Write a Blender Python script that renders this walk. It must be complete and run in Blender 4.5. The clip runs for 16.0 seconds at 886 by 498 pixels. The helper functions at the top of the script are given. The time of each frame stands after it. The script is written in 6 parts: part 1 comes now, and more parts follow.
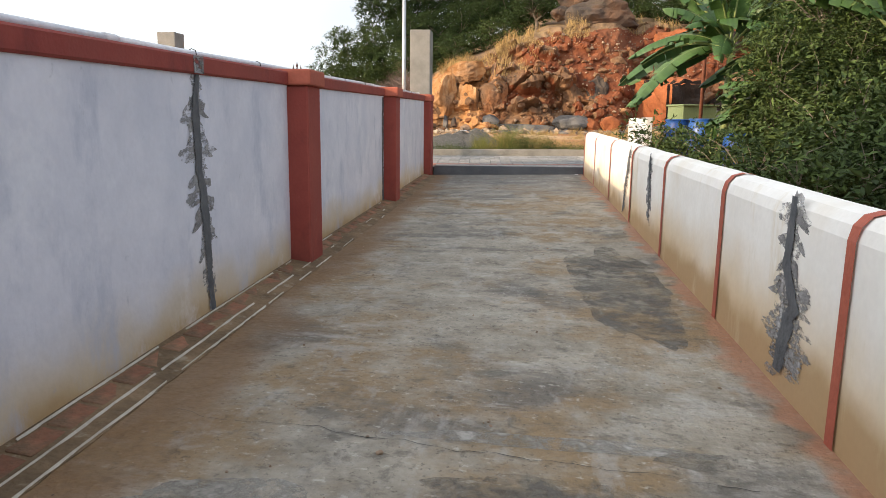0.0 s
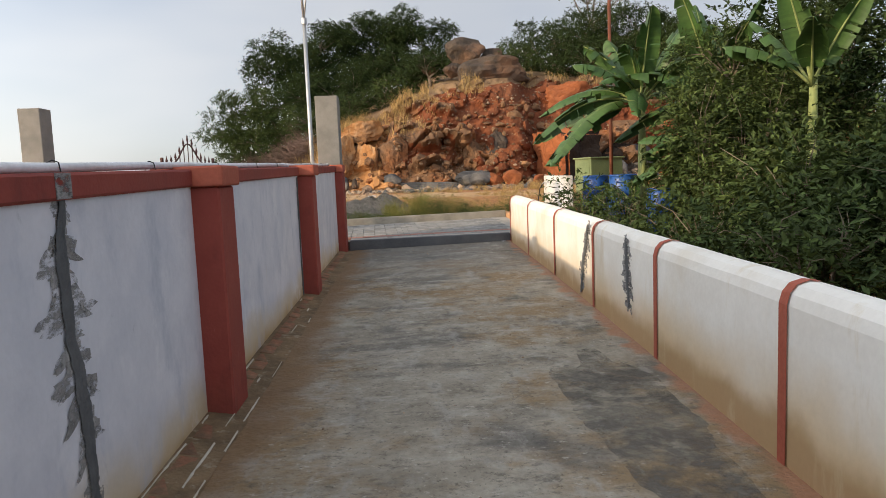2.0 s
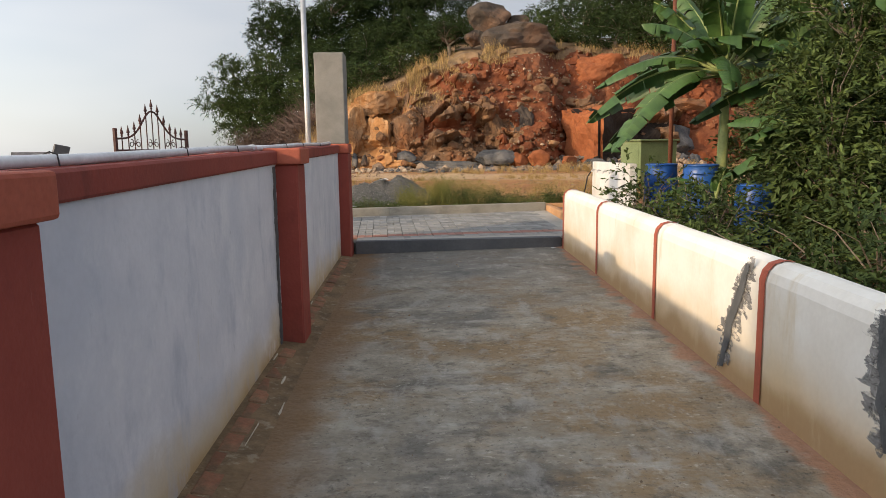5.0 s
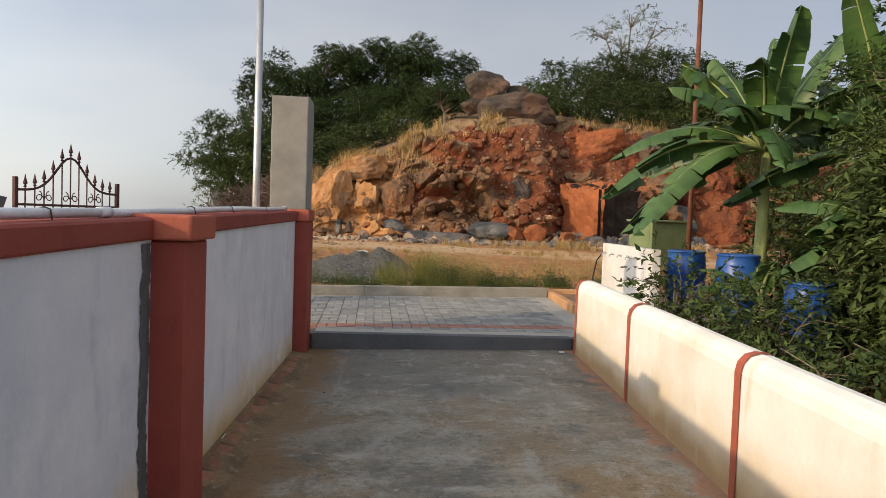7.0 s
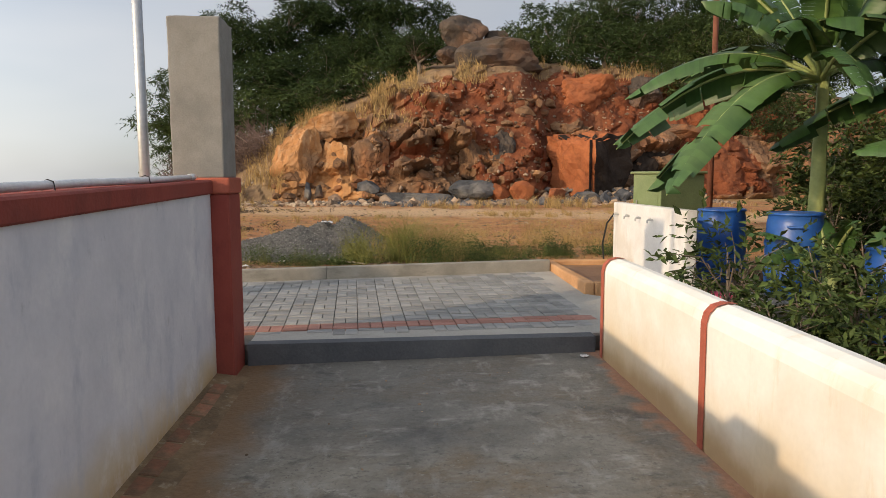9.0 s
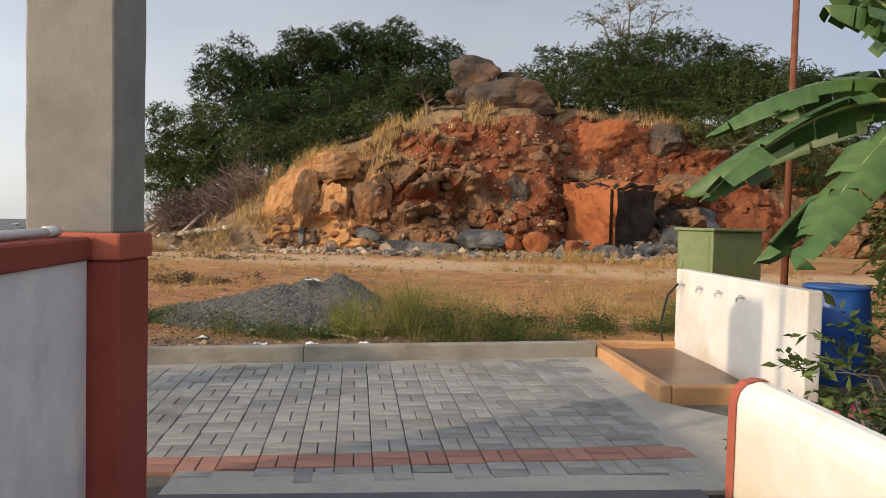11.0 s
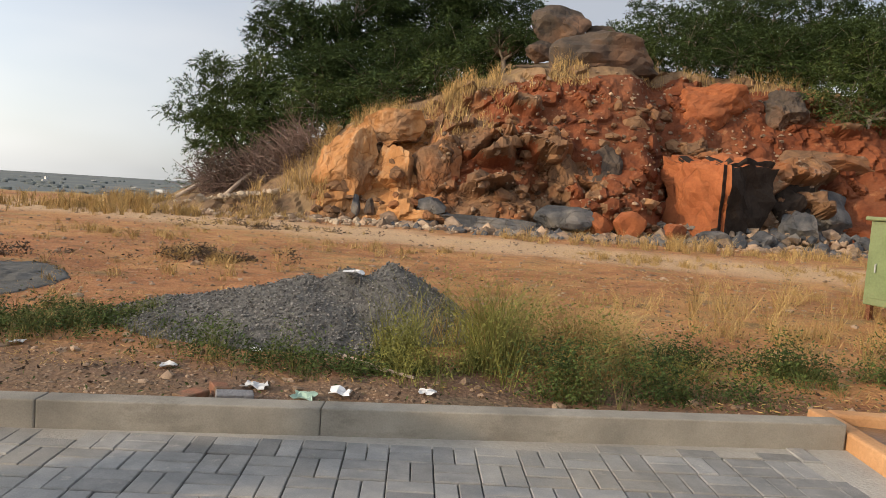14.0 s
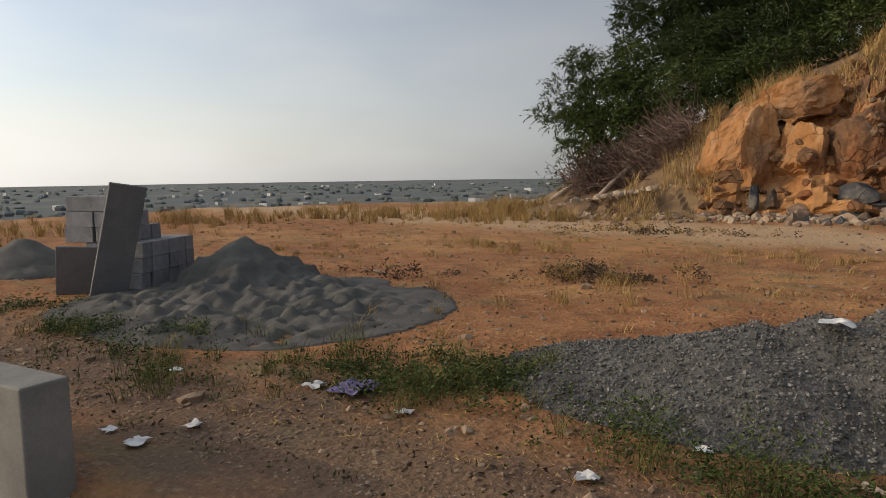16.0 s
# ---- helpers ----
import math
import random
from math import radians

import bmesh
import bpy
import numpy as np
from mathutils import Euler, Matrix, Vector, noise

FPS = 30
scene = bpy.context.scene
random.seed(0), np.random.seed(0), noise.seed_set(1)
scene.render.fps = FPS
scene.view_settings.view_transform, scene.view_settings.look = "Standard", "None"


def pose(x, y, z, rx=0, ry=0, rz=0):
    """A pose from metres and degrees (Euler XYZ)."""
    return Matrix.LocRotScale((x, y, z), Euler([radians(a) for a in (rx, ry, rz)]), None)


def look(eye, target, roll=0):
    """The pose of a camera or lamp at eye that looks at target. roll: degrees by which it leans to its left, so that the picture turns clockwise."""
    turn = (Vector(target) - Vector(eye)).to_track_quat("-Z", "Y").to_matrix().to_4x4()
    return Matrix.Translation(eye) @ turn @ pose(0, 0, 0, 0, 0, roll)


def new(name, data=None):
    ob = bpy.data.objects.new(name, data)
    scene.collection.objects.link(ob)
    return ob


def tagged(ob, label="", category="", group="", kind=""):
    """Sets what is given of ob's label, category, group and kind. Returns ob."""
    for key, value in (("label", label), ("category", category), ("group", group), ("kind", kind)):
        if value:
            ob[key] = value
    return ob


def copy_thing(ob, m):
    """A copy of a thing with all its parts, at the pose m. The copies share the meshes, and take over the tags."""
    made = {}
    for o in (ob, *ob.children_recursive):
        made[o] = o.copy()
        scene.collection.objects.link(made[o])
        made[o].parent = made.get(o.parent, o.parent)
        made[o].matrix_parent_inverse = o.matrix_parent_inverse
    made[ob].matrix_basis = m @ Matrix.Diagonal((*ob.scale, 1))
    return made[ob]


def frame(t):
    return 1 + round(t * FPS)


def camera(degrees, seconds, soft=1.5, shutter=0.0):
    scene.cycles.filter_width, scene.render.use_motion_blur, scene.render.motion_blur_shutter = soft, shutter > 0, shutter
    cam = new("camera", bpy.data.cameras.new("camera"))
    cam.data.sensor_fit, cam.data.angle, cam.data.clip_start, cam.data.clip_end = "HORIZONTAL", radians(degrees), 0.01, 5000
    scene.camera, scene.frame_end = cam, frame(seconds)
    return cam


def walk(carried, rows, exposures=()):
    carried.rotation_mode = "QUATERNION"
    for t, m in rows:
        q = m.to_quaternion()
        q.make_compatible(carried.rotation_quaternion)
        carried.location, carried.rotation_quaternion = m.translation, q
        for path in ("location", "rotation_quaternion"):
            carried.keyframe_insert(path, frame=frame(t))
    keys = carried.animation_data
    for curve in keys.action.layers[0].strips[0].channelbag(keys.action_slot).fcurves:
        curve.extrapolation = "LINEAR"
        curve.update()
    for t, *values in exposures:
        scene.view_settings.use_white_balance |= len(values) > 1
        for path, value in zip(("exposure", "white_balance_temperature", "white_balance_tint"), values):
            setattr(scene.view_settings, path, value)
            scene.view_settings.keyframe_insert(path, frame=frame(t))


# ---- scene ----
cam = camera(64.8, 16.0, soft=0.65)
PATH = [
    (0, (1.668, -13.635, 1.029), (1.462, -11.678, 0.674), 0.7),
    (0.5, (1.617, -13.355, 1.126), (1.755, -11.382, 0.83), 2.0),
    (1, (1.52, -13.061, 1.275), (1.398, -11.077, 1.053), -1.9),
    (1.5, (1.309, -12.762, 1.319), (1.158, -10.774, 1.166), -1.0),
    (2, (1.159, -12.436, 1.324), (1.243, -10.449, 1.112), -2.3),
    (2.5, (1.111, -11.929, 1.314), (1.027, -9.948, 1.059), -2.7),
    (3, (0.95, -11.475, 1.352), (0.942, -9.489, 1.117), 0.5),
    (3.2, (0.923, -11.314, 1.383), (0.978, -9.326, 1.172), -1.1),
    (5.3, (0.967, -9.306, 1.472), (1.027, -7.328, 1.186), -0.6),
    (5.5, (0.972, -9.141, 1.476), (1.026, -7.155, 1.249), 1.0),
    (6, (0.966, -8.6, 1.522), (1.157, -6.615, 1.377), 2.3),
    (6.5, (1.063, -8.022, 1.505), (1.191, -6.026, 1.49), 2.7),
    (7, (1.091, -7.538, 1.528), (1.179, -5.542, 1.44), 2.0),
    (7.5, (1.108, -7.026, 1.552), (1.221, -5.042, 1.329), 0.3),
    (8, (1.215, -6.451, 1.556), (1.302, -4.47, 1.293), 1.5),
    (8.5, (1.259, -5.909, 1.553), (1.383, -3.92, 1.385), 1.5),
    (9, (1.222, -5.452, 1.569), (1.363, -3.468, 1.363), -0.2),
    (9.2, (1.235, -5.281, 1.573), (1.304, -3.286, 1.453), -0.0),
    (11.3, (1.204, -2.914, 1.662), (1.347, -0.92, 1.584), 1.5),
    (11.5, (1.194, -2.698, 1.661), (1.331, -0.706, 1.552), 1.6),
    (12, (1.19, -2.134, 1.63), (1.123, -0.137, 1.537), 0.6),
    (12.5, (1.136, -1.639, 1.615), (0.993, 0.35, 1.456), 2.3),
    (13, (1.076, -1.142, 1.625), (0.909, 0.843, 1.452), 1.9),
    (13.5, (1.122, -0.584, 1.629), (1.07, 1.408, 1.462), 2.8),
    (14, (1.002, -0.08, 1.618), (0.976, 1.913, 1.454), 3.8),
    (14.5, (0.878, 0.507, 1.655), (0.484, 2.454, 1.425), 2.8),
    (15, (0.646, 0.81, 1.73), (-0.167, 2.63, 1.569), 3.4),
    (15.5, (0.343, 1.104, 1.76), (-0.579, 2.864, 1.53), -0.3),
    (16, (0.128, 1.487, 1.767), (-0.867, 3.209, 1.551), -0.8),
]
EXPOSURES = [(0, -0.08), (0.5, 0.0), (1.0, -0.42), (2.0, -0.58), (3.0, -0.52), (6.0, -0.74), (9.0, -0.78), (12.5, -0.68), (14.5, -0.68), (15.0, -1.02), (16, -1.4)]
walk(cam, [(t, look(eye, target, roll)) for t, eye, target, roll in PATH], EXPOSURES)

# ---- light ----
SUN = Vector((-0.87, -0.48, 0.338)).normalized()
world = bpy.data.worlds.new("sky")
scene.world = world
world.use_nodes = True
wn, wl = world.node_tree.nodes, world.node_tree.links
wn.clear()
w_out, w_bg, w_sky = wn.new("ShaderNodeOutputWorld"), wn.new("ShaderNodeBackground"), wn.new("ShaderNodeTexSky")
w_sky.sky_type, w_sky.sun_disc = "NISHITA", False
w_sky.sun_elevation = math.asin(SUN.z)
w_sky.sun_rotation = math.atan2(SUN.x, SUN.y)
w_sky.dust_density, w_sky.air_density = 1.3, 1.0
w_tc, w_map, w_noise, w_ramp, w_mix = (wn.new(n) for n in ("ShaderNodeTexCoord", "ShaderNodeMapping", "ShaderNodeTexNoise", "ShaderNodeValToRGB", "ShaderNodeMix"))
w_map.inputs["Scale"].default_value = (0.9, 0.9, 2.6)
w_noise.inputs["Scale"].default_value, w_noise.inputs["Detail"].default_value = 1.3, 4
w_ramp.color_ramp.elements[0].position, w_ramp.color_ramp.elements[1].position = 0.30, 0.72
w_mix.data_type = "RGBA"
w_mix.inputs[7].default_value = (10.1, 10.6, 11.35, 1)
w_ramp.color_ramp.elements[0].color = (0.30, 0.30, 0.30, 1)
wl.new(w_tc.outputs["Generated"], w_map.inputs["Vector"])
wl.new(w_map.outputs[0], w_noise.inputs["Vector"])
wl.new(w_noise.outputs["Fac"], w_ramp.inputs[0])
wl.new(w_ramp.outputs[0], w_mix.inputs[0])
w_lift = wn.new("ShaderNodeVectorMath")
w_lift.operation = "MULTIPLY"
w_lift.inputs[1].default_value = (1.55, 1.72, 2.1)
wl.new(w_sky.outputs[0], w_lift.inputs[0])
wl.new(w_lift.outputs["Vector"], w_mix.inputs[6])
# the veil of cloud is brighter towards the sun
w_dot, w_glow, w_mul, w_tint = wn.new("ShaderNodeVectorMath"), wn.new("ShaderNodeMapRange"), wn.new("ShaderNodeVectorMath"), wn.new("ShaderNodeMix")
w_tint.data_type = "RGBA"
w_tint.inputs[6].default_value, w_tint.inputs[7].default_value = (0.70, 0.70, 0.71, 1), (2.38, 2.2, 1.93, 1)
w_dot.operation, w_mul.operation, w_glow.interpolation_type = "DOT_PRODUCT", "MULTIPLY", "SMOOTHSTEP"
w_dot.inputs[1].default_value = Vector((SUN.x, SUN.y, 0)).normalized()
w_glow.inputs["From Min"].default_value, w_glow.inputs["From Max"].default_value = -0.6, 1.0
wl.new(w_tc.outputs["Generated"], w_dot.inputs[0])
wl.new(w_dot.outputs["Value"], w_glow.inputs["Value"])
wl.new(w_mix.outputs[2], w_mul.inputs[0])
wl.new(w_glow.outputs[0], w_tint.inputs[0])
wl.new(w_tint.outputs[2], w_mul.inputs[1])
wl.new(w_mul.outputs["Vector"], w_bg.inputs["Color"])
wl.new(w_bg.outputs[0], w_out.inputs["Surface"])
w_bg.inputs["Strength"].default_value = 0.125
sun = new("sun", bpy.data.lights.new("sun", "SUN"))
sun.data.energy, sun.data.angle, sun.data.color = 5.0, radians(1.0), (1.0, 0.76, 0.50)
sun.matrix_world = look(SUN * 60, (0, 0, 0))


# ---- materials ----
def mat(name, c1, c2, scale=3.0, rough=0.85, bump=0.25, fine=60.0, c3=None, amount=0.5, patch=0.5, metal=0.0, vary=0.0, spec=0.3, grain=0.2):
    """A worn surface: two colours mixed by a grainy noise, a third in larger patches, a fine relief."""
    m = bpy.data.materials.new(name)
    m.use_nodes = True
    n, l = m.node_tree.nodes, m.node_tree.links
    b = n["Principled BSDF"]
    tc = n.new("ShaderNodeTexCoord")
    a = n.new("ShaderNodeTexNoise")
    a.inputs["Scale"].default_value, a.inputs["Detail"].default_value, a.inputs["Roughness"].default_value = scale, 8, 0.65
    l.new(tc.outputs["Object"], a.inputs["Vector"])
    r = n.new("ShaderNodeValToRGB")
    r.color_ramp.elements[0].position, r.color_ramp.elements[1].position = 0.3, 0.7
    r.color_ramp.elements[0].color, r.color_ramp.elements[1].color = (*c1, 1), (*c2, 1)
    l.new(a.outputs["Fac"], r.inputs[0])
    colour = r.outputs[0]
    if c3:
        p = n.new("ShaderNodeTexNoise")
        p.inputs["Scale"].default_value, p.inputs["Detail"].default_value = patch, 6
        l.new(tc.outputs["Object"], p.inputs["Vector"])
        pr = n.new("ShaderNodeValToRGB")
        pr.color_ramp.elements[0].position, pr.color_ramp.elements[1].position = 0.5, 0.66
        pr.color_ramp.elements[1].color = (amount, amount, amount, 1)
        l.new(p.outputs["Fac"], pr.inputs[0])
        colour = blend(m, pr.outputs[0], colour, c3)
    f = n.new("ShaderNodeTexNoise")
    f.inputs["Scale"].default_value, f.inputs["Detail"].default_value = fine, 4
    l.new(tc.outputs["Object"], f.inputs["Vector"])
    hsv = n.new("ShaderNodeHueSaturation")
    mr = n.new("ShaderNodeMapRange")
    mr.inputs["To Min"].default_value, mr.inputs["To Max"].default_value = 1 - grain, 1 + grain
    l.new(f.outputs["Fac"], mr.inputs["Value"])
    value = mr.outputs[0]
    if vary:
        oi, geo, add = n.new("ShaderNodeObjectInfo"), n.new("ShaderNodeNewGeometry"), n.new("ShaderNodeMath")
        add.operation = "ADD"
        l.new(oi.outputs["Random"], add.inputs[0])
        l.new(geo.outputs["Random Per Island"], add.inputs[1])
        fr, vr, mu = n.new("ShaderNodeMath"), n.new("ShaderNodeMapRange"), n.new("ShaderNodeMath")
        fr.operation, mu.operation = "FRACT", "MULTIPLY"
        l.new(add.outputs[0], fr.inputs[0])
        vr.inputs["To Min"].default_value, vr.inputs["To Max"].default_value = 1 - vary, 1 + vary
        l.new(fr.outputs[0], vr.inputs["Value"])
        l.new(vr.outputs[0], mu.inputs[0])
        l.new(value, mu.inputs[1])
        value = mu.outputs[0]
    l.new(value, hsv.inputs["Value"])
    l.new(colour, hsv.inputs["Color"])
    l.new(hsv.outputs[0], b.inputs["Base Color"])
    b.inputs["Roughness"].default_value, b.inputs["Metallic"].default_value = rough, metal
    b.inputs["Specular IOR Level"].default_value = spec
    if bump:
        add2, bp = n.new("ShaderNodeMath"), n.new("ShaderNodeBump")
        add2.operation = "ADD"
        l.new(f.outputs["Fac"], add2.inputs[0])
        l.new(a.outputs["Fac"], add2.inputs[1])
        bp.inputs["Strength"].default_value, bp.inputs["Distance"].default_value = bump, 0.03
        l.new(add2.outputs[0], bp.inputs["Height"])
        l.new(bp.outputs[0], b.inputs["Normal"])
    return m


def blend(m, fac, colour, other):
    """Mixes a colour socket towards another colour by fac; returns the new socket."""
    n, l = m.node_tree.nodes, m.node_tree.links
    x = n.new("ShaderNodeMix")
    x.data_type = "RGBA"
    l.new(fac, x.inputs[0])
    l.new(colour, x.inputs[6])
    if isinstance(other, tuple):
        x.inputs[7].default_value = (*other, 1)
    else:
        l.new(other, x.inputs[7])
    return x.outputs[2]


def overlay(m, other, terms, low, high, noise_scale=2.0, noise_amount=0.6, top=1.0):
    """Lays a stain over a material where a*x + b*y + c*z + d, ruffled by noise, passes from low to high."""
    n, l = m.node_tree.nodes, m.node_tree.links
    hsv = [k for k in n if k.bl_idname == "ShaderNodeHueSaturation"][0]
    link = hsv.inputs["Color"].links[0]
    source = link.from_socket
    tc, dot = n.new("ShaderNodeTexCoord"), n.new("ShaderNodeVectorMath")
    dot.operation = "DOT_PRODUCT"
    dot.inputs[1].default_value = terms[:3]
    l.new(tc.outputs["Object"], dot.inputs[0])
    no = n.new("ShaderNodeTexNoise")
    no.inputs["Scale"].default_value, no.inputs["Detail"].default_value = noise_scale, 6
    l.new(tc.outputs["Object"], no.inputs["Vector"])
    ma = n.new("ShaderNodeMath")
    ma.operation = "MULTIPLY_ADD"
    ma.inputs[1].default_value, ma.inputs[2].default_value = noise_amount, terms[3] - noise_amount / 2
    l.new(no.outputs["Fac"], ma.inputs[0])
    ad = n.new("ShaderNodeMath")
    ad.operation = "ADD"
    l.new(dot.outputs["Value"], ad.inputs[0])
    l.new(ma.outputs[0], ad.inputs[1])
    if len(terms) > 4:
        ab = n.new("ShaderNodeMath")
        ab.operation = "ABSOLUTE"
        l.new(ad.outputs[0], ab.inputs[0])
        ad = ab
    mr = n.new("ShaderNodeMapRange")
    mr.interpolation_type = "SMOOTHSTEP"
    mr.inputs["From Min"].default_value, mr.inputs["From Max"].default_value = low, high
    mr.inputs["To Max"].default_value = top
    l.new(ad.outputs[0], mr.inputs["Value"])
    l.new(blend(m, mr.outputs[0], source, other), hsv.inputs["Color"])
    return m


def patches(m, other, stretch, scale, low, high, top):
    """Lays ragged patches of another colour over a material."""
    n, l = m.node_tree.nodes, m.node_tree.links
    hsv = [k for k in n if k.bl_idname == "ShaderNodeHueSaturation"][0]
    source = hsv.inputs["Color"].links[0].from_socket
    tc, mp, no, mr = n.new("ShaderNodeTexCoord"), n.new("ShaderNodeMapping"), n.new("ShaderNodeTexNoise"), n.new("ShaderNodeMapRange")
    mp.inputs["Scale"].default_value = stretch
    mp.inputs["Location"].default_value = (scale * 7.3, top * 31, low * 53)
    no.inputs["Scale"].default_value, no.inputs["Detail"].default_value, no.inputs["Roughness"].default_value = scale, 9, 0.68
    mr.interpolation_type = "SMOOTHSTEP"
    mr.inputs["From Min"].default_value, mr.inputs["From Max"].default_value, mr.inputs["To Max"].default_value = low, high, top
    l.new(tc.outputs["Object"], mp.inputs["Vector"])
    l.new(mp.outputs[0], no.inputs["Vector"])
    l.new(no.outputs["Fac"], mr.inputs["Value"])
    l.new(blend(m, mr.outputs[0], source, other), hsv.inputs["Color"])
    return m


def cracked(m, scale, depth, tone):
    """Adds fracture joints: dark thin seams between irregular cells, sunk in the relief."""
    n, l = m.node_tree.nodes, m.node_tree.links
    hsv = [k for k in n if k.bl_idname == "ShaderNodeHueSaturation"][0]
    bp = [k for k in n if k.bl_idname == "ShaderNodeBump"][0]
    source, height = hsv.inputs["Color"].links[0].from_socket, bp.inputs["Height"].links[0].from_socket
    tc, no, mx, vo, mr = (n.new(k) for k in ("ShaderNodeTexCoord", "ShaderNodeTexNoise", "ShaderNodeVectorMath", "ShaderNodeTexVoronoi", "ShaderNodeMapRange"))
    no.inputs["Scale"].default_value = scale * 1.5
    mx.operation = "MULTIPLY_ADD"
    mx.inputs[1].default_value = (1.1 / scale,) * 3
    l.new(tc.outputs["Object"], no.inputs["Vector"])
    l.new(no.outputs["Color"], mx.inputs[0])
    l.new(tc.outputs["Object"], mx.inputs[2])
    vo.feature = "DISTANCE_TO_EDGE"
    vo.inputs["Scale"].default_value = scale
    l.new(mx.outputs[0], vo.inputs["Vector"])
    mr.inputs["From Max"].default_value = 0.022
    mr.inputs["To Min"].default_value = 0.66
    l.new(vo.outputs["Distance"], mr.inputs["Value"])
    x = n.new("ShaderNodeMix")
    x.data_type = "RGBA"
    l.new(mr.outputs[0], x.inputs[0])
    x.inputs[6].default_value = (*tone, 1)
    l.new(source, x.inputs[7])
    l.new(x.outputs[2], hsv.inputs["Color"])
    ad = n.new("ShaderNodeMath")
    ad.operation = "MULTIPLY_ADD"
    ad.inputs[1].default_value = depth
    l.new(mr.outputs[0], ad.inputs[0])
    l.new(height, ad.inputs[2])
    l.new(ad.outputs[0], bp.inputs["Height"])
    return m


FX, FY = 0.022, 0.0165  # the drive's cross fall and rise
M_wall = mat("limewash", (0.59, 0.60, 0.66), (0.72, 0.72, 0.77), 2.5, 0.9, 0.06, 30, (0.52, 0.55, 0.63), 0.7, 0.9, grain=0.05)
overlay(M_wall, (0.56, 0.45, 0.27), (0, FY, -1, 0.42), 0.0, 0.36, 1.6, 0.5, 0.85)
overlay(M_wall, (0.42, 0.28, 0.13), (0, FY, -1, 0.18), 0.0, 0.2, 2.5, 0.3, 0.9)
patches(M_wall, (0.45, 0.48, 0.56), (1, 1, 0.45), 2.6, 0.50, 0.70, 0.75)
patches(M_wall, (0.80, 0.80, 0.82), (1, 1, 0.8), 1.4, 0.52, 0.68, 0.6)
patches(M_wall, (0.36, 0.37, 0.41), (1, 1, 0.6), 9.0, 0.62, 0.74, 0.5)
patches(M_wall, (0.55, 0.48, 0.33), (1, 1.5, 0.4), 2.2, 0.66, 0.76, 0.5)
M_para = mat("cream_paint", (0.82, 0.79, 0.72), (0.90, 0.88, 0.82), 2.5, 0.9, 0.06, 30, (0.70, 0.62, 0.48), 0.6, 1.1, grain=0.05)
overlay(M_para, (0.66, 0.48, 0.25), (0.022, FY, -1, 0.55), 0.0, 0.5, 1.4, 0.6, 0.8)
overlay(M_para, (0.42, 0.27, 0.13), (0.022, FY, -1, 0.22), 0.0, 0.16, 2.6, 0.28, 0.8)
patches(M_para, (0.66, 0.55, 0.36), (1, 1.6, 0.35), 2.4, 0.55, 0.72, 0.6)
M_red = mat("red_oxide_paint", (0.24, 0.045, 0.035), (0.31, 0.07, 0.05), 3, 0.75, 0.12, 50, (0.20, 0.05, 0.04), 0.6, 1.5, grain=0.08)
patches(M_red, (0.40, 0.20, 0.17), (1, 1, 0.25), 14.0, 0.66, 0.72, 0.6)
patches(M_red, (0.15, 0.035, 0.03), (1, 1, 0.4), 3.0, 0.52, 0.7, 0.6)
M_redtop = mat("faded_red_paint", (0.36, 0.09, 0.055), (0.45, 0.13, 0.08), 3, 0.75, 0.12, 50)
M_conc = mat("drive_concrete", (0.20, 0.18, 0.14), (0.40, 0.36, 0.29), 3.5, 0.82, 0.6, 30)
patches(M_conc, (0.46, 0.43, 0.36), (0.9, 1.15, 1), 1.5, 0.50, 0.66, 0.5)
patches(M_conc, (0.25, 0.165, 0.078), (0.9, 1.05, 1), 1.1, 0.44, 0.62, 0.8)
patches(M_conc, (0.12, 0.115, 0.105), (0.8, 1.2, 1), 0.9, 0.51, 0.63, 0.75)
patches(M_conc, (0.40, 0.375, 0.325), (0.8, 1.3, 1), 3.2, 0.53, 0.66, 0.5)
patches(M_conc, (0.10, 0.09, 0.075), (0.8, 1.3, 1), 7.0, 0.55, 0.66, 0.6)
patches(M_conc, (0.07, 0.062, 0.05), (1, 1, 1), 34.0, 0.56, 0.66, 0.6)
patches(M_conc, (0.52, 0.49, 0.42), (1, 1.4, 1), 16.0, 0.58, 0.68, 0.6)
overlay(M_conc, (0.125, 0.125, 0.12), (0, 0.6, 0, 2.4), 0.0, 2.2, 0.9, 3.2, 0.7)
patches(M_conc, (0.055, 0.055, 0.055), (1.0, 0.9, 1), 1.5, 0.54, 0.70, 0.6)
patches(M_conc, (0.45, 0.43, 0.39), (0.7, 1.6, 1), 2.3, 0.55, 0.70, 0.6)
patches(M_conc, (0.38, 0.365, 0.33), (1.6, 0.7, 1), 3.4, 0.53, 0.66, 0.5)
patches(M_conc, (0.085, 0.08, 0.07), (1.3, 0.8, 1), 5.5, 0.58, 0.68, 0.5)
overlay(M_conc, (0.21, 0.125, 0.06), (-1, 0, 0, 0.50), 0.0, 0.35, 1.8, 0.7, 0.85)
overlay(M_conc, (0.36, 0.18, 0.105), (1, 0, 0, -2.80), 0.0, 0.10, 3.5, 0.5, 0.8)
# one very dark grey for the whole step
M_step = mat("step_cement", (0.07, 0.075, 0.085), (0.12, 0.125, 0.135), 2, 0.8, 0.2, 50)
M_cem = mat("grey_cement", (0.20, 0.195, 0.18), (0.32, 0.31, 0.285), 2.5, 0.85, 0.12, 90, (0.16, 0.16, 0.155), 0.6, 1.6)
M_cemd = mat("dark_cement_patch", (0.075, 0.08, 0.085), (0.14, 0.145, 0.15), 6, 0.85, 0.3, 50)
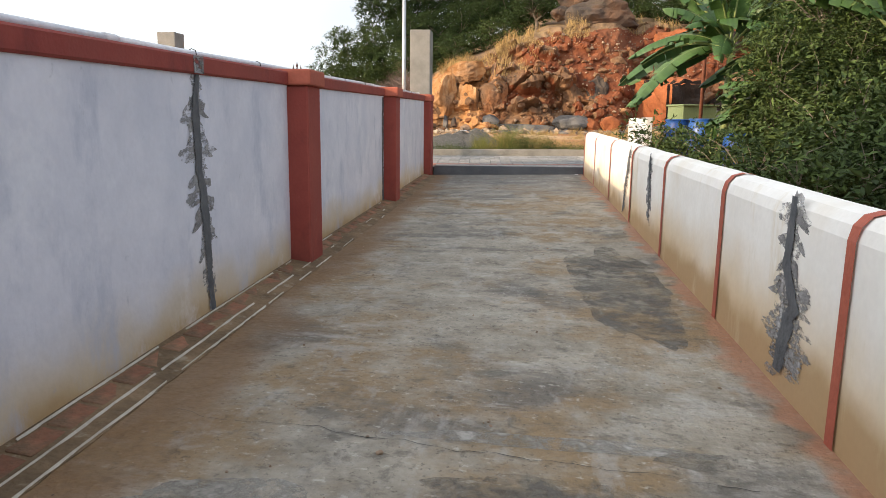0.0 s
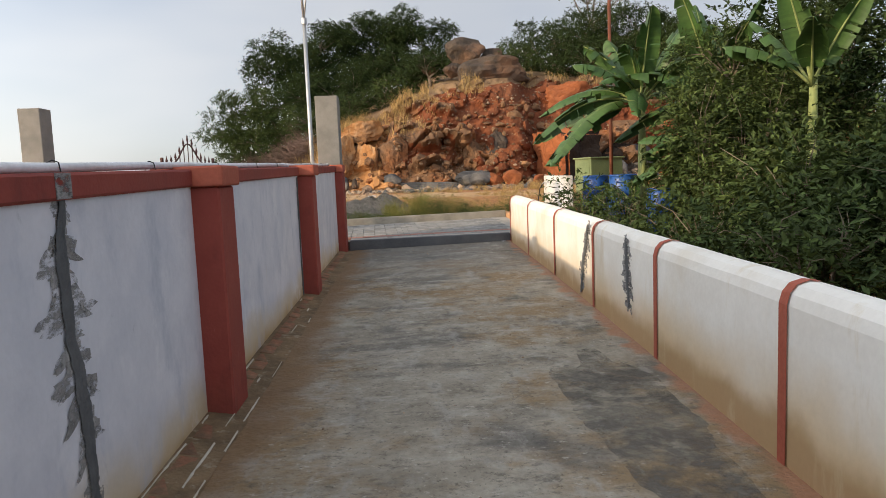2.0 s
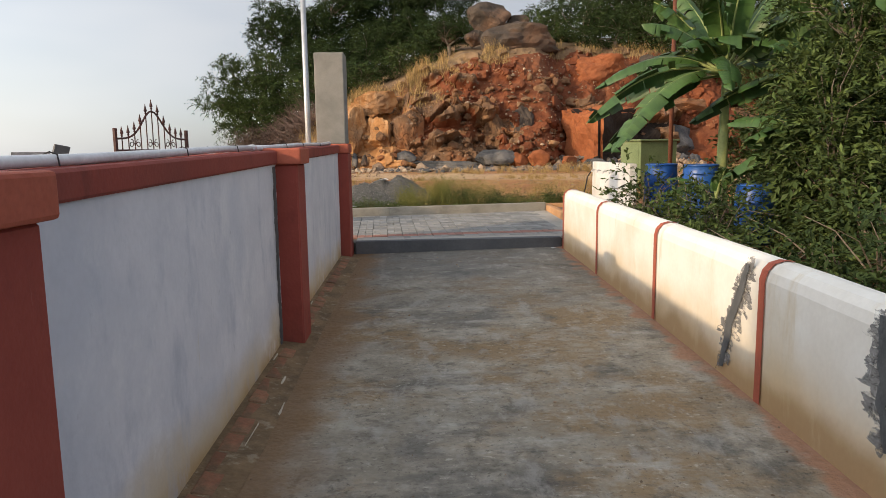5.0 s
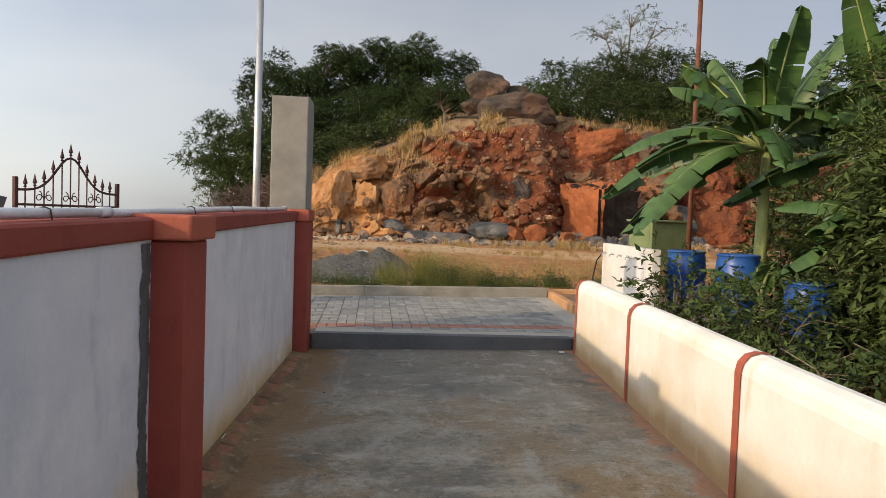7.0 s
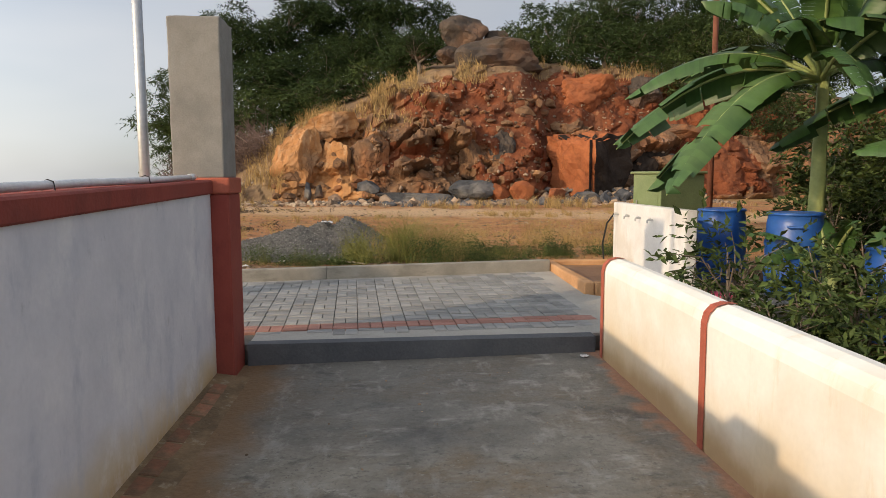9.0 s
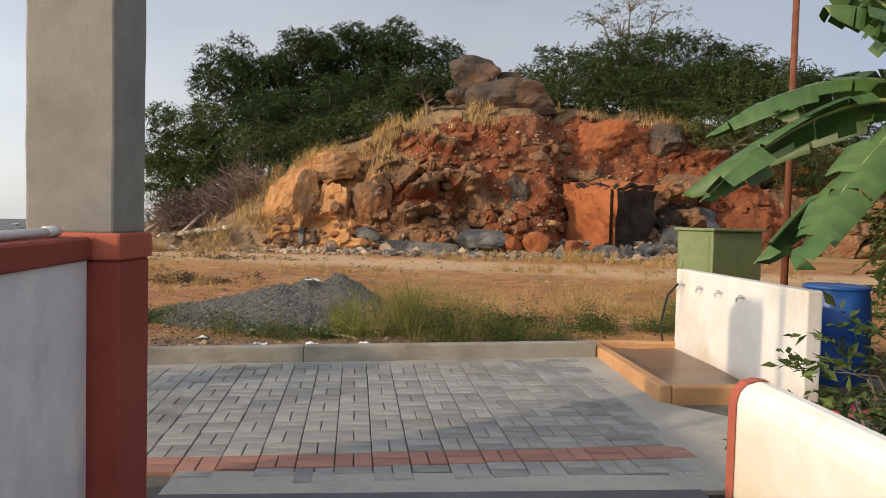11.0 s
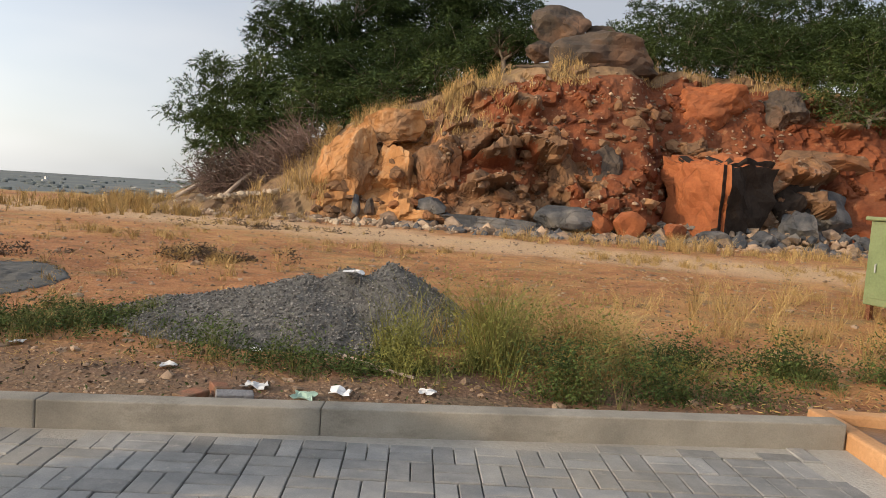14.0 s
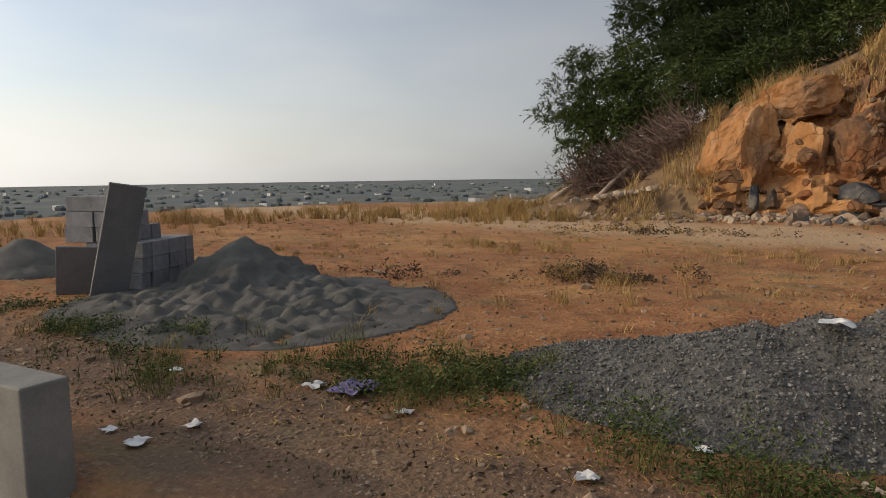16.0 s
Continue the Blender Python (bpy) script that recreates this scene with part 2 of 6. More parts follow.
M_ceml = mat("pale_cement_smear", (0.17, 0.165, 0.16), (0.35, 0.345, 0.34), 7, 0.85, 0.4, 40)
patches(M_ceml, (0.58, 0.57, 0.56), (3, 3, 0.8), 6.0, 0.54, 0.68, 0.75)
M_kerb = mat("kerb_cement", (0.22, 0.205, 0.175), (0.34, 0.315, 0.27), 2.5, 0.85, 0.2, 110, (0.16, 0.15, 0.13), 0.8, 1.6)
patches(M_kerb, (0.17, 0.155, 0.13), (1, 1, 2.5), 2.2, 0.50, 0.66, 0.6)
M_band = mat("cement_margin", (0.30, 0.285, 0.26), (0.42, 0.40, 0.36), 1.6, 0.85, 0.25, 50, (0.24, 0.22, 0.19), 0.6, 0.8)
M_paver = mat("grey_paver", (0.185, 0.19, 0.19), (0.30, 0.295, 0.285), 6, 0.85, 0.2, 130, (0.34, 0.315, 0.27), 0.6, 0.9, vary=0.2)
patches(M_paver, (0.13, 0.125, 0.115), (1, 1, 1), 1.7, 0.5, 0.7, 0.5)
patches(M_paver, (0.40, 0.37, 0.32), (1, 1, 1), 11.0, 0.58, 0.7, 0.5)
M_paver_red = mat("red_paver", (0.27, 0.13, 0.105), (0.36, 0.19, 0.15), 6, 0.8, 0.3, 70, vary=0.14)
M_joint = mat("joint_sand", (0.085, 0.08, 0.07), (0.16, 0.15, 0.13), 9, 0.95, 0.3, 70)
M_orange = mat("orange_mud_kerb", (0.42, 0.22, 0.10), (0.55, 0.32, 0.16), 3, 0.85, 0.2, 50, (0.30, 0.15, 0.07), 0.6, 1.4)
M_mud = mat("wet_mud", (0.11, 0.06, 0.035), (0.27, 0.165, 0.095), 1.2, 0.35, 0.15, 30, spec=0.5)
M_brick = mat("brick_edging", (0.24, 0.10, 0.06), (0.36, 0.17, 0.10), 5, 0.9, 0.35, 60, (0.20, 0.13, 0.08), 0.7, 1.5, vary=0.25)
M_fillet = mat("stained_fillet", (0.17, 0.115, 0.065), (0.29, 0.20, 0.115), 4, 0.95, 0.5, 40)
M_mortar = mat("pale_mortar", (0.42, 0.38, 0.30), (0.58, 0.54, 0.46), 6, 0.9, 0.3, 60)
M_field = mat("field_soil", (0.21, 0.082, 0.034), (0.44, 0.205, 0.085), 2.2, 0.95, 0.9, 26, grain=0.45)
patches(M_field, (0.47, 0.25, 0.098), (1, 1.6, 1), 0.35, 0.46, 0.62, 0.75)
patches(M_field, (0.24, 0.175, 0.075), (1, 2.0, 1), 0.8, 0.52, 0.66, 0.7)
patches(M_field, (0.13, 0.075, 0.04), (1, 1.5, 1), 1.9, 0.55, 0.68, 0.7)
patches(M_field, (0.47, 0.33, 0.20), (1, 1.5, 1), 5.5, 0.58, 0.68, 0.6)
overlay(M_field, (0.55, 0.39, 0.235), (0.22, 1, 0, -15.3, 1), 2.3, 0.6, 0.5, 2.4, 0.8)
overlay(M_field, (0.085, 0.075, 0.065), (0.08, 1, 0, -4.2, 1), 1.4, 0.3, 1.3, 2.4, 0.7)
patches(M_field, (0.075, 0.045, 0.028), (1, 1.4, 1), 14.0, 0.56, 0.68, 0.5)
patches(M_field, (0.42, 0.27, 0.15), (1, 1.4, 1), 24.0, 0.56, 0.66, 0.6)
overlay(M_field, (0.36, 0.27, 0.12), (0.10, 1, 0, -27, 1), 7.5, 4.0, 0.35, 6.0, 0.8)
# the plain's distance haze is put into this blue-grey base colour
M_plain = mat("hazed_fields", (0.095, 0.112, 0.112), (0.135, 0.15, 0.148), 0.012, 0.95, 0, 0.2, (0.20, 0.195, 0.165), 0.6, 0.006)
M_soil = mat("red_laterite", (0.095, 0.026, 0.011), (0.22, 0.070, 0.028), 1.2, 0.95, 0.9, 14, (0.19, 0.075, 0.036), 0.7, 0.5)
M_rock = mat("brown_rock", (0.085, 0.050, 0.032), (0.26, 0.145, 0.075), 1.3, 0.9, 0.9, 11, (0.27, 0.105, 0.04), 0.8, 0.6)
M_rocko = mat("orange_granite", (0.30, 0.135, 0.048), (0.47, 0.245, 0.098), 1.4, 0.85, 0.8, 9, (0.20, 0.12, 0.07), 0.85, 0.7)
M_boul = mat("weathered_boulder", (0.045, 0.038, 0.034), (0.105, 0.078, 0.058), 2.2, 0.9, 0.8, 13, (0.26, 0.135, 0.075), 0.5, 0.5)
M_block = mat("cut_orange_rock", (0.22, 0.066, 0.025), (0.36, 0.125, 0.048), 1.4, 0.9, 0.7, 12, (0.25, 0.08, 0.03), 0.6, 0.7)
M_blue = mat("blue_grey_rock", (0.03, 0.034, 0.04), (0.12, 0.12, 0.125), 2.0, 0.85, 0.9, 14, (0.36, 0.32, 0.27), 0.45, 0.8)
cracked(M_rock, 1.1, 2.5, (0.07, 0.045, 0.03))
cracked(M_rocko, 0.8, 2.0, (0.13, 0.065, 0.03))
cracked(M_boul, 0.9, 1.5, (0.06, 0.05, 0.04))
cracked(M_block, 0.5, 1.5, (0.16, 0.06, 0.025))
cracked(M_blue, 1.6, 2.0, (0.05, 0.05, 0.055))
patches(M_rocko, (0.46, 0.31, 0.18), (2.5, 2.5, 0.5), 1.3, 0.52, 0.66, 0.5)
patches(M_rock, (0.40, 0.35, 0.29), (1, 1, 1), 1.7, 0.58, 0.70, 0.4)
patches(M_soil, (0.30, 0.16, 0.085), (1, 1, 1), 3.0, 0.58, 0.68, 0.6)
# near-black that holds both a dark rock's tone and painted shade
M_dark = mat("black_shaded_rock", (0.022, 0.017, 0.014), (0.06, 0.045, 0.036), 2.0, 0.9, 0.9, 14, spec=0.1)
M_pale = mat("pale_rubble", (0.34, 0.26, 0.18), (0.52, 0.43, 0.32), 3, 0.9, 0.6, 20, vary=0.3)
M_rub = mat("mixed_rubble", (0.16, 0.105, 0.068), (0.36, 0.265, 0.185), 4, 0.9, 0.6, 25, vary=0.45)
M_grav = mat("grey_gravel", (0.045, 0.044, 0.043), (0.15, 0.145, 0.135), 14, 0.95, 0.9, 60, vary=0.35)
M_chip = mat("crushed_stone", (0.085, 0.083, 0.08), (0.24, 0.23, 0.215), 9, 0.9, 0.4, 40, vary=0.6)
M_sand = mat("grey_sand", (0.085, 0.085, 0.08), (0.155, 0.15, 0.14), 3, 0.95, 0.5, 60, (0.09, 0.088, 0.08), 0.6, 1.2)
M_dry = mat("dry_grass", (0.30, 0.195, 0.075), (0.46, 0.32, 0.135), 2, 0.9, 0, 20, vary=0.35)
M_grass = mat("green_weeds", (0.06, 0.08, 0.022), (0.14, 0.15, 0.045), 1.5, 0.8, 0, 20, (0.25, 0.20, 0.07), 0.85, 1.2, vary=0.35)
M_leafd = mat("dark_leaves", (0.021, 0.039, 0.013), (0.060, 0.088, 0.027), 0.9, 0.75, 0, 10, vary=0.45, spec=0.15)
M_leafm = mat("green_leaves", (0.028, 0.050, 0.014), (0.09, 0.122, 0.032), 1.2, 0.7, 0, 10, vary=0.5, spec=0.2)
M_leafb = mat("brown_leaves", (0.05, 0.035, 0.025), (0.11, 0.075, 0.05), 1.2, 0.8, 0, 10, vary=0.35)
M_banana = mat("banana_blade", (0.030, 0.072, 0.017), (0.062, 0.125, 0.030), 1.4, 0.45, 0.15, 8, (0.095, 0.15, 0.04), 0.5, 1.0, vary=0.15, spec=0.4)
M_rib = mat("banana_rib", (0.22, 0.27, 0.09), (0.33, 0.37, 0.15), 3, 0.5, 0.1, 20)
M_bark = mat("grey_bark", (0.13, 0.10, 0.075), (0.27, 0.22, 0.17), 5, 0.9, 0.6, 25)
M_dead = mat("dead_wood", (0.30, 0.23, 0.18), (0.48, 0.40, 0.33), 4, 0.9, 0.4, 25)
M_twig = mat("brown_twigs", (0.11, 0.07, 0.055), (0.21, 0.145, 0.115), 4, 0.9, 0, 25, vary=0.3)
M_pvc = mat("white_pvc", (0.72, 0.73, 0.75), (0.80, 0.81, 0.82), 3, 0.4, 0.03, 30, (0.6, 0.6, 0.58), 0.5, 2)
M_black = mat("black_rubber", (0.015, 0.015, 0.015), (0.03, 0.03, 0.03), 8, 0.6, 0.05, 40)
M_galv = mat("galvanised_steel", (0.42, 0.43, 0.44), (0.55, 0.56, 0.57), 4, 0.45, 0.04, 40, metal=0.7)
M_rust = mat("rusty_steel", (0.10, 0.035, 0.02), (0.19, 0.07, 0.04), 6, 0.8, 0.2, 40)
M_iron = mat("dark_gate_iron", (0.035, 0.02, 0.02), (0.09, 0.035, 0.03), 6, 0.6, 0.1, 40)
M_green = mat("olive_green_paint", (0.13, 0.17, 0.075), (0.18, 0.23, 0.11), 2.5, 0.5, 0.06, 40, (0.21, 0.24, 0.13), 0.5, 1.6)
M_white = mat("white_paint", (0.62, 0.61, 0.59), (0.74, 0.73, 0.71), 2.5, 0.8, 0.05, 40, (0.55, 0.50, 0.43), 0.6, 1.6, grain=0.06)
overlay(M_white, (0.36, 0.235, 0.13), (0, 0, -1, 0.30), 0.0, 0.4, 2.0, 0.5, 0.85)
patches(M_white, (0.46, 0.44, 0.42), (1, 2.5, 0.3), 2.0, 0.52, 0.68, 0.6)
M_drum = mat("blue_drum_plastic", (0.012, 0.07, 0.30), (0.025, 0.11, 0.40), 2.5, 0.38, 0.04, 30, (0.04, 0.11, 0.28), 0.5, 2.5, spec=0.5)
M_cblock = mat("concrete_block", (0.20, 0.20, 0.21), (0.32, 0.32, 0.33), 6, 0.9, 0.5, 60, vary=0.15)
M_slab = mat("concrete_slab", (0.15, 0.15, 0.155), (0.22, 0.22, 0.22), 4, 0.85, 0.3, 60)
M_paper = mat("white_litter", (0.62, 0.63, 0.64), (0.78, 0.78, 0.78), 5, 0.7, 0.1, 30, vary=0.2)
M_bld = mat("far_whitewash", (0.42, 0.42, 0.42), (0.58, 0.57, 0.55), 0.3, 0.9, 0, 2, vary=0.3)
# woodland green greyed towards the plain, haze painted into its colour
M_wood = mat("hazed_woodland", (0.12, 0.138, 0.138), (0.145, 0.162, 0.16), 0.02, 0.95, 0, 0.3, vary=0.12)


# ---- mesh helpers ----
def link_mesh(name, verts, faces, material, parent=None, label="", smooth=False):
    me = bpy.data.meshes.new(name)
    me.from_pydata([tuple(v) for v in verts], [], [tuple(f) for f in faces])
    for mm in material if isinstance(material, (list, tuple)) else (material,):
        me.materials.append(mm)
    if smooth:
        me.polygons.foreach_set("use_smooth", [True] * len(me.polygons))
    ob = new(name, me)
    if parent:
        ob.parent = parent
    return tagged(ob, label)


def part(name, bm, material, parent=None, label="", smooth=False):
    me = bpy.data.meshes.new(name)
    bmesh.ops.recalc_face_normals(bm, faces=bm.faces)
    bm.to_mesh(me)
    bm.free()
    me.materials.append(material)
    if smooth:
        me.polygons.foreach_set("use_smooth", [True] * len(me.polygons))
    ob = new(name, me)
    if parent:
        ob.parent = parent
    return tagged(ob, label)


def thing(name, at, label, category, group="", kind=""):
    ob = new(name)
    ob.location = at
    return tagged(ob, label, category, group, kind)


def box(x0, x1, y0, y1, z0, z1, bevel=0.0, seg=1, bm=None, m=None):
    out = bm or bmesh.new()
    r = bmesh.ops.create_cube(out, size=1.0)
    vs = r["verts"]
    for v in vs:
        v.co = Vector(((x0 + x1) / 2 + v.co.x * (x1 - x0), (y0 + y1) / 2 + v.co.y * (y1 - y0), (z0 + z1) / 2 + v.co.z * (z1 - z0)))
    if bevel:
        es = list({e for v in vs for e in v.link_edges})
        r = bmesh.ops.bevel(out, geom=es, offset=bevel, segments=seg, affect="EDGES", profile=0.5)
        vs = list({v for f in r["faces"] for v in f.verts} | {v for v in vs if v.is_valid})
    if m:
        for v in vs:
            v.co = m @ v.co
    return out


def shear(bm, fx=0.0, fy=FY):
    """Lays a level mesh along the drive's slope."""
    for v in bm.verts:
        v.co.z += fx * v.co.x + fy * v.co.y
    return bm


def tube(points, radii, sides=8, bm=None, caps=True):
    """A tapered tube along points."""
    out = bm or bmesh.new()
    pts = [Vector(p) for p in points]
    if not isinstance(radii, (list, tuple)):
        radii = [radii] * len(pts)
    rings, side = [], None
    for i, p in enumerate(pts):
        d = (pts[min(i + 1, len(pts) - 1)] - pts[max(i - 1, 0)]).normalized()
        if side is None:
            side = d.orthogonal().normalized()
        side = (side - d * side.dot(d)).normalized()
        up = d.cross(side)
        rings.append([out.verts.new(p + radii[i] * (math.cos(a) * side + math.sin(a) * up)) for a in (2 * math.pi * k / sides for k in range(sides))])
    for a, b in zip(rings, rings[1:]):
        for k in range(sides):
            out.faces.new((a[k], a[(k + 1) % sides], b[(k + 1) % sides], b[k]))
    if caps:
        out.faces.new(rings[0][::-1])
        out.faces.new(rings[-1])
    return out


def lathe(profile, sides=24, bm=None):
    """A turned shape from (radius, height) pairs, round the z axis."""
    out = bm or bmesh.new()
    rings = [[out.verts.new((r * math.cos(2 * math.pi * k / sides), r * math.sin(2 * math.pi * k / sides), z)) for k in range(sides)] for r, z in profile]
    for a, b in zip(rings, rings[1:]):
        for k in range(sides):
            out.faces.new((a[k], a[(k + 1) % sides], b[(k + 1) % sides], b[k]))
    out.faces.new(rings[0][::-1])
    out.faces.new(rings[-1])
    return out


def hash01(i, j, s=0):
    v = np.sin(np.asarray(i) * 127.1 + np.asarray(j) * 311.7 + s * 74.7) * 43758.5453
    return v - np.floor(v)


def vnoise(x, y, s=0):
    xi, yi = np.floor(x), np.floor(y)
    fx, fy = x - xi, y - yi
    fx, fy = fx * fx * (3 - 2 * fx), fy * fy * (3 - 2 * fy)
    a, b, c, d = hash01(xi, yi, s), hash01(xi + 1, yi, s), hash01(xi, yi + 1, s), hash01(xi + 1, yi + 1, s)
    return (a + (b - a) * fx) * (1 - fy) + (c + (d - c) * fx) * fy


def fbm(x, y, s=0, octaves=4):
    return sum(vnoise(x * 2**k, y * 2**k, s + k) * 0.5 ** (k + 1) for k in range(octaves))


def worley(x, y, s=0):
    """Distance gap between the two nearest cells (0 in a crack) and three random numbers of the nearest cell."""
    xi, yi = np.floor(x), np.floor(y)
    d1, d2 = np.full(x.shape, 9.0), np.full(x.shape, 9.0)
    cx, cy = np.zeros(x.shape), np.zeros(x.shape)
    for i in (-1, 0, 1):
        for j in (-1, 0, 1):
            px, py = xi + i + hash01(xi + i, yi + j, s), yi + j + hash01(xi + i, yi + j, s + 5)
            d = np.hypot(px - x, py - y)
            near = d < d1
            d2 = np.where(near, d1, np.minimum(d2, d))
            cx, cy = np.where(near, px, cx), np.where(near, py, cy)
            d1 = np.where(near, d, d1)
    return d2 - d1, cx, cy


def smooth(a, b, v):
    t = np.clip((v - a) / (b - a), 0, 1)
    return t * t * (3 - 2 * t)


RNG = np.random.default_rng(7)


def leaf_mesh(name, centres, size, material, parent=None, label="", slim=0.45, droop=0.0):
    """Many small folded leaves, one rhomb each, at the given centres."""
    n = len(centres)
    d = RNG.normal(size=(n, 3))
    d[:, 2] = d[:, 2] * 0.6 - droop
    d /= np.linalg.norm(d, axis=1, keepdims=True)
    s = np.cross(d, RNG.normal(size=(n, 3)))
    s /= np.linalg.norm(s, axis=1, keepdims=True)
    up = np.cross(s, d)
    k = (size * RNG.uniform(0.6, 1.4, n))[:, None]
    v = np.stack([centres - d * k * 0.5, centres + s * k * slim * 0.5 + up * k * 0.08, centres + d * k * 0.5, centres - s * k * slim * 0.5 + up * k * 0.08], 1).reshape(-1, 3)
    f = np.arange(4 * n).reshape(-1, 4)
    return link_mesh(name, v.tolist(), f.tolist(), material, parent, label)


def spray_mesh(name, starts, ways, lengths, per, leaf, material, parent=None, label="", slim=0.4, droop=0.3):
    """Leafy twigs: on each, leaves in two ranks that point forwards and outwards, the twig arching down."""
    n = len(starts)
    ways = ways / (np.linalg.norm(ways, axis=1, keepdims=True) + 1e-9)
    side = np.cross(ways, np.array([0, 0, 1.0]) + 0.35 * RNG.normal(size=(n, 3)))
    side /= np.linalg.norm(side, axis=1, keepdims=True) + 1e-9
    t = np.linspace(0.12, 1.0, per)[None, :, None]
    L = lengths[:, None, None]
    pos = starts[:, None] + ways[:, None] * L * t - np.array([0, 0, 1.0]) * (droop * L * t**2)
    sign = np.where(np.arange(per) % 2, 1.0, -1.0)[None, :, None]
    d = 0.65 * ways[:, None] + 0.8 * sign * side[:, None] * (1.05 - 0.6 * t) + np.array([0, 0, -0.25]) * (0.4 + t) + 0.28 * RNG.normal(size=(n, per, 3))
    d = (d / np.linalg.norm(d, axis=2, keepdims=True)).reshape(-1, 3)
    pos = pos.reshape(-1, 3)
    w = np.cross(d, np.array([0, 0, 1.0]) + 0.45 * RNG.normal(size=d.shape))
    w /= np.linalg.norm(w, axis=1, keepdims=True) + 1e-9
    up = np.cross(w, d)
    k = (leaf * RNG.uniform(0.6, 1.35, len(pos)))[:, None]
    v = np.stack([pos, pos + d * k * 0.45 + w * k * slim * 0.5 + up * k * 0.05, pos + d * k - up * k * 0.08, pos + d * k * 0.45 - w * k * slim * 0.5 + up * k * 0.05], 1).reshape(-1, 3)
    f = np.arange(len(v)).reshape(-1, 4)
    return link_mesh(name, v.tolist(), f.tolist(), material, parent, label)


def blades(name, roots, height, width, material, lean=0.35, parent=None, label="", category="", kind=""):
    """Grass blades, each a slim bent strip that tapers to a point."""
    n = len(roots)
    a = RNG.uniform(0, 2 * math.pi, n)
    h = (height * RNG.uniform(0.45, 1.3, n) * (0.45 + 0.85 * smooth(0.36, 0.62, fbm(roots[:, 0] * 1.4, roots[:, 1] * 1.4, 91))))[:, None]
    way = np.stack([np.cos(a), np.sin(a), np.zeros(n)], 1) * lean * RNG.uniform(0.2, 1.6, n)[:, None]
    side = np.stack([-np.sin(a + 0.7), np.cos(a + 0.7), np.zeros(n)], 1) * width
    up = np.array([0, 0, 1.0])
    mid = roots + h * 0.55 * (up + way * 0.5)
    tip = roots + h * (up * 0.95 + way)
    v = np.stack([roots - side, roots + side, mid + side * 0.7, mid - side * 0.7, tip], 1).reshape(-1, 3)
    b = 5 * np.arange(n)
    f = [(i, i + 1, i + 2, i + 3) for i in b] + [(i + 3, i + 2, i + 4) for i in b]
    ob = link_mesh(name, v.tolist(), f, material, parent, label)
    return tagged(ob, label, category, "", kind)


def rock(size, seed, facets=9, detail=4, rough=0.06):
    """A broken stone: a ball cut flat by random planes, then roughened."""
    rnd = random.Random(seed)
    bm = bmesh.new()
    bmesh.ops.create_icosphere(bm, subdivisions=detail, radius=1.0)
    cuts = []
    for _ in range(facets + 5):
        d = Vector((rnd.gauss(0, 1), rnd.gauss(0, 1), rnd.gauss(0, 1))).normalized()
        cuts.append((d, rnd.uniform(0.48, 0.8)))
    for v in bm.verts:
        c = v.co.copy()
        for d, h in cuts:
            over = c.dot(d) - h
            if over > 0:
                c -= d * over * 0.98
        q = c * 1.7 + Vector((seed * 3.1, seed * 1.7, 0))
        c += v.co * (rough * 2.2 * noise.noise(q) + rough * noise.noise(q * 3.1) + rough * 0.5 * noise.noise(q * 7.3))
        v.co = Vector((c.x * size[0], c.y * size[1], c.z * size[2]))
    return bm


def scatter_stones(name, centres, sizes, material, label, category, seed=1):
    """Loose stones joined into one spread."""
    shapes = []
    for k in range(5):
        bm = rock((1, 1, 0.75), seed * 10 + k, 6, 1, 0.05)
        bm.verts.index_update()
        shapes.append((np.array([v.co for v in bm.verts]), [[v.index for v in f.verts] for f in bm.faces]))
        bm.free()
    vs, fs, base = [], [], 0
    for i, (c, s) in enumerate(zip(centres, sizes)):
        p, f = shapes[i % 5]
        a = RNG.uniform(0, 6.28)
        r = np.array([[math.cos(a), -math.sin(a), 0], [math.sin(a), math.cos(a), 0], [0, 0, 1]])
        vs.append((p * s * RNG.uniform(0.7, 1.3, 3)) @ r.T + c)
        fs += [[base + j for j in q] for q in f]
        base += len(p)
    ob = link_mesh(name, np.concatenate(vs).tolist(), fs, material)
    return tagged(ob, label, category, "", "stuff")


# ---- ground and far distance ----
def ground_z(x, y):
    x, y = np.asarray(x, float), np.asarray(y, float)
    level = 0.27 + 0.025 * np.clip(y - 4, 0, 18)
    level = level - 0.57 * (1 - smooth(-0.55, 0.2, y - 3.62 - 0.1 * np.clip(x, -12, 4)))
    edge = 25 + 30 * smooth(-6, 8, x) + 25 * smooth(4, -6, y) * smooth(6, -2, np.abs(x + 2))
    r = np.hypot(x, y - 2) + 4 * (fbm(x * 0.15, y * 0.15, 3) - 0.5)
    drop = smooth(0, 1, (r - edge) / 40)
    far = -42 + 2.5 * (fbm(x * 0.004, y * 0.004, 11) - 0.5)
    bumps = 0.10 * (fbm(x * 0.9, y * 0.9, 5) - 0.5) + 0.03 * (fbm(x * 4, y * 4, 6) - 0.5)
    return level * (1 - drop) + far * drop + bumps * smooth(3.7, 5.0, y)


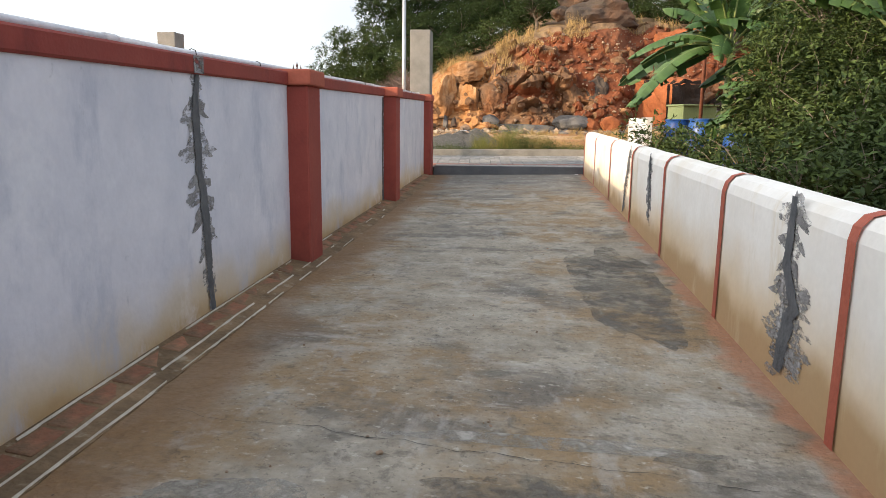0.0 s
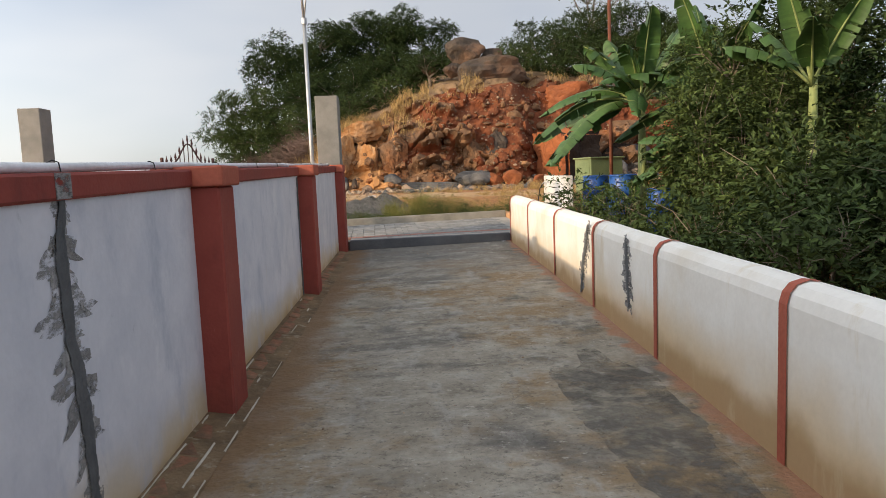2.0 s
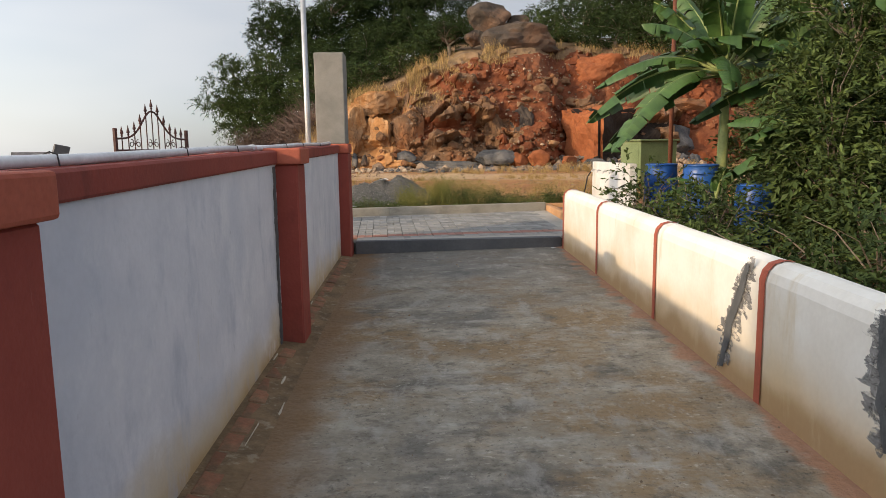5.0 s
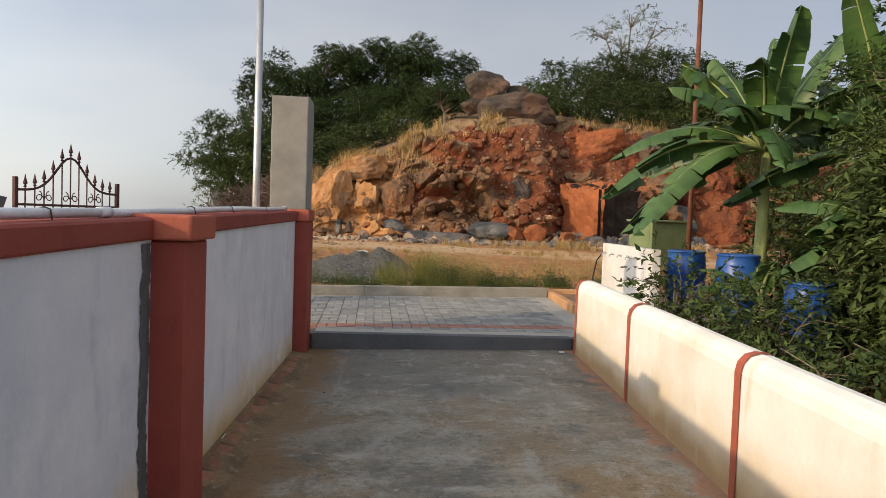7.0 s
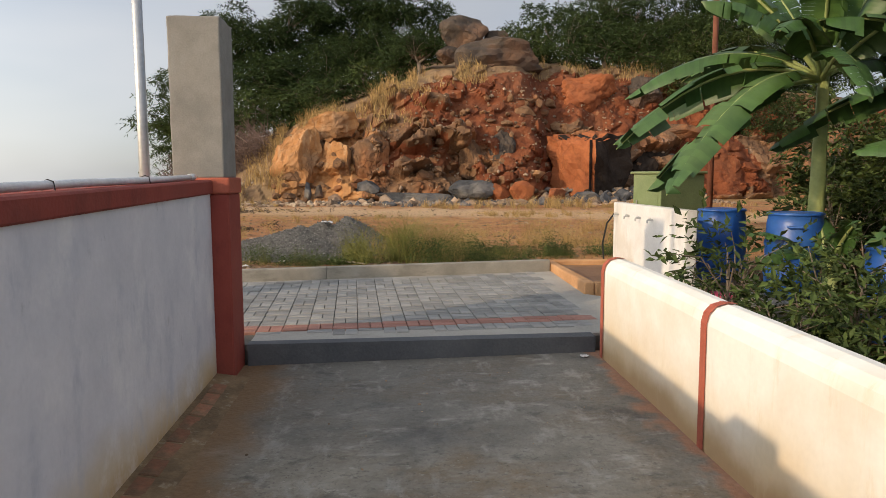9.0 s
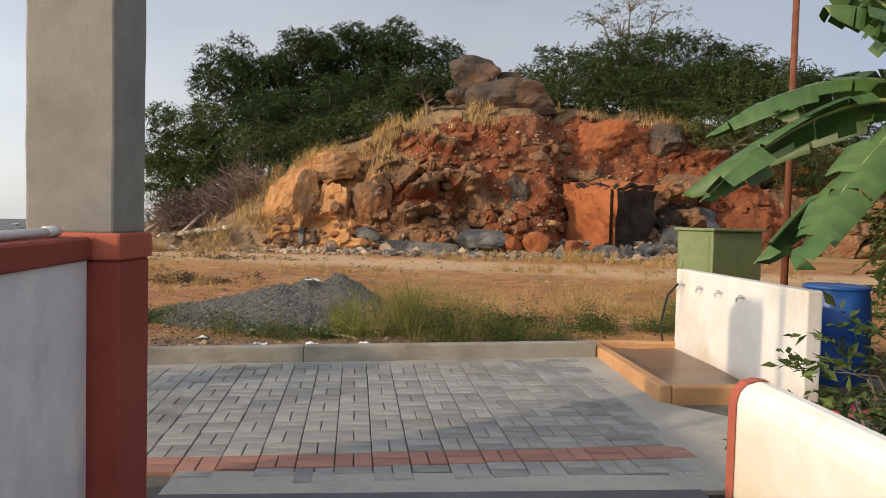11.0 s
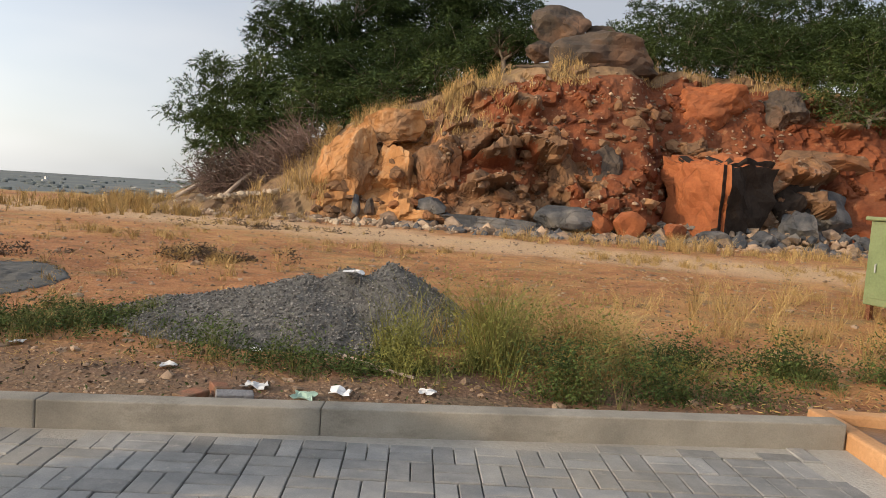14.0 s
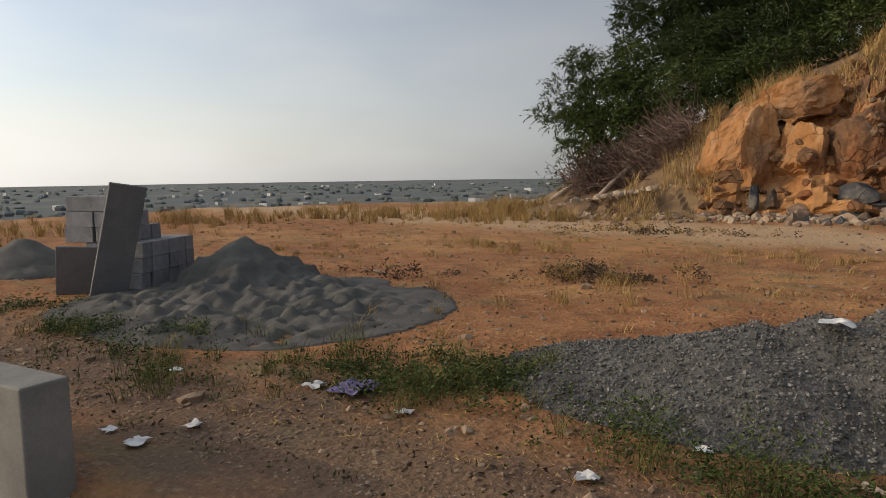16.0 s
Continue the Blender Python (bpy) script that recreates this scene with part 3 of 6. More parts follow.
def make_ground():
    radii = np.concatenate([np.linspace(0.04, 12, 90), np.geomspace(12.3, 60, 70), np.geomspace(64, 4600, 50)])
    seg = 480
    a = np.linspace(0, 2 * math.pi, seg, endpoint=False)
    x = np.outer(radii, np.cos(a)).ravel()
    y = np.outer(radii, np.sin(a)).ravel() + 8.0
    v = np.stack([x, y, ground_z(x, y)], 1).tolist()
    f = []
    for i in range(len(radii) - 1):
        for k in range(seg):
            q = (k + 1) % seg
            f.append((i * seg + k, i * seg + q, (i + 1) * seg + q, (i + 1) * seg + k))
    f.append(tuple(range(seg)))
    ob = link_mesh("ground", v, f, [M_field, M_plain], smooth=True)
    # ground far below takes the haze-coloured material
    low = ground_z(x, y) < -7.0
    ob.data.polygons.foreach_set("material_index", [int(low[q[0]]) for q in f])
    tagged(ob, "orange-brown stony field soil running to a plain coloured as haze", "ground", "", "structure")


make_ground()


# ---- drive, walls, street ----
def plane_z(x, y):
    return FX * x + FY * y


def sag(x, y):
    """The drive drops a little towards the parapet at its lower end."""
    return -0.115 * np.clip((-3.0 - np.asarray(y, float)) / 7.9, 0, 1.05) ** 1.3 * np.clip(np.asarray(x, float) / 2.94, 0, 1)


def drive_z(x, y):
    return float(plane_z(x, y) + sag(x, y))


Y_BACK = -22.0


def drive_floor():
    xs, ys = np.linspace(-0.16, 3.0, 17), np.linspace(Y_BACK, 0.36, 110)
    v = [(x, y, drive_z(x, y)) for y in ys for x in xs] + [(x, y, drive_z(x, y) - 0.3) for y in ys for x in xs]
    n, m = len(xs), len(xs) * len(ys)
    f = [(j * n + i, j * n + i + 1, j * n + n + i + 1, j * n + n + i) for j in range(len(ys) - 1) for i in range(n - 1)]
    f += [tuple(m + k for k in reversed(q)) for q in f]
    rim = [i for i in range(n)] + [j * n + n - 1 for j in range(1, len(ys))] + [m - 1 - i for i in range(1, n)] + [m - n - j * n for j in range(1, len(ys) - 1)]
    for a, b in zip(rim, rim[1:] + rim[:1]):
        f.append((b, a, m + a, m + b))
    tagged(link_mesh("floor", v, f, M_conc, smooth=False), "stained grey concrete drive sloping gently", "drive", "", "structure")


drive_floor()
tagged(part("wall_left", shear(box(-0.35, -0.17, Y_BACK, 0.0, -0.6, 1.445)), M_wall), "tall lime-washed boundary wall with ochre splash marks", "wall", "", "structure")
b = shear(box(-0.37, -0.145, Y_BACK, 0.0, 1.445, 1.55, 0.012))
tagged(part("trim", b, M_red), "red painted band along the wall top", "trim", "", "structure")


def pillar(y0, y1, x0=-0.36, x1=0.0, over=0.035, group="wall pillars"):
    z = FY * (y0 + y1) / 2
    t = thing("pillar", ((x0 + x1) / 2, (y0 + y1) / 2, z), "red oxide painted square pillar in a white wall", "pillar", group)
    w, d = (x1 - x0) / 2, (y1 - y0) / 2
    part("shaft", box(-w, w, -d, d, -0.35, 1.44, 0.012), M_red, t)
    part("cap", box(-w - over, w + over, -d - over, d + over, 1.44, 1.565, 0.014, 2), M_redtop, t, "slightly wider red cap")
    return t


pillar(-8.14, -7.79)
pillar(-4.11, -3.77)
pillar(-12.2, -11.85)
pillar(-16.2, -15.85)
pillar(0.014, 0.41, -0.5, -0.035, 0.013)

# gate column that stands on the last pillar, and its twin across the gate
def column(x0, x1, y0, y1, z0, z1, lean=0.0, bare=0.0):
    t = thing("concrete_column", ((x0 + x1) / 2, (y0 + y1) / 2, z0), "bare grey cement-plastered square column", "column", "gate columns")
    w, d, h = (x1 - x0) / 2, (y1 - y0) / 2, z1 - z0
    bm = box(-w, w, -d, d, 0, h, 0.012, 2)
    bmesh.ops.subdivide_edges(bm, edges=bm.edges, cuts=5, use_grid_fill=True)
    for v in bm.verts:
        v.co += 0.006 * Vector((noise.noise(v.co * 4), noise.noise(v.co * 4 + Vector((9, 0, 0))), noise.noise(v.co * 5)))
        v.co.x += lean * v.co.z
    part("shaft", bm, M_cem, t, smooth=False)
    return t


column(-0.45, -0.06, 0.02, 0.42, 1.566, 2.77)
column(-5.53, -5.16, 0.05, 0.45, 0.0, 2.74)

# boundary wall beyond the gate
tagged(part("wall_far", box(-16, -5.2, 0.15, 0.38, -0.5, 1.5), M_cem), "grey plastered boundary wall beyond the gate", "wall", "", "structure")
tagged(part("wall_back", box(-0.35, 3.2, Y_BACK - 0.2, Y_BACK, -0.9, 2.2), M_wall), "white wall closing the drive", "wall", "", "structure")

# parapet with a rounded top
def parapet():
    prof = [(2.94, -0.4), (2.94, 0.72), (2.955, 0.775), (2.99, 0.815), (3.05, 0.832), (3.11, 0.825), (3.15, 0.79), (3.165, 0.74), (3.165, -0.4)]
    bm = bmesh.new()
    ys = np.linspace(Y_BACK, 0.16, 90)
    rows = []
    for y in ys:
        w = 0.006 * (noise.noise(Vector((y * 1.3, 2, 0))))
        rows.append([bm.verts.new((x + w, y, z + w + plane_z(2.94, y))) for x, z in prof])
    for r, s in zip(rows, rows[1:]):
        for k in range(len(prof) - 1):
            bm.faces.new((r[k], s[k], s[k + 1], r[k + 1]))
    bm.faces.new(rows[0])
    bm.faces.new(rows[-1][::-1])
    tagged(part("wall_right", bm, M_para, smooth=False), "low cream-washed parapet wall with a rounded top", "wall", "", "structure")


parapet()


def stripe(y, wide=0.075, end=False):
    """A red painted band that runs up and over the parapet."""
    prof = [(2.936, 0.0), (2.936, 0.72), (2.951, 0.778), (2.988, 0.819), (3.05, 0.836), (3.11, 0.829)]
    bm = bmesh.new()
    rows = []
    for s in (-1, 1):
        rows.append([bm.verts.new((x - 0.004, y + s * wide / 2 + 0.006 * noise.noise(Vector((z * 9, s * 7, y))), z + 0.002 + (plane_z(2.94, y) if z else drive_z(2.94, y)))) for x, z in prof])
    for k in range(len(prof) - 1):
        bm.faces.new((rows[0][k], rows[1][k], rows[1][k + 1], rows[0][k + 1]))
    tagged(part("trim", bm, M_redtop), "red painted band over the parapet", "trim", "painted bands", "structure")


for y in (-1.76, -3.74, -5.62, -7.4, -9.18, -10.88, -12.6, -14.6):
    stripe(y)
prof_end = box(2.937, 3.168, 0.160, 0.166, -0.2, 0.74, 0)
tagged(part("trim", shear(prof_end, 0.0), M_redtop), "red painted end of the parapet", "trim", "painted bands", "structure")
stripe(0.125, 0.075)


# cement repairs over cracks: a pale smear with a dark ribbon on it
def ribbon(name, x, spine, widths, material, parent, seed, side, jag=0.35):
    bm = bmesh.new()
    n, rows = 150, []
    rnd = random.Random(seed)
    for i in range(n):
        u = i / (n - 1) * (len(spine) - 1)
        k = min(int(u), len(spine) - 2)
        fr = u - k
        y = spine[k][0] * (1 - fr) + spine[k + 1][0] * fr + 0.02 * noise.noise(Vector((u * 2.3, seed, 0)))
        z = spine[k][1] * (1 - fr) + spine[k + 1][1] * fr
        w = (widths[k] * (1 - fr) + widths[k + 1] * fr)
        l, r = (w * (1 + jag * (1.6 * noise.noise(Vector((u * 4.1, q, seed))) + 0.9 * noise.noise(Vector((u * 11, q, seed))) + rnd.uniform(-0.35, 0.35))) for q in (0, 50))
        rows.append((bm.verts.new((x, y - l, z)), bm.verts.new((x + side * 0.004, y, z)), bm.verts.new((x, y + r, z))))
    for a, b2 in zip(rows, rows[1:]):
        bm.faces.new((a[0], a[1], b2[1], b2[0]))
        bm.faces.new((a[1], a[2], b2[2], b2[1]))
    return part(name, bm, material, parent)


def dabs(x, spine, widths, parent, seed, side):
    """Overlapping ragged trowel strokes dragged outwards and down from the crack."""
    rr = random.Random(seed)
    count = 26
    for k in range(count):
        bm = bmesh.new()
        u = (k + rr.random()) / count * (len(spine) - 1) * 0.97
        j = min(int(u), len(spine) - 2)
        fr = u - j
        y, z = (spine[j][c] * (1 - fr) + spine[j + 1][c] * fr for c in (0, 1))
        w = (widths[j] * (1 - fr) + widths[j + 1] * fr) * rr.uniform(0.6, 1.25) * (1 if k % 2 else -1)
        drop, tall = rr.uniform(0.02, 0.12), rr.uniform(0.05, 0.10)
        px = x + side * (0.0004 + 0.00018 * k)
        ring = []
        for i in range(40):
            a = 2 * math.pi * i / 40
            e = 0.5 + 0.5 * math.cos(a)
            r = 1 + 0.45 * noise.noise(Vector((a * 1.2, k, seed))) + 0.25 * noise.noise(Vector((math.cos(a) * 5, math.sin(a) * 5, k + seed)))
            ring.append((px, y + w * (e * 1.05 * r - 0.12), z - drop * e**1.6 + tall * math.sin(a) * r * (1 - 0.55 * e)))
        mid = bm.verts.new((px + side * 0.001, y + w * 0.4, z - drop * 0.35))
        vs = [bm.verts.new(p) for p in ring]
        for i in range(40):
            bm.faces.new((mid, vs[i], vs[(i + 1) % 40]))
        part("smear", bm, M_ceml, parent)


def repair(x, spine, pale, dark, side, seed):
    t = thing("cement_repair", (0, 0, 0), "rough grey cement smeared over a wall crack", "repair", "crack repairs")
    dabs(x + side * 0.002, spine, pale, t, seed, side)
    ribbon("crack_fill", x + side * 0.0085, spine, dark, M_cemd, t, seed + 1, side, 0.16)


repair(-0.17, [(-9.72, 1.31), (-9.77, 1.06), (-9.75, 0.75), (-9.69, 0.44), (-9.68, 0.13), (-9.65, -0.12)], [0.08, 0.19, 0.17, 0.13, 0.08, 0.04], [0.02, 0.045, 0.04, 0.05, 0.035, 0.03], 1, 3)
repair(2.94, [(-10.30, 0.72), (-10.28, 0.40), (-10.40, 0.22), (-10.32, 0.05), (-10.28, -0.12)], [0.16, 0.19, 0.23, 0.25, 0.15], [0.03, 0.05, 0.06, 0.07, 0.05], -1, 5)
repair(2.94, [(-6.69, 0.74), (-6.72, 0.55), (-6.73, 0.35), (-6.77, 0.15)], [0.10, 0.15, 0.14, 0.07], [0.025, 0.04, 0.035, 0.015], -1, 7)
repair(2.94, [(-5.43, 0.76), (-5.34, 0.55), (-5.22, 0.35), (-5.12, 0.02)], [0.12, 0.15, 0.15, 0.09], [0.025, 0.045, 0.05, 0.03], -1, 9)

ribbon("cement_repair", -0.167, [(-4.18, 1.36), (-4.18, 1.0), (-4.19, 0.5), (-4.18, 0.1), (-4.17, -0.06)], [0.055, 0.06, 0.05, 0.06, 0.05], M_cemd, None, 13, 1, 0.3)
tagged(bpy.data.objects["cement_repair.004"], "dark unpainted cement strip beside a pillar", "repair")
# red band mend above the long crack
tagged(part("cement_repair", shear(box(-0.144, -0.141, -9.80, -9.68, 1.45, 1.548)), M_ceml), "grey cement mend across the red band", "repair", "crack repairs")

def floor_patch(cx, cy, rx, ry, material, seed, label):
    """A thin ragged skim of cement on the drive."""
    bm = bmesh.new()
    n = 120
    mid = bm.verts.new((cx, cy, drive_z(cx, cy) + 0.003))
    ring = []
    for k in range(n):
        a = 2 * math.pi * k / n
        q = Vector((math.cos(a) * 1.6, math.sin(a) * 1.6, seed))
        r = 1 + 0.35 * noise.noise(q) + 0.12 * noise.noise(q * 3) + 0.05 * noise.noise(q * 9)
        x, y = min(cx + rx * r * math.cos(a), 2.93), cy + ry * r * math.sin(a)
        ring.append(bm.verts.new((x, y, drive_z(x, y) + 0.002)))
    for k in range(n):
        bm.faces.new((mid, ring[k], ring[(k + 1) % n]))
    tagged(part("cement_patch", bm, material), label, "patch", "cement patches", "structure")


M_skim = mat("dark_cement_skim", (0.115, 0.108, 0.093), (0.185, 0.17, 0.145), 2.5, 0.92, 0.25, 40, (0.27, 0.245, 0.20), 0.9, 2.2)
M_skimp = mat("pale_cement_skim", (0.25, 0.235, 0.20), (0.42, 0.405, 0.37), 5, 0.8, 0.3, 40, (0.22, 0.20, 0.155), 1.0, 2.5)


def feathered(m, stretch, scale, low, high):
    """Wears holes and ragged edges into a thin skim."""
    n, l = m.node_tree.nodes, m.node_tree.links
    tc, mp, no, mr = n.new("ShaderNodeTexCoord"), n.new("ShaderNodeMapping"), n.new("ShaderNodeTexNoise"), n.new("ShaderNodeMapRange")
    mp.inputs["Scale"].default_value = stretch
    no.inputs["Scale"].default_value, no.inputs["Detail"].default_value, no.inputs["Roughness"].default_value = scale, 8, 0.7
    mr.inputs["From Min"].default_value, mr.inputs["From Max"].default_value = low, high
    l.new(tc.outputs["Object"], mp.inputs["Vector"])
    l.new(mp.outputs[0], no.inputs["Vector"])
    l.new(no.outputs["Fac"], mr.inputs["Value"])
    l.new(mr.outputs[0], n["Principled BSDF"].inputs["Alpha"])


feathered(M_ceml, (1, 1.0, 2.6), 9.0, 0.40, 0.58)
feathered(M_skim, (1, 1, 1), 6.0, 0.38, 0.66)
feathered(M_skimp, (1, 1, 1), 9.0, 0.38, 0.62)
floor_patch(2.44, -8.35, 0.36, 1.2, M_skim, 3, "smooth dark cement patch on the drive")
floor_patch(2.05, -11.55, 0.85, 0.24, M_skim, 8, "smooth dark cement patch on the drive")
floor_patch(2.38, -11.07, 0.16, 0.07, M_skim, 12, "smooth dark cement patch on the drive")
floor_patch(1.85, -11.02, 0.62, 0.055, M_skimp, 17, "pale cement smear on the drive")
floor_patch(0.75, -11.7, 0.4, 0.2, M_skimp, 19, "pale cement smear on the drive")
crack = bmesh.new()
prev = None
for k in range(90):
    x = 0.25 + 2.3 * k / 89
    y = -10.95 - 0.12 * x + 0.06 * noise.noise(Vector((x * 3, 1, 0))) + 0.02 * noise.noise(Vector((x * 14, 2, 0)))
    w = 0.0008 + 0.0028 * abs(noise.noise(Vector((x * 5, 7, 0))))
    cur = (crack.verts.new((x, y - w, drive_z(x, y) + 0.004)), crack.verts.new((x, y + w, drive_z(x, y) + 0.004)))
    if prev:
        crack.faces.new((prev[0], cur[0], cur[1], prev[1]))
    prev = cur
tagged(part("floor_crack", crack, M_black), "thin dark crack across the drive", "crack", "", "structure")

# step up to the street, and the street's cement margin
def road_z(x, y):
    return 0.185 + 0.02 * (y - 0.3) + 0.006 * x


def sheet(name, corners, z_of, thick, material, cells=24):
    """A slab over a four-sided plan, its top by z_of."""
    bm = bmesh.new()
    (x0, y0), (x1, y1), (x2, y2), (x3, y3) = corners
    g = []
    for j in range(cells + 1):
        v = j / cells
        row = []
        for i in range(cells + 1):
            u = i / cells
            x = (x0 * (1 - u) + x1 * u) * (1 - v) + (x3 * (1 - u) + x2 * u) * v
            y = (y0 * (1 - u) + y1 * u) * (1 - v) + (y3 * (1 - u) + y2 * u) * v
            row.append(bm.verts.new((x, y, z_of(x, y))))
        g.append(row)
    for j in range(cells):
        for i in range(cells):
            bm.faces.new((g[j][i], g[j][i + 1], g[j + 1][i + 1], g[j + 1][i]))
    r = bmesh.ops.extrude_face_region(bm, geom=bm.faces[:])
    for v in [e for e in r["geom"] if isinstance(e, bmesh.types.BMVert)]:
        v.co.z -= thick
    return part(name, bm, material)


tagged(sheet("step", [(0.0, 0.335), (2.94, 0.31), (2.94, 0.46), (0.0, 0.45)], lambda x, y: road_z(x, y) + 0.002, 0.45, M_step, 6), "dark cement step up to the street", "step", "", "structure")
tagged(sheet("road", [(-11, 0.45), (4.9, 0.46), (4.9, 4.2), (-11, 2.45)], lambda x, y: road_z(x, y) - 0.03, 0.4, M_joint, 20), "block-paved street with sandy joints", "road", "", "structure")


# ---- the hill ----
def hill_top(x):
    return np.interp(x, [-9, -5.5, -3.2, -1.5, 0.5, 3, 6, 8, 12, 16, 21, 26], [0.7, 1.6, 3.3, 4.1, 4.8, 5.8, 6.0, 6.2, 6.2, 5.6, 5.0, 4.4])


def hill_surface(X, V):
    """The cut face: steep, in ledges and bulges, with softer red earth between the rocks."""
    top = hill_top(X)
    foot = 19.0 + 0.5 * (fbm(X * 0.4, 0 * X, 8) - 0.5) + 1.7 * smooth(6.2, 7.6, X)
    fv = np.clip(V, 0, 1)
    Y = foot + 4.4 * fv**1.3 + (V > 1) * (V - 1) * 10
    Z = 0.45 + (top - 0.45) * fv**0.85 + (V > 1) * (V - 1) * 2.0
    soil = smooth(0.46, 0.54, fbm(X * 0.35, Z * 0.45, 21) + 0.22 * smooth(2.6, 4.2, Z) * smooth(0.2, 2.0, X) + 0.10 * smooth(3, 7, X) - 0.1)
    soil = np.where(X < 0.3, 0, soil)
    g1, c1, c2 = worley(X * 0.62 + 0.7 * fbm(X, Z, 31), Z * 0.80 + 0.6 * fbm(X, Z, 32), 40)
    r1 = hash01(np.floor(c1 * 97), np.floor(c2 * 89), 2)
    g2, d1, d2 = worley(X * 1.9 + 0.6 * fbm(X * 2, Z * 2, 33), Z * 2.2 + 0.4 * fbm(X * 2, Z * 2, 34), 41)
    r2 = hash01(np.floor(d1 * 97), np.floor(d2 * 89), 4)
    rough = 1.7 * (r1 - 0.42) * smooth(0.0, 0.16, g1) + 0.45 * (r2 - 0.3) * smooth(0, 0.14, g2) + 0.5 * (fbm(X * 1.2, Z * 1.2, 36) - 0.5) + 0.12 * (fbm(X * 6, Z * 6, 39) - 0.5)
    rough = rough * (0.4 + 0.6 * smooth(-0.6, 0.9, X))
    soft = 1.1 * (fbm(X * 0.7, Z * 0.7, 37) - 0.5) + 0.30 * (fbm(X * 3.2, Z * 3.2, 38) - 0.5) + 0.22 * r2 * smooth(0.02, 0.22, g2) * smooth(0.45, 0.75, r2)
    d = (rough * (1 - soil) + soft * soil) * np.where(V > 1, 0.35, 1.0) * smooth(0.0, 0.04, fv)
    return X, Y - d, Z + 0.3 * d, soil


def make_hill():
    nx, nf, nb = 420, 160, 24
    xs = np.linspace(-9, 26, nx)
    X, V = np.meshgrid(xs, np.concatenate([np.linspace(0, 1, nf), np.linspace(1.02, 2.2, nb)]))
    X, Y, Z, soil = hill_surface(X, V)
    n = X.shape[0]
    v = np.stack([X.ravel(), Y.ravel(), Z.ravel()], 1)
    idx = np.arange(n * nx).reshape(n, nx)
    f = np.stack([idx[:-1, :-1], idx[:-1, 1:], idx[1:, 1:], idx[1:, :-1]], -1).reshape(-1, 4)
    ob = link_mesh("hill", v.tolist(), f.tolist(), [M_rock, M_soil, M_rocko, M_hilltop])
    wob = fbm(X * 1.5, Z * 1.5, 50) - 0.5
    kind = np.where(soil > 0.5, 1, 0)
    kind = np.where((X + 0.8 * wob > -3.1) & (X + 0.8 * wob < 0.4) & (Z < 3.9 + wob), 2, kind)
    kind = np.where((V > 0.93 + 0.1 * wob) | ((X < -3.0 + wob)), 3, kind)
    ob.data.polygons.foreach_set("material_index", kind[:-1, :-1].astype(np.int32).ravel())
    tagged(ob, "cut hillside of fractured brown rock and red earth", "hill", "", "structure")


M_hilltop = mat("dry_hill_soil", (0.13, 0.080, 0.047), (0.25, 0.16, 0.088), 1.2, 0.95, 0.6, 14, (0.34, 0.24, 0.12), 0.6, 0.5)
make_hill()


def boulder(at, size, seed, material, label, turn=0.0, facets=9, detail=4, rough=0.06, tilt=0.0):
    ob = part("boulder", rock(size, seed, facets, detail, rough), material)
    ob.matrix_world = pose(*at, tilt, tilt * 0.5, turn)
    return tagged(ob, label, "boulder", "hill boulders")


BROWN, ORANGE = "brown weathered boulder set in the hillside", "orange granite boulder with pale streaks on the hillside"
boulder((5.8, 24.3, 6.35), (2.0, 1.6, 0.98), 1, M_boul, "large flat dark boulder overhanging red earth", 8, 7)
boulder((4.4, 26.2, 7.65), (1.35, 1.1, 0.95), 2, M_boul, "rounded brown boulder on top of the hill", 30, 6)
boulder((5.9, 26.2, 7.45), (0.65, 0.6, 0.6), 3, M_boul, "small brown boulder on top of the hill", 0, 6)
boulder((3.6, 25.4, 6.75), (0.6, 0.5, 0.5), 4, M_boul, "small brown boulder on top of the hill", 0, 6)
boulder((2.4, 26.6, 7.2), (0.9, 0.8, 0.7), 24, M_boul, BROWN, 50, 6)
boulder((9.6, 23.9, 5.0), (1.9, 1.0, 1.25), 5, M_block, "red-orange boulder high in the cut hillside", 10, 12, 5, 0.09)
boulder((12.0, 24.0, 5.0), (1.5, 1.0, 1.2), 6, M_boul, BROWN, 70, 10, 5, 0.09)
boulder((13.6, 24.2, 4.6), (1.2, 1.0, 0.9), 25, M_rock, BROWN, 20, 8)
boulder((-2.0, 20.3, 2.05), (1.08, 0.95, 1.42), 7, M_rocko, ORANGE, 15, 5, 5, 0.08)
boulder((-2.8, 20.6, 2.0), (0.36, 0.5, 1.15), 27, M_rocko, ORANGE, 5, 6)
boulder((-0.75, 20.3, 1.95), (0.62, 0.7, 1.25), 8, M_rocko, ORANGE, 40, 7, 5, 0.07)
boulder((-0.9, 21.0, 3.55), (1.3, 1.0, 0.72), 9, M_rocko, ORANGE, 0, 14, 5)
boulder((0.45, 20.4, 2.15), (1.0, 0.8, 1.3), 10, M_rock, BROWN, 20, 14, 5)
boulder((0.6, 21.2, 3.4), (0.8, 0.7, 0.55), 28, M_rock, BROWN, 60, 9)
boulder((2.6, 20.4, 1.9), (0.85, 0.7, 0.85), 11, M_rock, BROWN, 10, 9)
boulder((3.4, 20.9, 2.9), (0.8, 0.7, 0.7), 29, M_rock, BROWN, 75, 9)
boulder((4.2, 20.4, 1.95), (0.75, 0.75, 1.1), 12, M_rock, BROWN, 50, 9)
boulder((5.4, 20.5, 2.15), (1.0, 0.8, 1.15), 13, M_boul, BROWN, 80, 9)
boulder((4.9, 18.9, 0.95), (0.5, 0.45, 0.5), 14, M_block, "broken red rock at the foot of the hill", 0, 8, 3)
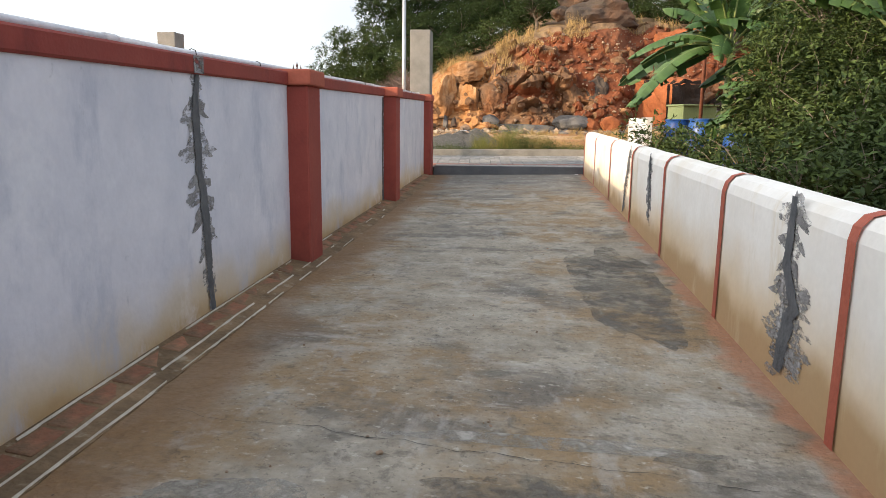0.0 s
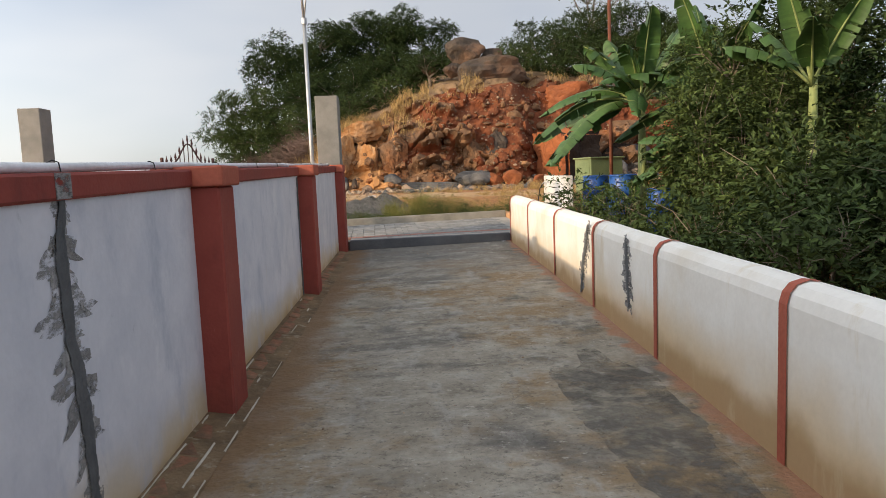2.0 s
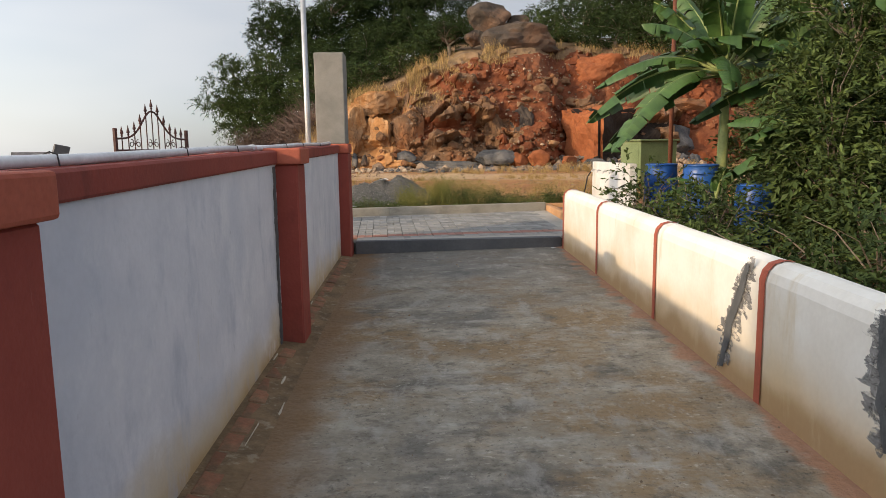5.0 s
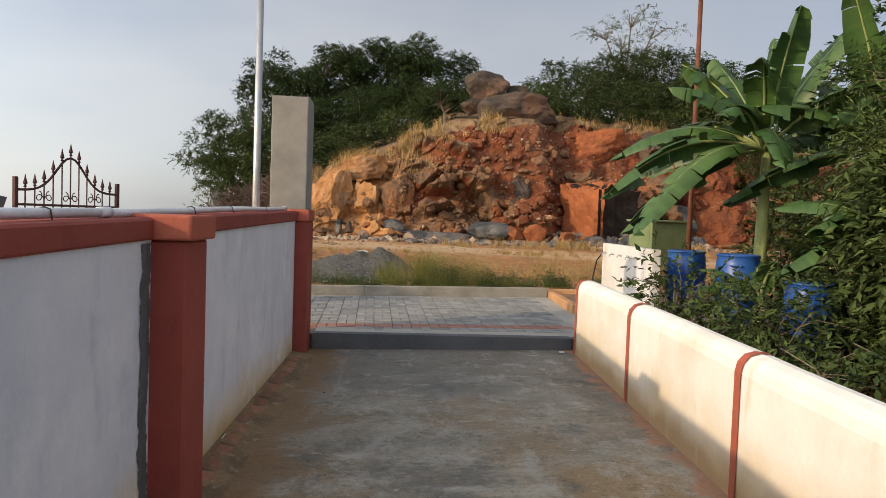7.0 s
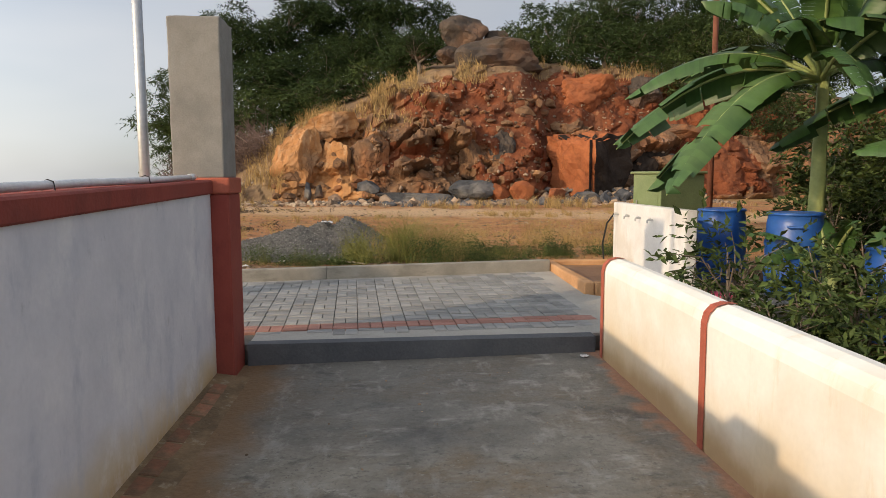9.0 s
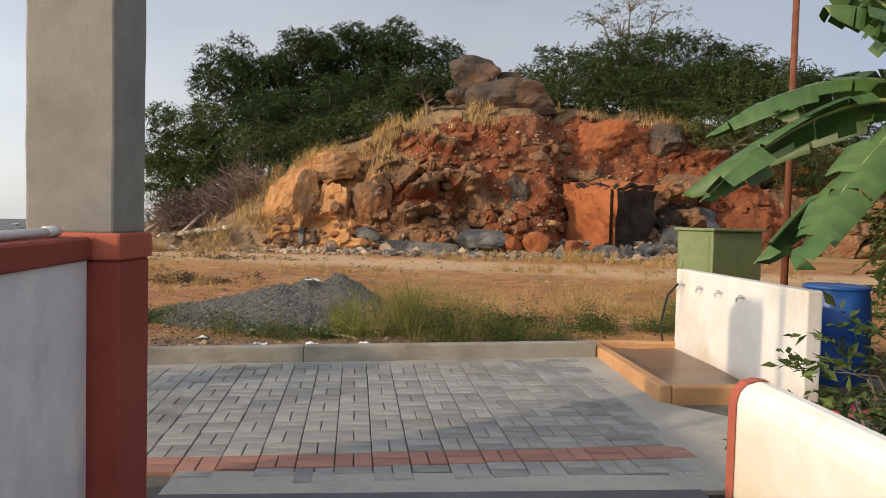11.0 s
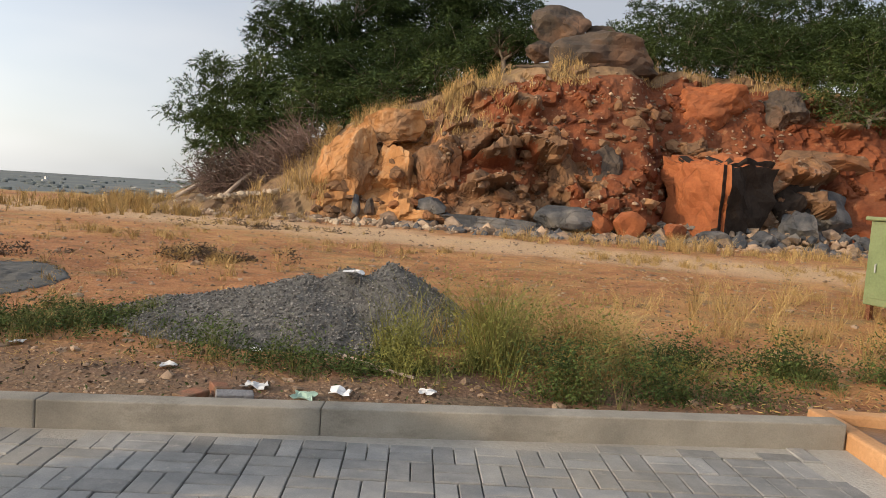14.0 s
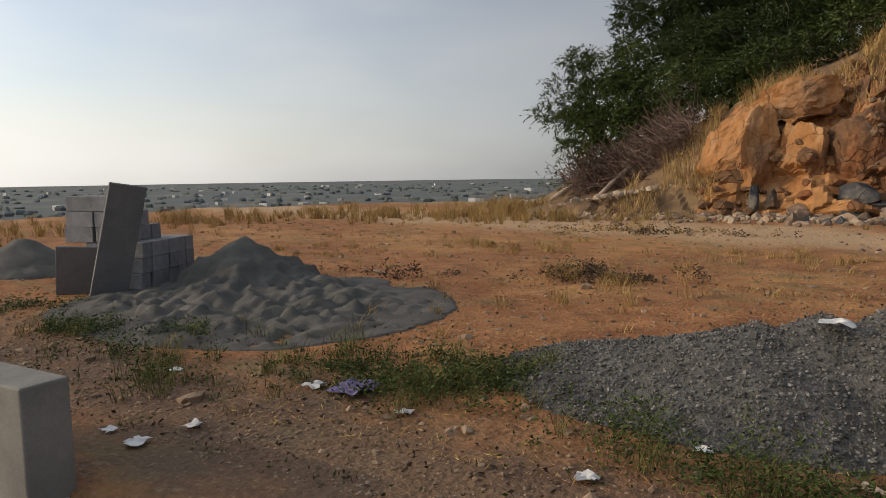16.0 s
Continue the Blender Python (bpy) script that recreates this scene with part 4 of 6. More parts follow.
boulder((5.8, 18.9, 0.95), (0.65, 0.5, 0.5), 15, M_block, "broken red rock at the foot of the hill", 40, 8, 3)
boulder((6.9, 18.8, 0.85), (0.6, 0.5, 0.4), 16, M_block, "broken red rock at the foot of the hill", 80, 8, 3)
boulder((6.3, 19.6, 1.65), (0.42, 0.35, 0.25), 30, M_rocko, "pale orange broken rock resting on rubble", 20, 7, 3)
boulder((3.9, 19.0, 1.0), (1.15, 0.6, 0.5), 17, M_blue, "dark blue-grey broken rock at the hill's foot", 5, 9)
boulder((1.9, 18.8, 0.8), (1.5, 0.5, 0.32), 18, M_blue, "pale grey rock ledge at the hill's foot", -4, 9)
boulder((0.3, 19.2, 1.15), (0.55, 0.4, 0.38), 19, M_blue, "blue-grey broken rock at the hill's foot", 10, 9, 3)
boulder((10.9, 19.9, 1.15), (0.7, 0.6, 0.85), 20, M_blue, "blue-grey upright rock streaked with orange", 15, 8)
boulder((9.3, 18.9, 0.8), (0.42, 0.4, 0.42), 21, M_blue, "blue-grey broken rock at the hill's foot", 45, 8, 3)
boulder((8.1, 18.9, 0.85), (0.5, 0.4, 0.36), 22, M_blue, "grey broken rock at the hill's foot", 0, 8, 3)
boulder((12.2, 21.4, 1.7), (1.2, 0.9, 0.9), 23, M_blue, "dark blue-grey rock at the hill's foot", 10, 8)
boulder((12.6, 22.4, 3.2), (1.6, 1.0, 0.7), 31, M_rock, BROWN, 12, 8)
# two rocks whose near-black colour also carries the shade there
boulder((10.75, 20.9, 1.75), (0.7, 0.62, 1.05), 34, M_dark, "fractured dark rock, shade in its black colour, beside the great block", 20, 9)
boulder((11.4, 21.8, 2.2), (1.2, 0.8, 1.0), 35, M_dark, "fractured dark rock, shade in its black colour, under the overhang", 70, 9)
boulder((-1.75, 19.3, 1.05), (0.2, 0.2, 0.36), 32, M_blue, "small upright grey rock", 10, 7, 3)
boulder((-1.35, 19.3, 1.0), (0.2, 0.18, 0.3), 33, M_boul, "small upright grey rock", 50, 7, 3)


def split_block():
    """The great cut block: an uneven box with worn edges."""
    bm = bmesh.new()
    bmesh.ops.create_cube(bm, size=2.0)
    bmesh.ops.bevel(bm, geom=bm.edges[:], offset=0.13, segments=2, affect="EDGES")
    bmesh.ops.subdivide_edges(bm, edges=bm.edges[:], cuts=9, use_grid_fill=True)
    for v in bm.verts:
        c = v.co
        q = c * 1.4
        k = 1 + 0.24 * noise.noise(q) + 0.10 * noise.noise(q * 2.7) + 0.04 * noise.noise(q * 6)
        top = 1 - (0.10 * max(c.x, 0) + 0.14 * max(-c.y, 0) * max(c.x, 0)) * (c.z > 0)
        v.co = Vector((c.x * k * 1.15, c.y * k * 1.05, c.z * k * 1.2 * top))
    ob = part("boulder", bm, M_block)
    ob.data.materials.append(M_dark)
    # the side turned from the sun is coloured near-black: dark rock plus shade
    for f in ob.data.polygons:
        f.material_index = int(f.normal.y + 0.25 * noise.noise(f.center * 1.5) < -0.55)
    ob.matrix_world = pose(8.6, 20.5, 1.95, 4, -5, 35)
    tagged(ob, "huge squared orange boulder, one face coloured near-black for dark rock and shade", "boulder", "hill boulders")


split_block()


def on_hill(x, v):
    """Places on the hill's face."""
    return np.stack(hill_surface(np.asarray(x, float), np.asarray(v, float))[:3], -1)


# rubble at the foot, pebbles in the red earth
n = 900
px = RNG.uniform(-7, 13, n)
py = 18.6 - np.abs(RNG.normal(0, 0.75, n)) + 0.5
pc = np.stack([px, py, ground_z(px, py) + 0.02], 1)
scatter_stones("rubble", pc, RNG.gamma(2.0, 0.035, n) + 0.03, M_rub, "broken mixed stones along the hill's foot", "rubble", 2)
n = 420
px = RNG.uniform(-6.5, 3.5, n)
py = 18.3 + 0.35 * RNG.normal(0, 1, n) + 0.15 * np.clip(-2 - px, 0, 5)
pc = np.stack([px, py, ground_z(px, py) + 0.03], 1)
scatter_stones("rubble", pc, RNG.gamma(2.0, 0.02, n) + 0.02, M_pale, "pale broken stones spread below the rock", "rubble", 3)
n = 800
px = RNG.uniform(0.5, 12, n)
pc = on_hill(px, RNG.uniform(0.05, 0.95, n))
pc[:, 1] -= 0.01
scatter_stones("rubble", pc, RNG.gamma(2.0, 0.018, n) + 0.02, M_rub, "small stones lodged in the red earth", "rubble", 4)
n = 260
px = RNG.uniform(-3, 8, n)
pc = on_hill(px, RNG.uniform(0.03, 0.75, n) ** 1.2)
pc[:, 1] -= 0.05
scatter_stones("rubble", pc, RNG.gamma(2.5, 0.045, n) + 0.05, M_rock, "brown rocks bedded in the cut face", "rubble", 14)
n = 620
px = RNG.uniform(-1, 12.5, n)
py = 18.75 + 1.5 * smooth(6.2, 7.6, px) * RNG.uniform(0, 1, n) - 0.25 + RNG.normal(0, 0.5, n)
pc = np.stack([px, py, ground_z(px, py) + 0.0 + 0.35 * np.clip(py - 18.6, 0, 1.2)], 1)
scatter_stones("rubble", pc[::2], RNG.gamma(2.2, 0.055, n)[::2] + 0.05, M_blue, "blue-grey broken rocks along the hill's foot", "rubble", 15)
scatter_stones("rubble", pc[1::2], RNG.gamma(2.2, 0.055, n)[1::2] + 0.05, M_rub, "brown broken rocks along the hill's foot", "rubble", 16)
n = 260
px = RNG.normal(-5.3, 0.7, n)
py = 20.5 + RNG.normal(0, 0.8, n)
pc = np.stack([px, py, np.clip(0.8 + 0.35 * (px + 7) * 0.5, 0.6, 1.6)], 1)
scatter_stones("rubble", pc, RNG.gamma(2.0, 0.026, n) + 0.03, M_pale, "pale broken stones tipped beside the hill", "rubble", 5)


# ---- trees ----
def tree(at, height, clumps, leaf, leaves, material, label, gap=0.33, size=1.0):
    """clumps: (x, y, z, rx, ry, rz) from the foot; limbs run to each, sprays of leaves break its outline."""
    t = thing("tree", at, label, "tree", "hill trees")
    t.scale = (size,) * 3
    rr = random.Random(int(at[0] * 10) + 999)
    bm = bmesh.new()
    fork = Vector((0, 0, height * 0.35))
    tube([(0, 0, -0.3), (0.05, 0.03, height * 0.18), fork], [0.05 * height ** 0.6 + 0.05, 0.09, 0.08], 8, bm)
    pts, outs = [], []
    for cx, cy, cz, rx, ry, rz in clumps:
        c = Vector((cx, cy, cz))
        mid = fork.lerp(c, 0.5) + Vector((0.1 * cx, 0, -0.1 * height * 0.3))
        tube([fork, mid, c], [0.06, 0.04, 0.015], 6, bm)
        subs = [(c, rx * 0.5, ry * 0.5, rz * 0.5)]
        for _ in range(11):
            d = Vector((rr.gauss(0, 1), rr.gauss(0, 0.8), rr.gauss(0.15, 0.9))).normalized()
            e = c + Vector((d.x * rx, d.y * ry, d.z * rz)) * rr.uniform(0.7, 1.15)
            tube([mid.lerp(c, 0.6), c.lerp(e, 0.6), e], [0.02, 0.012, 0.004], 5, bm)
            k = rr.uniform(0.24, 0.46)
            subs.append((e, rx * k, ry * k, rz * k * 0.75))
        for e, sx, sy, sz in subs:
            m = int(leaves * 0.26 * (sx * sy * sz) ** 0.75)
            d = RNG.normal(size=(m, 3))
            d /= np.linalg.norm(d, axis=1, keepdims=True)
            r = RNG.uniform(0.1, 1.0, (m, 1)) ** 0.5
            p = d * r * np.array([sx, sy, sz])
            lump = fbm(p[:, 0] * 2.8 + e.x * 3, p[:, 2] * 3.4 + p[:, 1] * 2.2, int(abs(e.x * 10 + e.z * 7)) % 50)
            keep = lump > gap
            pts.append(p[keep] + np.array(e))
            outs.append(d[keep] * np.array([1.0, 1.0, 0.45]) + np.array([0, 0, 0.25]) + 0.45 * RNG.normal(size=(int(keep.sum()), 3)))
    part("trunk", bm, M_bark, t, smooth=True)
    pts = np.concatenate(pts)
    spray_mesh("crown", pts, np.concatenate(outs), RNG.uniform(0.2, 0.45, len(pts)), 7, leaf * 0.95, material, t, slim=0.36)
    return t


tree((-0.64, 33.87, 6.96), 3.6, [(-1.8, 0, 2.5, 1.6, 1.3, 0.9), (0.2, 0, 3.2, 1.8, 1.4, 0.9), (2.0, 0, 2.8, 1.5, 1.3, 0.8), (0.6, -0.5, 1.8, 2.1, 1.2, 1.0), (-1.2, -0.6, 1.2, 1.8, 1.1, 1.0), (2.6, -0.4, 1.3, 1.3, 1.1, 1.0), (0.5, -1.0, 0.6, 2.0, 1.0, 0.7)], 0.15, 2600, M_leafd, "spreading dark green tree on the hilltop", size=1.24)
tree((-5.03, 32.01, 4.80), 4.0, [(-0.9, 0, 3.6, 1.4, 1.2, 0.8), (0.9, 0, 4.1, 1.4, 1.2, 0.9), (-1.6, -0.3, 2.5, 1.4, 1.2, 0.9), (0.4, -0.5, 2.6, 1.7, 1.2, 1.1), (1.6, -0.5, 1.8, 1.6, 1.1, 1.1), (-0.5, -0.7, 1.4, 1.6, 1.0, 1.0), (0.9, -0.9, 0.7, 1.6, 0.9, 0.8)], 0.15, 2600, M_leafd, "dark green feathery tree on the hill's shoulder", size=1.20)
tree((-7.65, 27.35, 1.17), 4.2, [(-0.7, 0, 3.8, 1.2, 1.0, 0.8), (0.9, 0, 4.1, 1.3, 1.0, 0.8), (-1.2, 0, 2.7, 1.1, 0.9, 0.8), (0.4, -0.2, 2.8, 1.5, 1.0, 1.0), (1.8, -0.3, 2.6, 1.4, 1.0, 1.1), (-0.6, -0.3, 1.6, 1.1, 0.7, 0.8), (1.0, -0.4, 1.5, 1.4, 0.8, 0.9)], 0.15, 2400, M_leafm, "green leafy tree leaning out from the slope", size=1.08)
tree((-3.4, 24.6, 2.9), 2.2, [(-0.8, 0, 1.5, 1.1, 0.9, 0.8), (0.7, 0, 1.5, 1.1, 0.8, 0.7), (1.8, -0.2, 1.9, 1.0, 0.7, 0.6)], 0.13, 2400, M_leafm, "green bush above the orange rock")
tree((2.4, 25.9, 5.9), 1.8, [(-0.2, 0, 1.2, 1.0, 0.8, 0.8), (0.8, 0.2, 1.5, 0.8, 0.7, 0.6)], 0.13, 2400, M_leafd, "dark green bush beside the summit boulders")
tree((10.64, 30.84, 7.00), 2.6, [(-1.9, 0, 1.2, 1.3, 1.1, 0.9), (-0.4, 0, 2.0, 1.6, 1.2, 1.1), (1.6, 0, 2.2, 1.5, 1.2, 1.1), (0.4, -0.5, 0.9, 2.0, 1.0, 0.8), (2.9, -0.2, 1.3, 1.4, 1.0, 0.9)], 0.14, 2400, M_leafd, "dense dark bush along the cliff top", size=1.15)
tree((15.47, 30.38, 6.43), 2.8, [(-1.2, 0, 1.8, 1.5, 1.2, 1.1), (0.8, 0, 2.3, 1.6, 1.2, 1.2), (2.4, 0, 1.4, 1.4, 1.0, 1.0), (0.3, -0.5, 0.8, 2.0, 0.9, 0.8)], 0.13, 1900, M_leafb, "brown half-bare thicket on the cliff top", 0.4, size=1.15)
tree((19.69, 28.76, 5.56), 2.8, [(-1.2, 0, 1.4, 1.6, 1.2, 1.1), (0.9, 0, 1.8, 1.6, 1.2, 1.1), (3.0, 0, 1.2, 1.8, 1.0, 1.0), (0.6, -0.6, 0.6, 2.2, 1.0, 0.7)], 0.14, 2200, M_leafd, "dark bushes on the far slope", size=1.10)
tree((13.84, 35.41, 8.72), 5.0, [(-1.2, 0, 3.7, 0.9, 0.7, 0.5), (0.2, 0, 4.5, 0.9, 0.7, 0.5), (1.4, 0, 3.9, 0.9, 0.7, 0.5), (-0.3, 0, 3.2, 0.9, 0.6, 0.5), (0.9, 0, 2.9, 0.8, 0.6, 0.4)], 0.12, 900, M_leafm, "thin open-crowned tree behind the cliff", 0.45, size=1.25)


tree((-5.4, 23.4, 1.2), 1.8, [(-0.6, 0, 0.8, 0.9, 0.7, 0.6), (0.6, 0, 1.4, 0.9, 0.7, 0.7), (1.4, -0.2, 1.9, 0.8, 0.6, 0.6)], 0.10, 1500, M_leafb, "brown withered bush on the slope", 0.42)
tree((-7.6, 23.6, 0.9), 1.2, [(-0.4, 0, 0.6, 0.7, 0.6, 0.4), (0.5, 0, 0.7, 0.7, 0.6, 0.4)], 0.10, 1800, M_leafm, "low green bush at the slope's foot", 0.4)
tree((14.5, 23.6, 4.2), 2.2, [(-0.8, 0, 1.2, 1.1, 0.9, 0.8), (0.8, 0, 1.5, 1.2, 0.9, 0.9), (2.2, 0, 0.9, 1.1, 0.8, 0.7)], 0.13, 2200, M_leafm, "green bush spilling over the cliff")
tree((17.0, 22.8, 2.4), 2.2, [(-0.8, 0, 1.2, 1.2, 0.9, 0.9), (0.8, 0, 1.6, 1.3, 0.9, 1.0), (2.4, 0, 1.0, 1.2, 0.8, 0.8)], 0.13, 2200, M_leafd, "dark bush on the slope")
tree((12.8, 25.4, 6.0), 2.4, [(-0.9, 0, 1.0, 1.2, 0.9, 0.9), (0.7, 0, 1.4, 1.3, 0.9, 1.0), (2.2, 0, 1.6, 1.3, 0.9, 1.0)], 0.13, 2000, M_leafd, "dark bush on the cliff's edge")


tree((0.6, 31.0, 6.3), 2.0, [(-1.6, 0, 1.2, 1.5, 1.0, 1.0), (0.2, 0, 1.5, 1.6, 1.0, 1.1), (2.0, 0, 1.6, 1.5, 1.0, 1.1)], 0.15, 2200, M_leafd, "dark undergrowth below the hilltop trees")
tree((-3.4, 29.0, 5.0), 2.0, [(-1.6, 0, 1.0, 1.4, 1.0, 1.0), (0.2, 0, 1.3, 1.5, 1.0, 1.1), (1.8, 0, 1.6, 1.4, 1.0, 1.1)], 0.15, 2200, M_leafd, "dark undergrowth below the hilltop trees")
tree((-6.4, 26.5, 2.6), 2.0, [(-1.0, 0, 0.9, 1.2, 0.9, 0.9), (0.6, 0, 1.4, 1.3, 0.9, 1.0)], 0.14, 2200, M_leafm, "green undergrowth on the slope")
tree((-1.6, 25.4, 4.5), 1.2, [(-0.7, 0, 0.6, 0.9, 0.6, 0.5), (0.7, 0, 0.9, 0.9, 0.6, 0.6)], 0.12, 2000, M_leafm, "green bush on the hill's brow")
tree((12.8, 28.2, 7.4), 2.6, [(-1.6, 0, 1.3, 1.6, 1.1, 1.1), (0.2, 0, 2.0, 1.7, 1.1, 1.2), (2.0, 0, 1.8, 1.6, 1.1, 1.2), (3.8, 0, 1.2, 1.5, 1.0, 1.0)], 0.14, 2200, M_leafd, "dense dark bush above the cliff")
tree((16.2, 27.0, 6.6), 2.6, [(-1.2, 0, 1.2, 1.5, 1.1, 1.1), (0.6, 0, 1.9, 1.6, 1.1, 1.2), (2.4, 0, 1.4, 1.5, 1.0, 1.1)], 0.14, 2200, M_leafd, "dense dark bush above the cliff")


tree((10.6, 25.6, 6.1), 1.8, [(-1.4, 0, 0.8, 1.2, 0.8, 0.7), (0.2, 0, 1.2, 1.3, 0.8, 0.9), (1.8, 0, 1.2, 1.3, 0.8, 0.9)], 0.13, 2200, M_leafd, "dark bush on the cliff's edge")
tree((15.0, 25.0, 5.6), 1.8, [(-1.4, 0, 0.9, 1.3, 0.8, 0.8), (0.2, 0, 1.4, 1.4, 0.8, 1.0), (1.8, 0, 1.2, 1.4, 0.8, 0.9)], 0.13, 2200, M_leafm, "green bush on the cliff's edge")


# fallen dry branches
def dead_branches():
    t = thing("dead_branches", (-6.2, 23.0, 1.0), "heap of fallen bleached dead branches and twigs", "branches")
    rnd = random.Random(5)
    bm = bmesh.new()
    for k in range(12):
        a = Vector((rnd.uniform(-1.6, 0.6), rnd.uniform(-2.4, -0.8), -0.3))
        e = Vector((rnd.uniform(0.3, 2.0), rnd.uniform(-0.4, 0.6), rnd.uniform(0.4, 1.9)))
        m1 = a.lerp(e, 0.35) + Vector((0, 0, rnd.uniform(0.05, 0.3)))
        m2 = a.lerp(e, 0.7) + Vector((rnd.uniform(-0.2, 0.2), 0, rnd.uniform(-0.1, 0.3)))
        tube([a, m1, m2, e], [0.08, 0.06, 0.045, 0.02], 6, bm)
    part("limbs", bm, M_dead, t, "bleached dead limbs", smooth=True)
    vs, fs = [], []
    for k in range(3600):
        a = np.array([rnd.uniform(-0.6, 2.6), rnd.uniform(-1.8, 0.2), 0])
        a[2] = rnd.uniform(-0.1, 0.5 + 0.75 * max(a[0], 0))
        d = np.array([rnd.gauss(-0.2, 0.5), rnd.gauss(0, 0.4), rnd.gauss(0.2, 0.5)])
        w = np.array([0.008, 0.005, 0.009])
        i = len(vs)
        vs += [a - w, a + w, a + d * 0.8 + w * 0.4, a + d * 0.8 - w * 0.4]
        fs.append((i, i + 1, i + 2, i + 3))
    link_mesh("twig_tangle", vs, fs, M_twig, t, "tangle of thin brown twigs")


dead_branches()


# ---- street edge ----
def kerb_y(x):
    return 3.58 + 0.10 * x


def along_kerb(bm):
    """Turns a piece built along x into the kerb's line."""
    for v in bm.verts:
        v.co.z += road_z(v.co.x, kerb_y(v.co.x))
        v.co.y += kerb_y(v.co.x)
    return bm


kerb = thing("kerb", (0, 0, 0), "weathered cement kerb edging the paved street", "kerb", "", "structure")
cuts = [-1.42, -1.13, 0.35, 3.36]
for a, b2 in zip(cuts, cuts[1:]):
    bm = box(a + 0.0012, b2 - 0.0012, 0, 0.14, -0.2, 0.15, 0.009, 2)
    part("kerb_stone", along_kerb(bm), M_kerb, kerb)
tagged(sheet("cement_margin", [(-9, 2.60), (-1.44, 3.05), (-1.44, 3.62), (-9, 2.98)], lambda x, y: road_z(x, y) - 0.004, 0.3, M_band, 8), "pale cement apron beside the paving", "pavement", "", "structure")
tagged(sheet("cement_margin", [(0.0, 0.452), (3.4, 0.462), (3.4, 0.66), (0.0, 0.80)], lambda x, y: road_z(x, y) - 0.005, 0.2, M_band, 8), "pale cement strip at the head of the drive", "pavement", "", "structure")
tagged(sheet("cement_margin", [(2.95, 0.66), (4.9, 0.66), (3.42, 2.2), (3.12, 2.2)], lambda x, y: road_z(x, y) - 0.004, 0.2, M_band, 8), "cement margin beside the paving", "pavement", "", "structure")
tagged(sheet("cement_margin", [(3.12, 2.203), (3.42, 2.203), (3.40, 3.92), (3.12, 3.89)], lambda x, y: road_z(x, y) - 0.004, 0.2, M_band, 8), "cement margin beside the paving", "pavement", "", "structure")


tagged(sheet("cement_margin", [(-1.44, 3.30), (3.11, 3.74), (3.11, 3.91), (-1.44, 3.45)], lambda x, y: road_z(x, y) - 0.005, 0.2, M_band, 10), "cement bedding at the kerb's foot", "pavement", "", "structure")
tagged(sheet("cement_margin", [(2.86, 0.665), (2.948, 0.665), (3.118, 2.2), (2.90, 2.2)], lambda x, y: road_z(x, y) - 0.006, 0.2, M_band, 6), "cement bedding beside the paving", "pavement", "", "structure")
tagged(sheet("cement_margin", [(2.90, 2.203), (3.118, 2.203), (3.118, 3.73), (2.92, 3.71)], lambda x, y: road_z(x, y) - 0.006, 0.2, M_band, 6), "cement bedding beside the paving", "pavement", "", "structure")


def low_post():
    t = thing("concrete_post", (-3.95, 3.335, 0.2), "squat grey concrete gate post with sharp edges", "post")
    bm = box(-0.85, 0.85, -0.14, 0.10, -0.3, 0.615, 0.012, 2)
    part("body", bm, M_cem, t)


low_post()


# ---- wash place ----
def wash_place():
    t = thing("wash_place_kerb", (3.4, 3.3, 0.22), "mud-stained orange cement kerb round a wash place", "kerb")
    part("side_kerb", box(-0.03, 0.09, -1.08, 1.10, -0.2, 0.16, 0.02, 2), M_orange, t)
    part("back_kerb", box(0.092, 1.0, 0.98, 1.10, -0.2, 0.16, 0.02, 2), M_orange, t)
    part("front_kerb", box(0.092, 1.0, -1.08, -0.96, -0.2, 0.15, 0.02, 2), M_orange, t)
    tagged(sheet("wash_floor", [(3.45, 2.3), (5.6, 2.3), (5.6, 4.3), (3.45, 4.3)], lambda x, y: 0.30 + 0.025 * (noise.noise(Vector((x * 2, y * 2, 0)))), 0.2, M_mud, 20), "wet brown mud floor of the wash place", "floor", "", "structure")
    w = thing("tap_wall", (4.42, 3.1, 0.2), "white-painted low wall with steel taps and mud stains", "wall")
    part("body", box(-0.06, 0.07, -1.26, 1.22, -0.4, 1.0, 0.015, 2), M_white, w)
    for y in (0.98, 0.55, 0.12, -0.30):
        tap = part("tap", tube([(-0.055, y, 0.84), (-0.115, y, 0.84), (-0.13, y, 0.83), (-0.13, y, 0.80)], [0.011, 0.011, 0.011, 0.010], 8), M_galv, w, "steel water tap")
        part("handle", tube([(-0.10, y - 0.03, 0.862), (-0.10, y + 0.03, 0.862)], 0.006, 6), M_galv, tap)
    hose = part("hose", tube([(4.33, 4.20, 1.04), (4.26, 4.30, 0.9), (4.22, 4.36, 0.6), (4.24, 4.34, 0.35), (4.30, 4.28, 0.3)], 0.013, 8), M_black)
    tagged(hose, "black hose hanging from a tap", "hose")


wash_place()


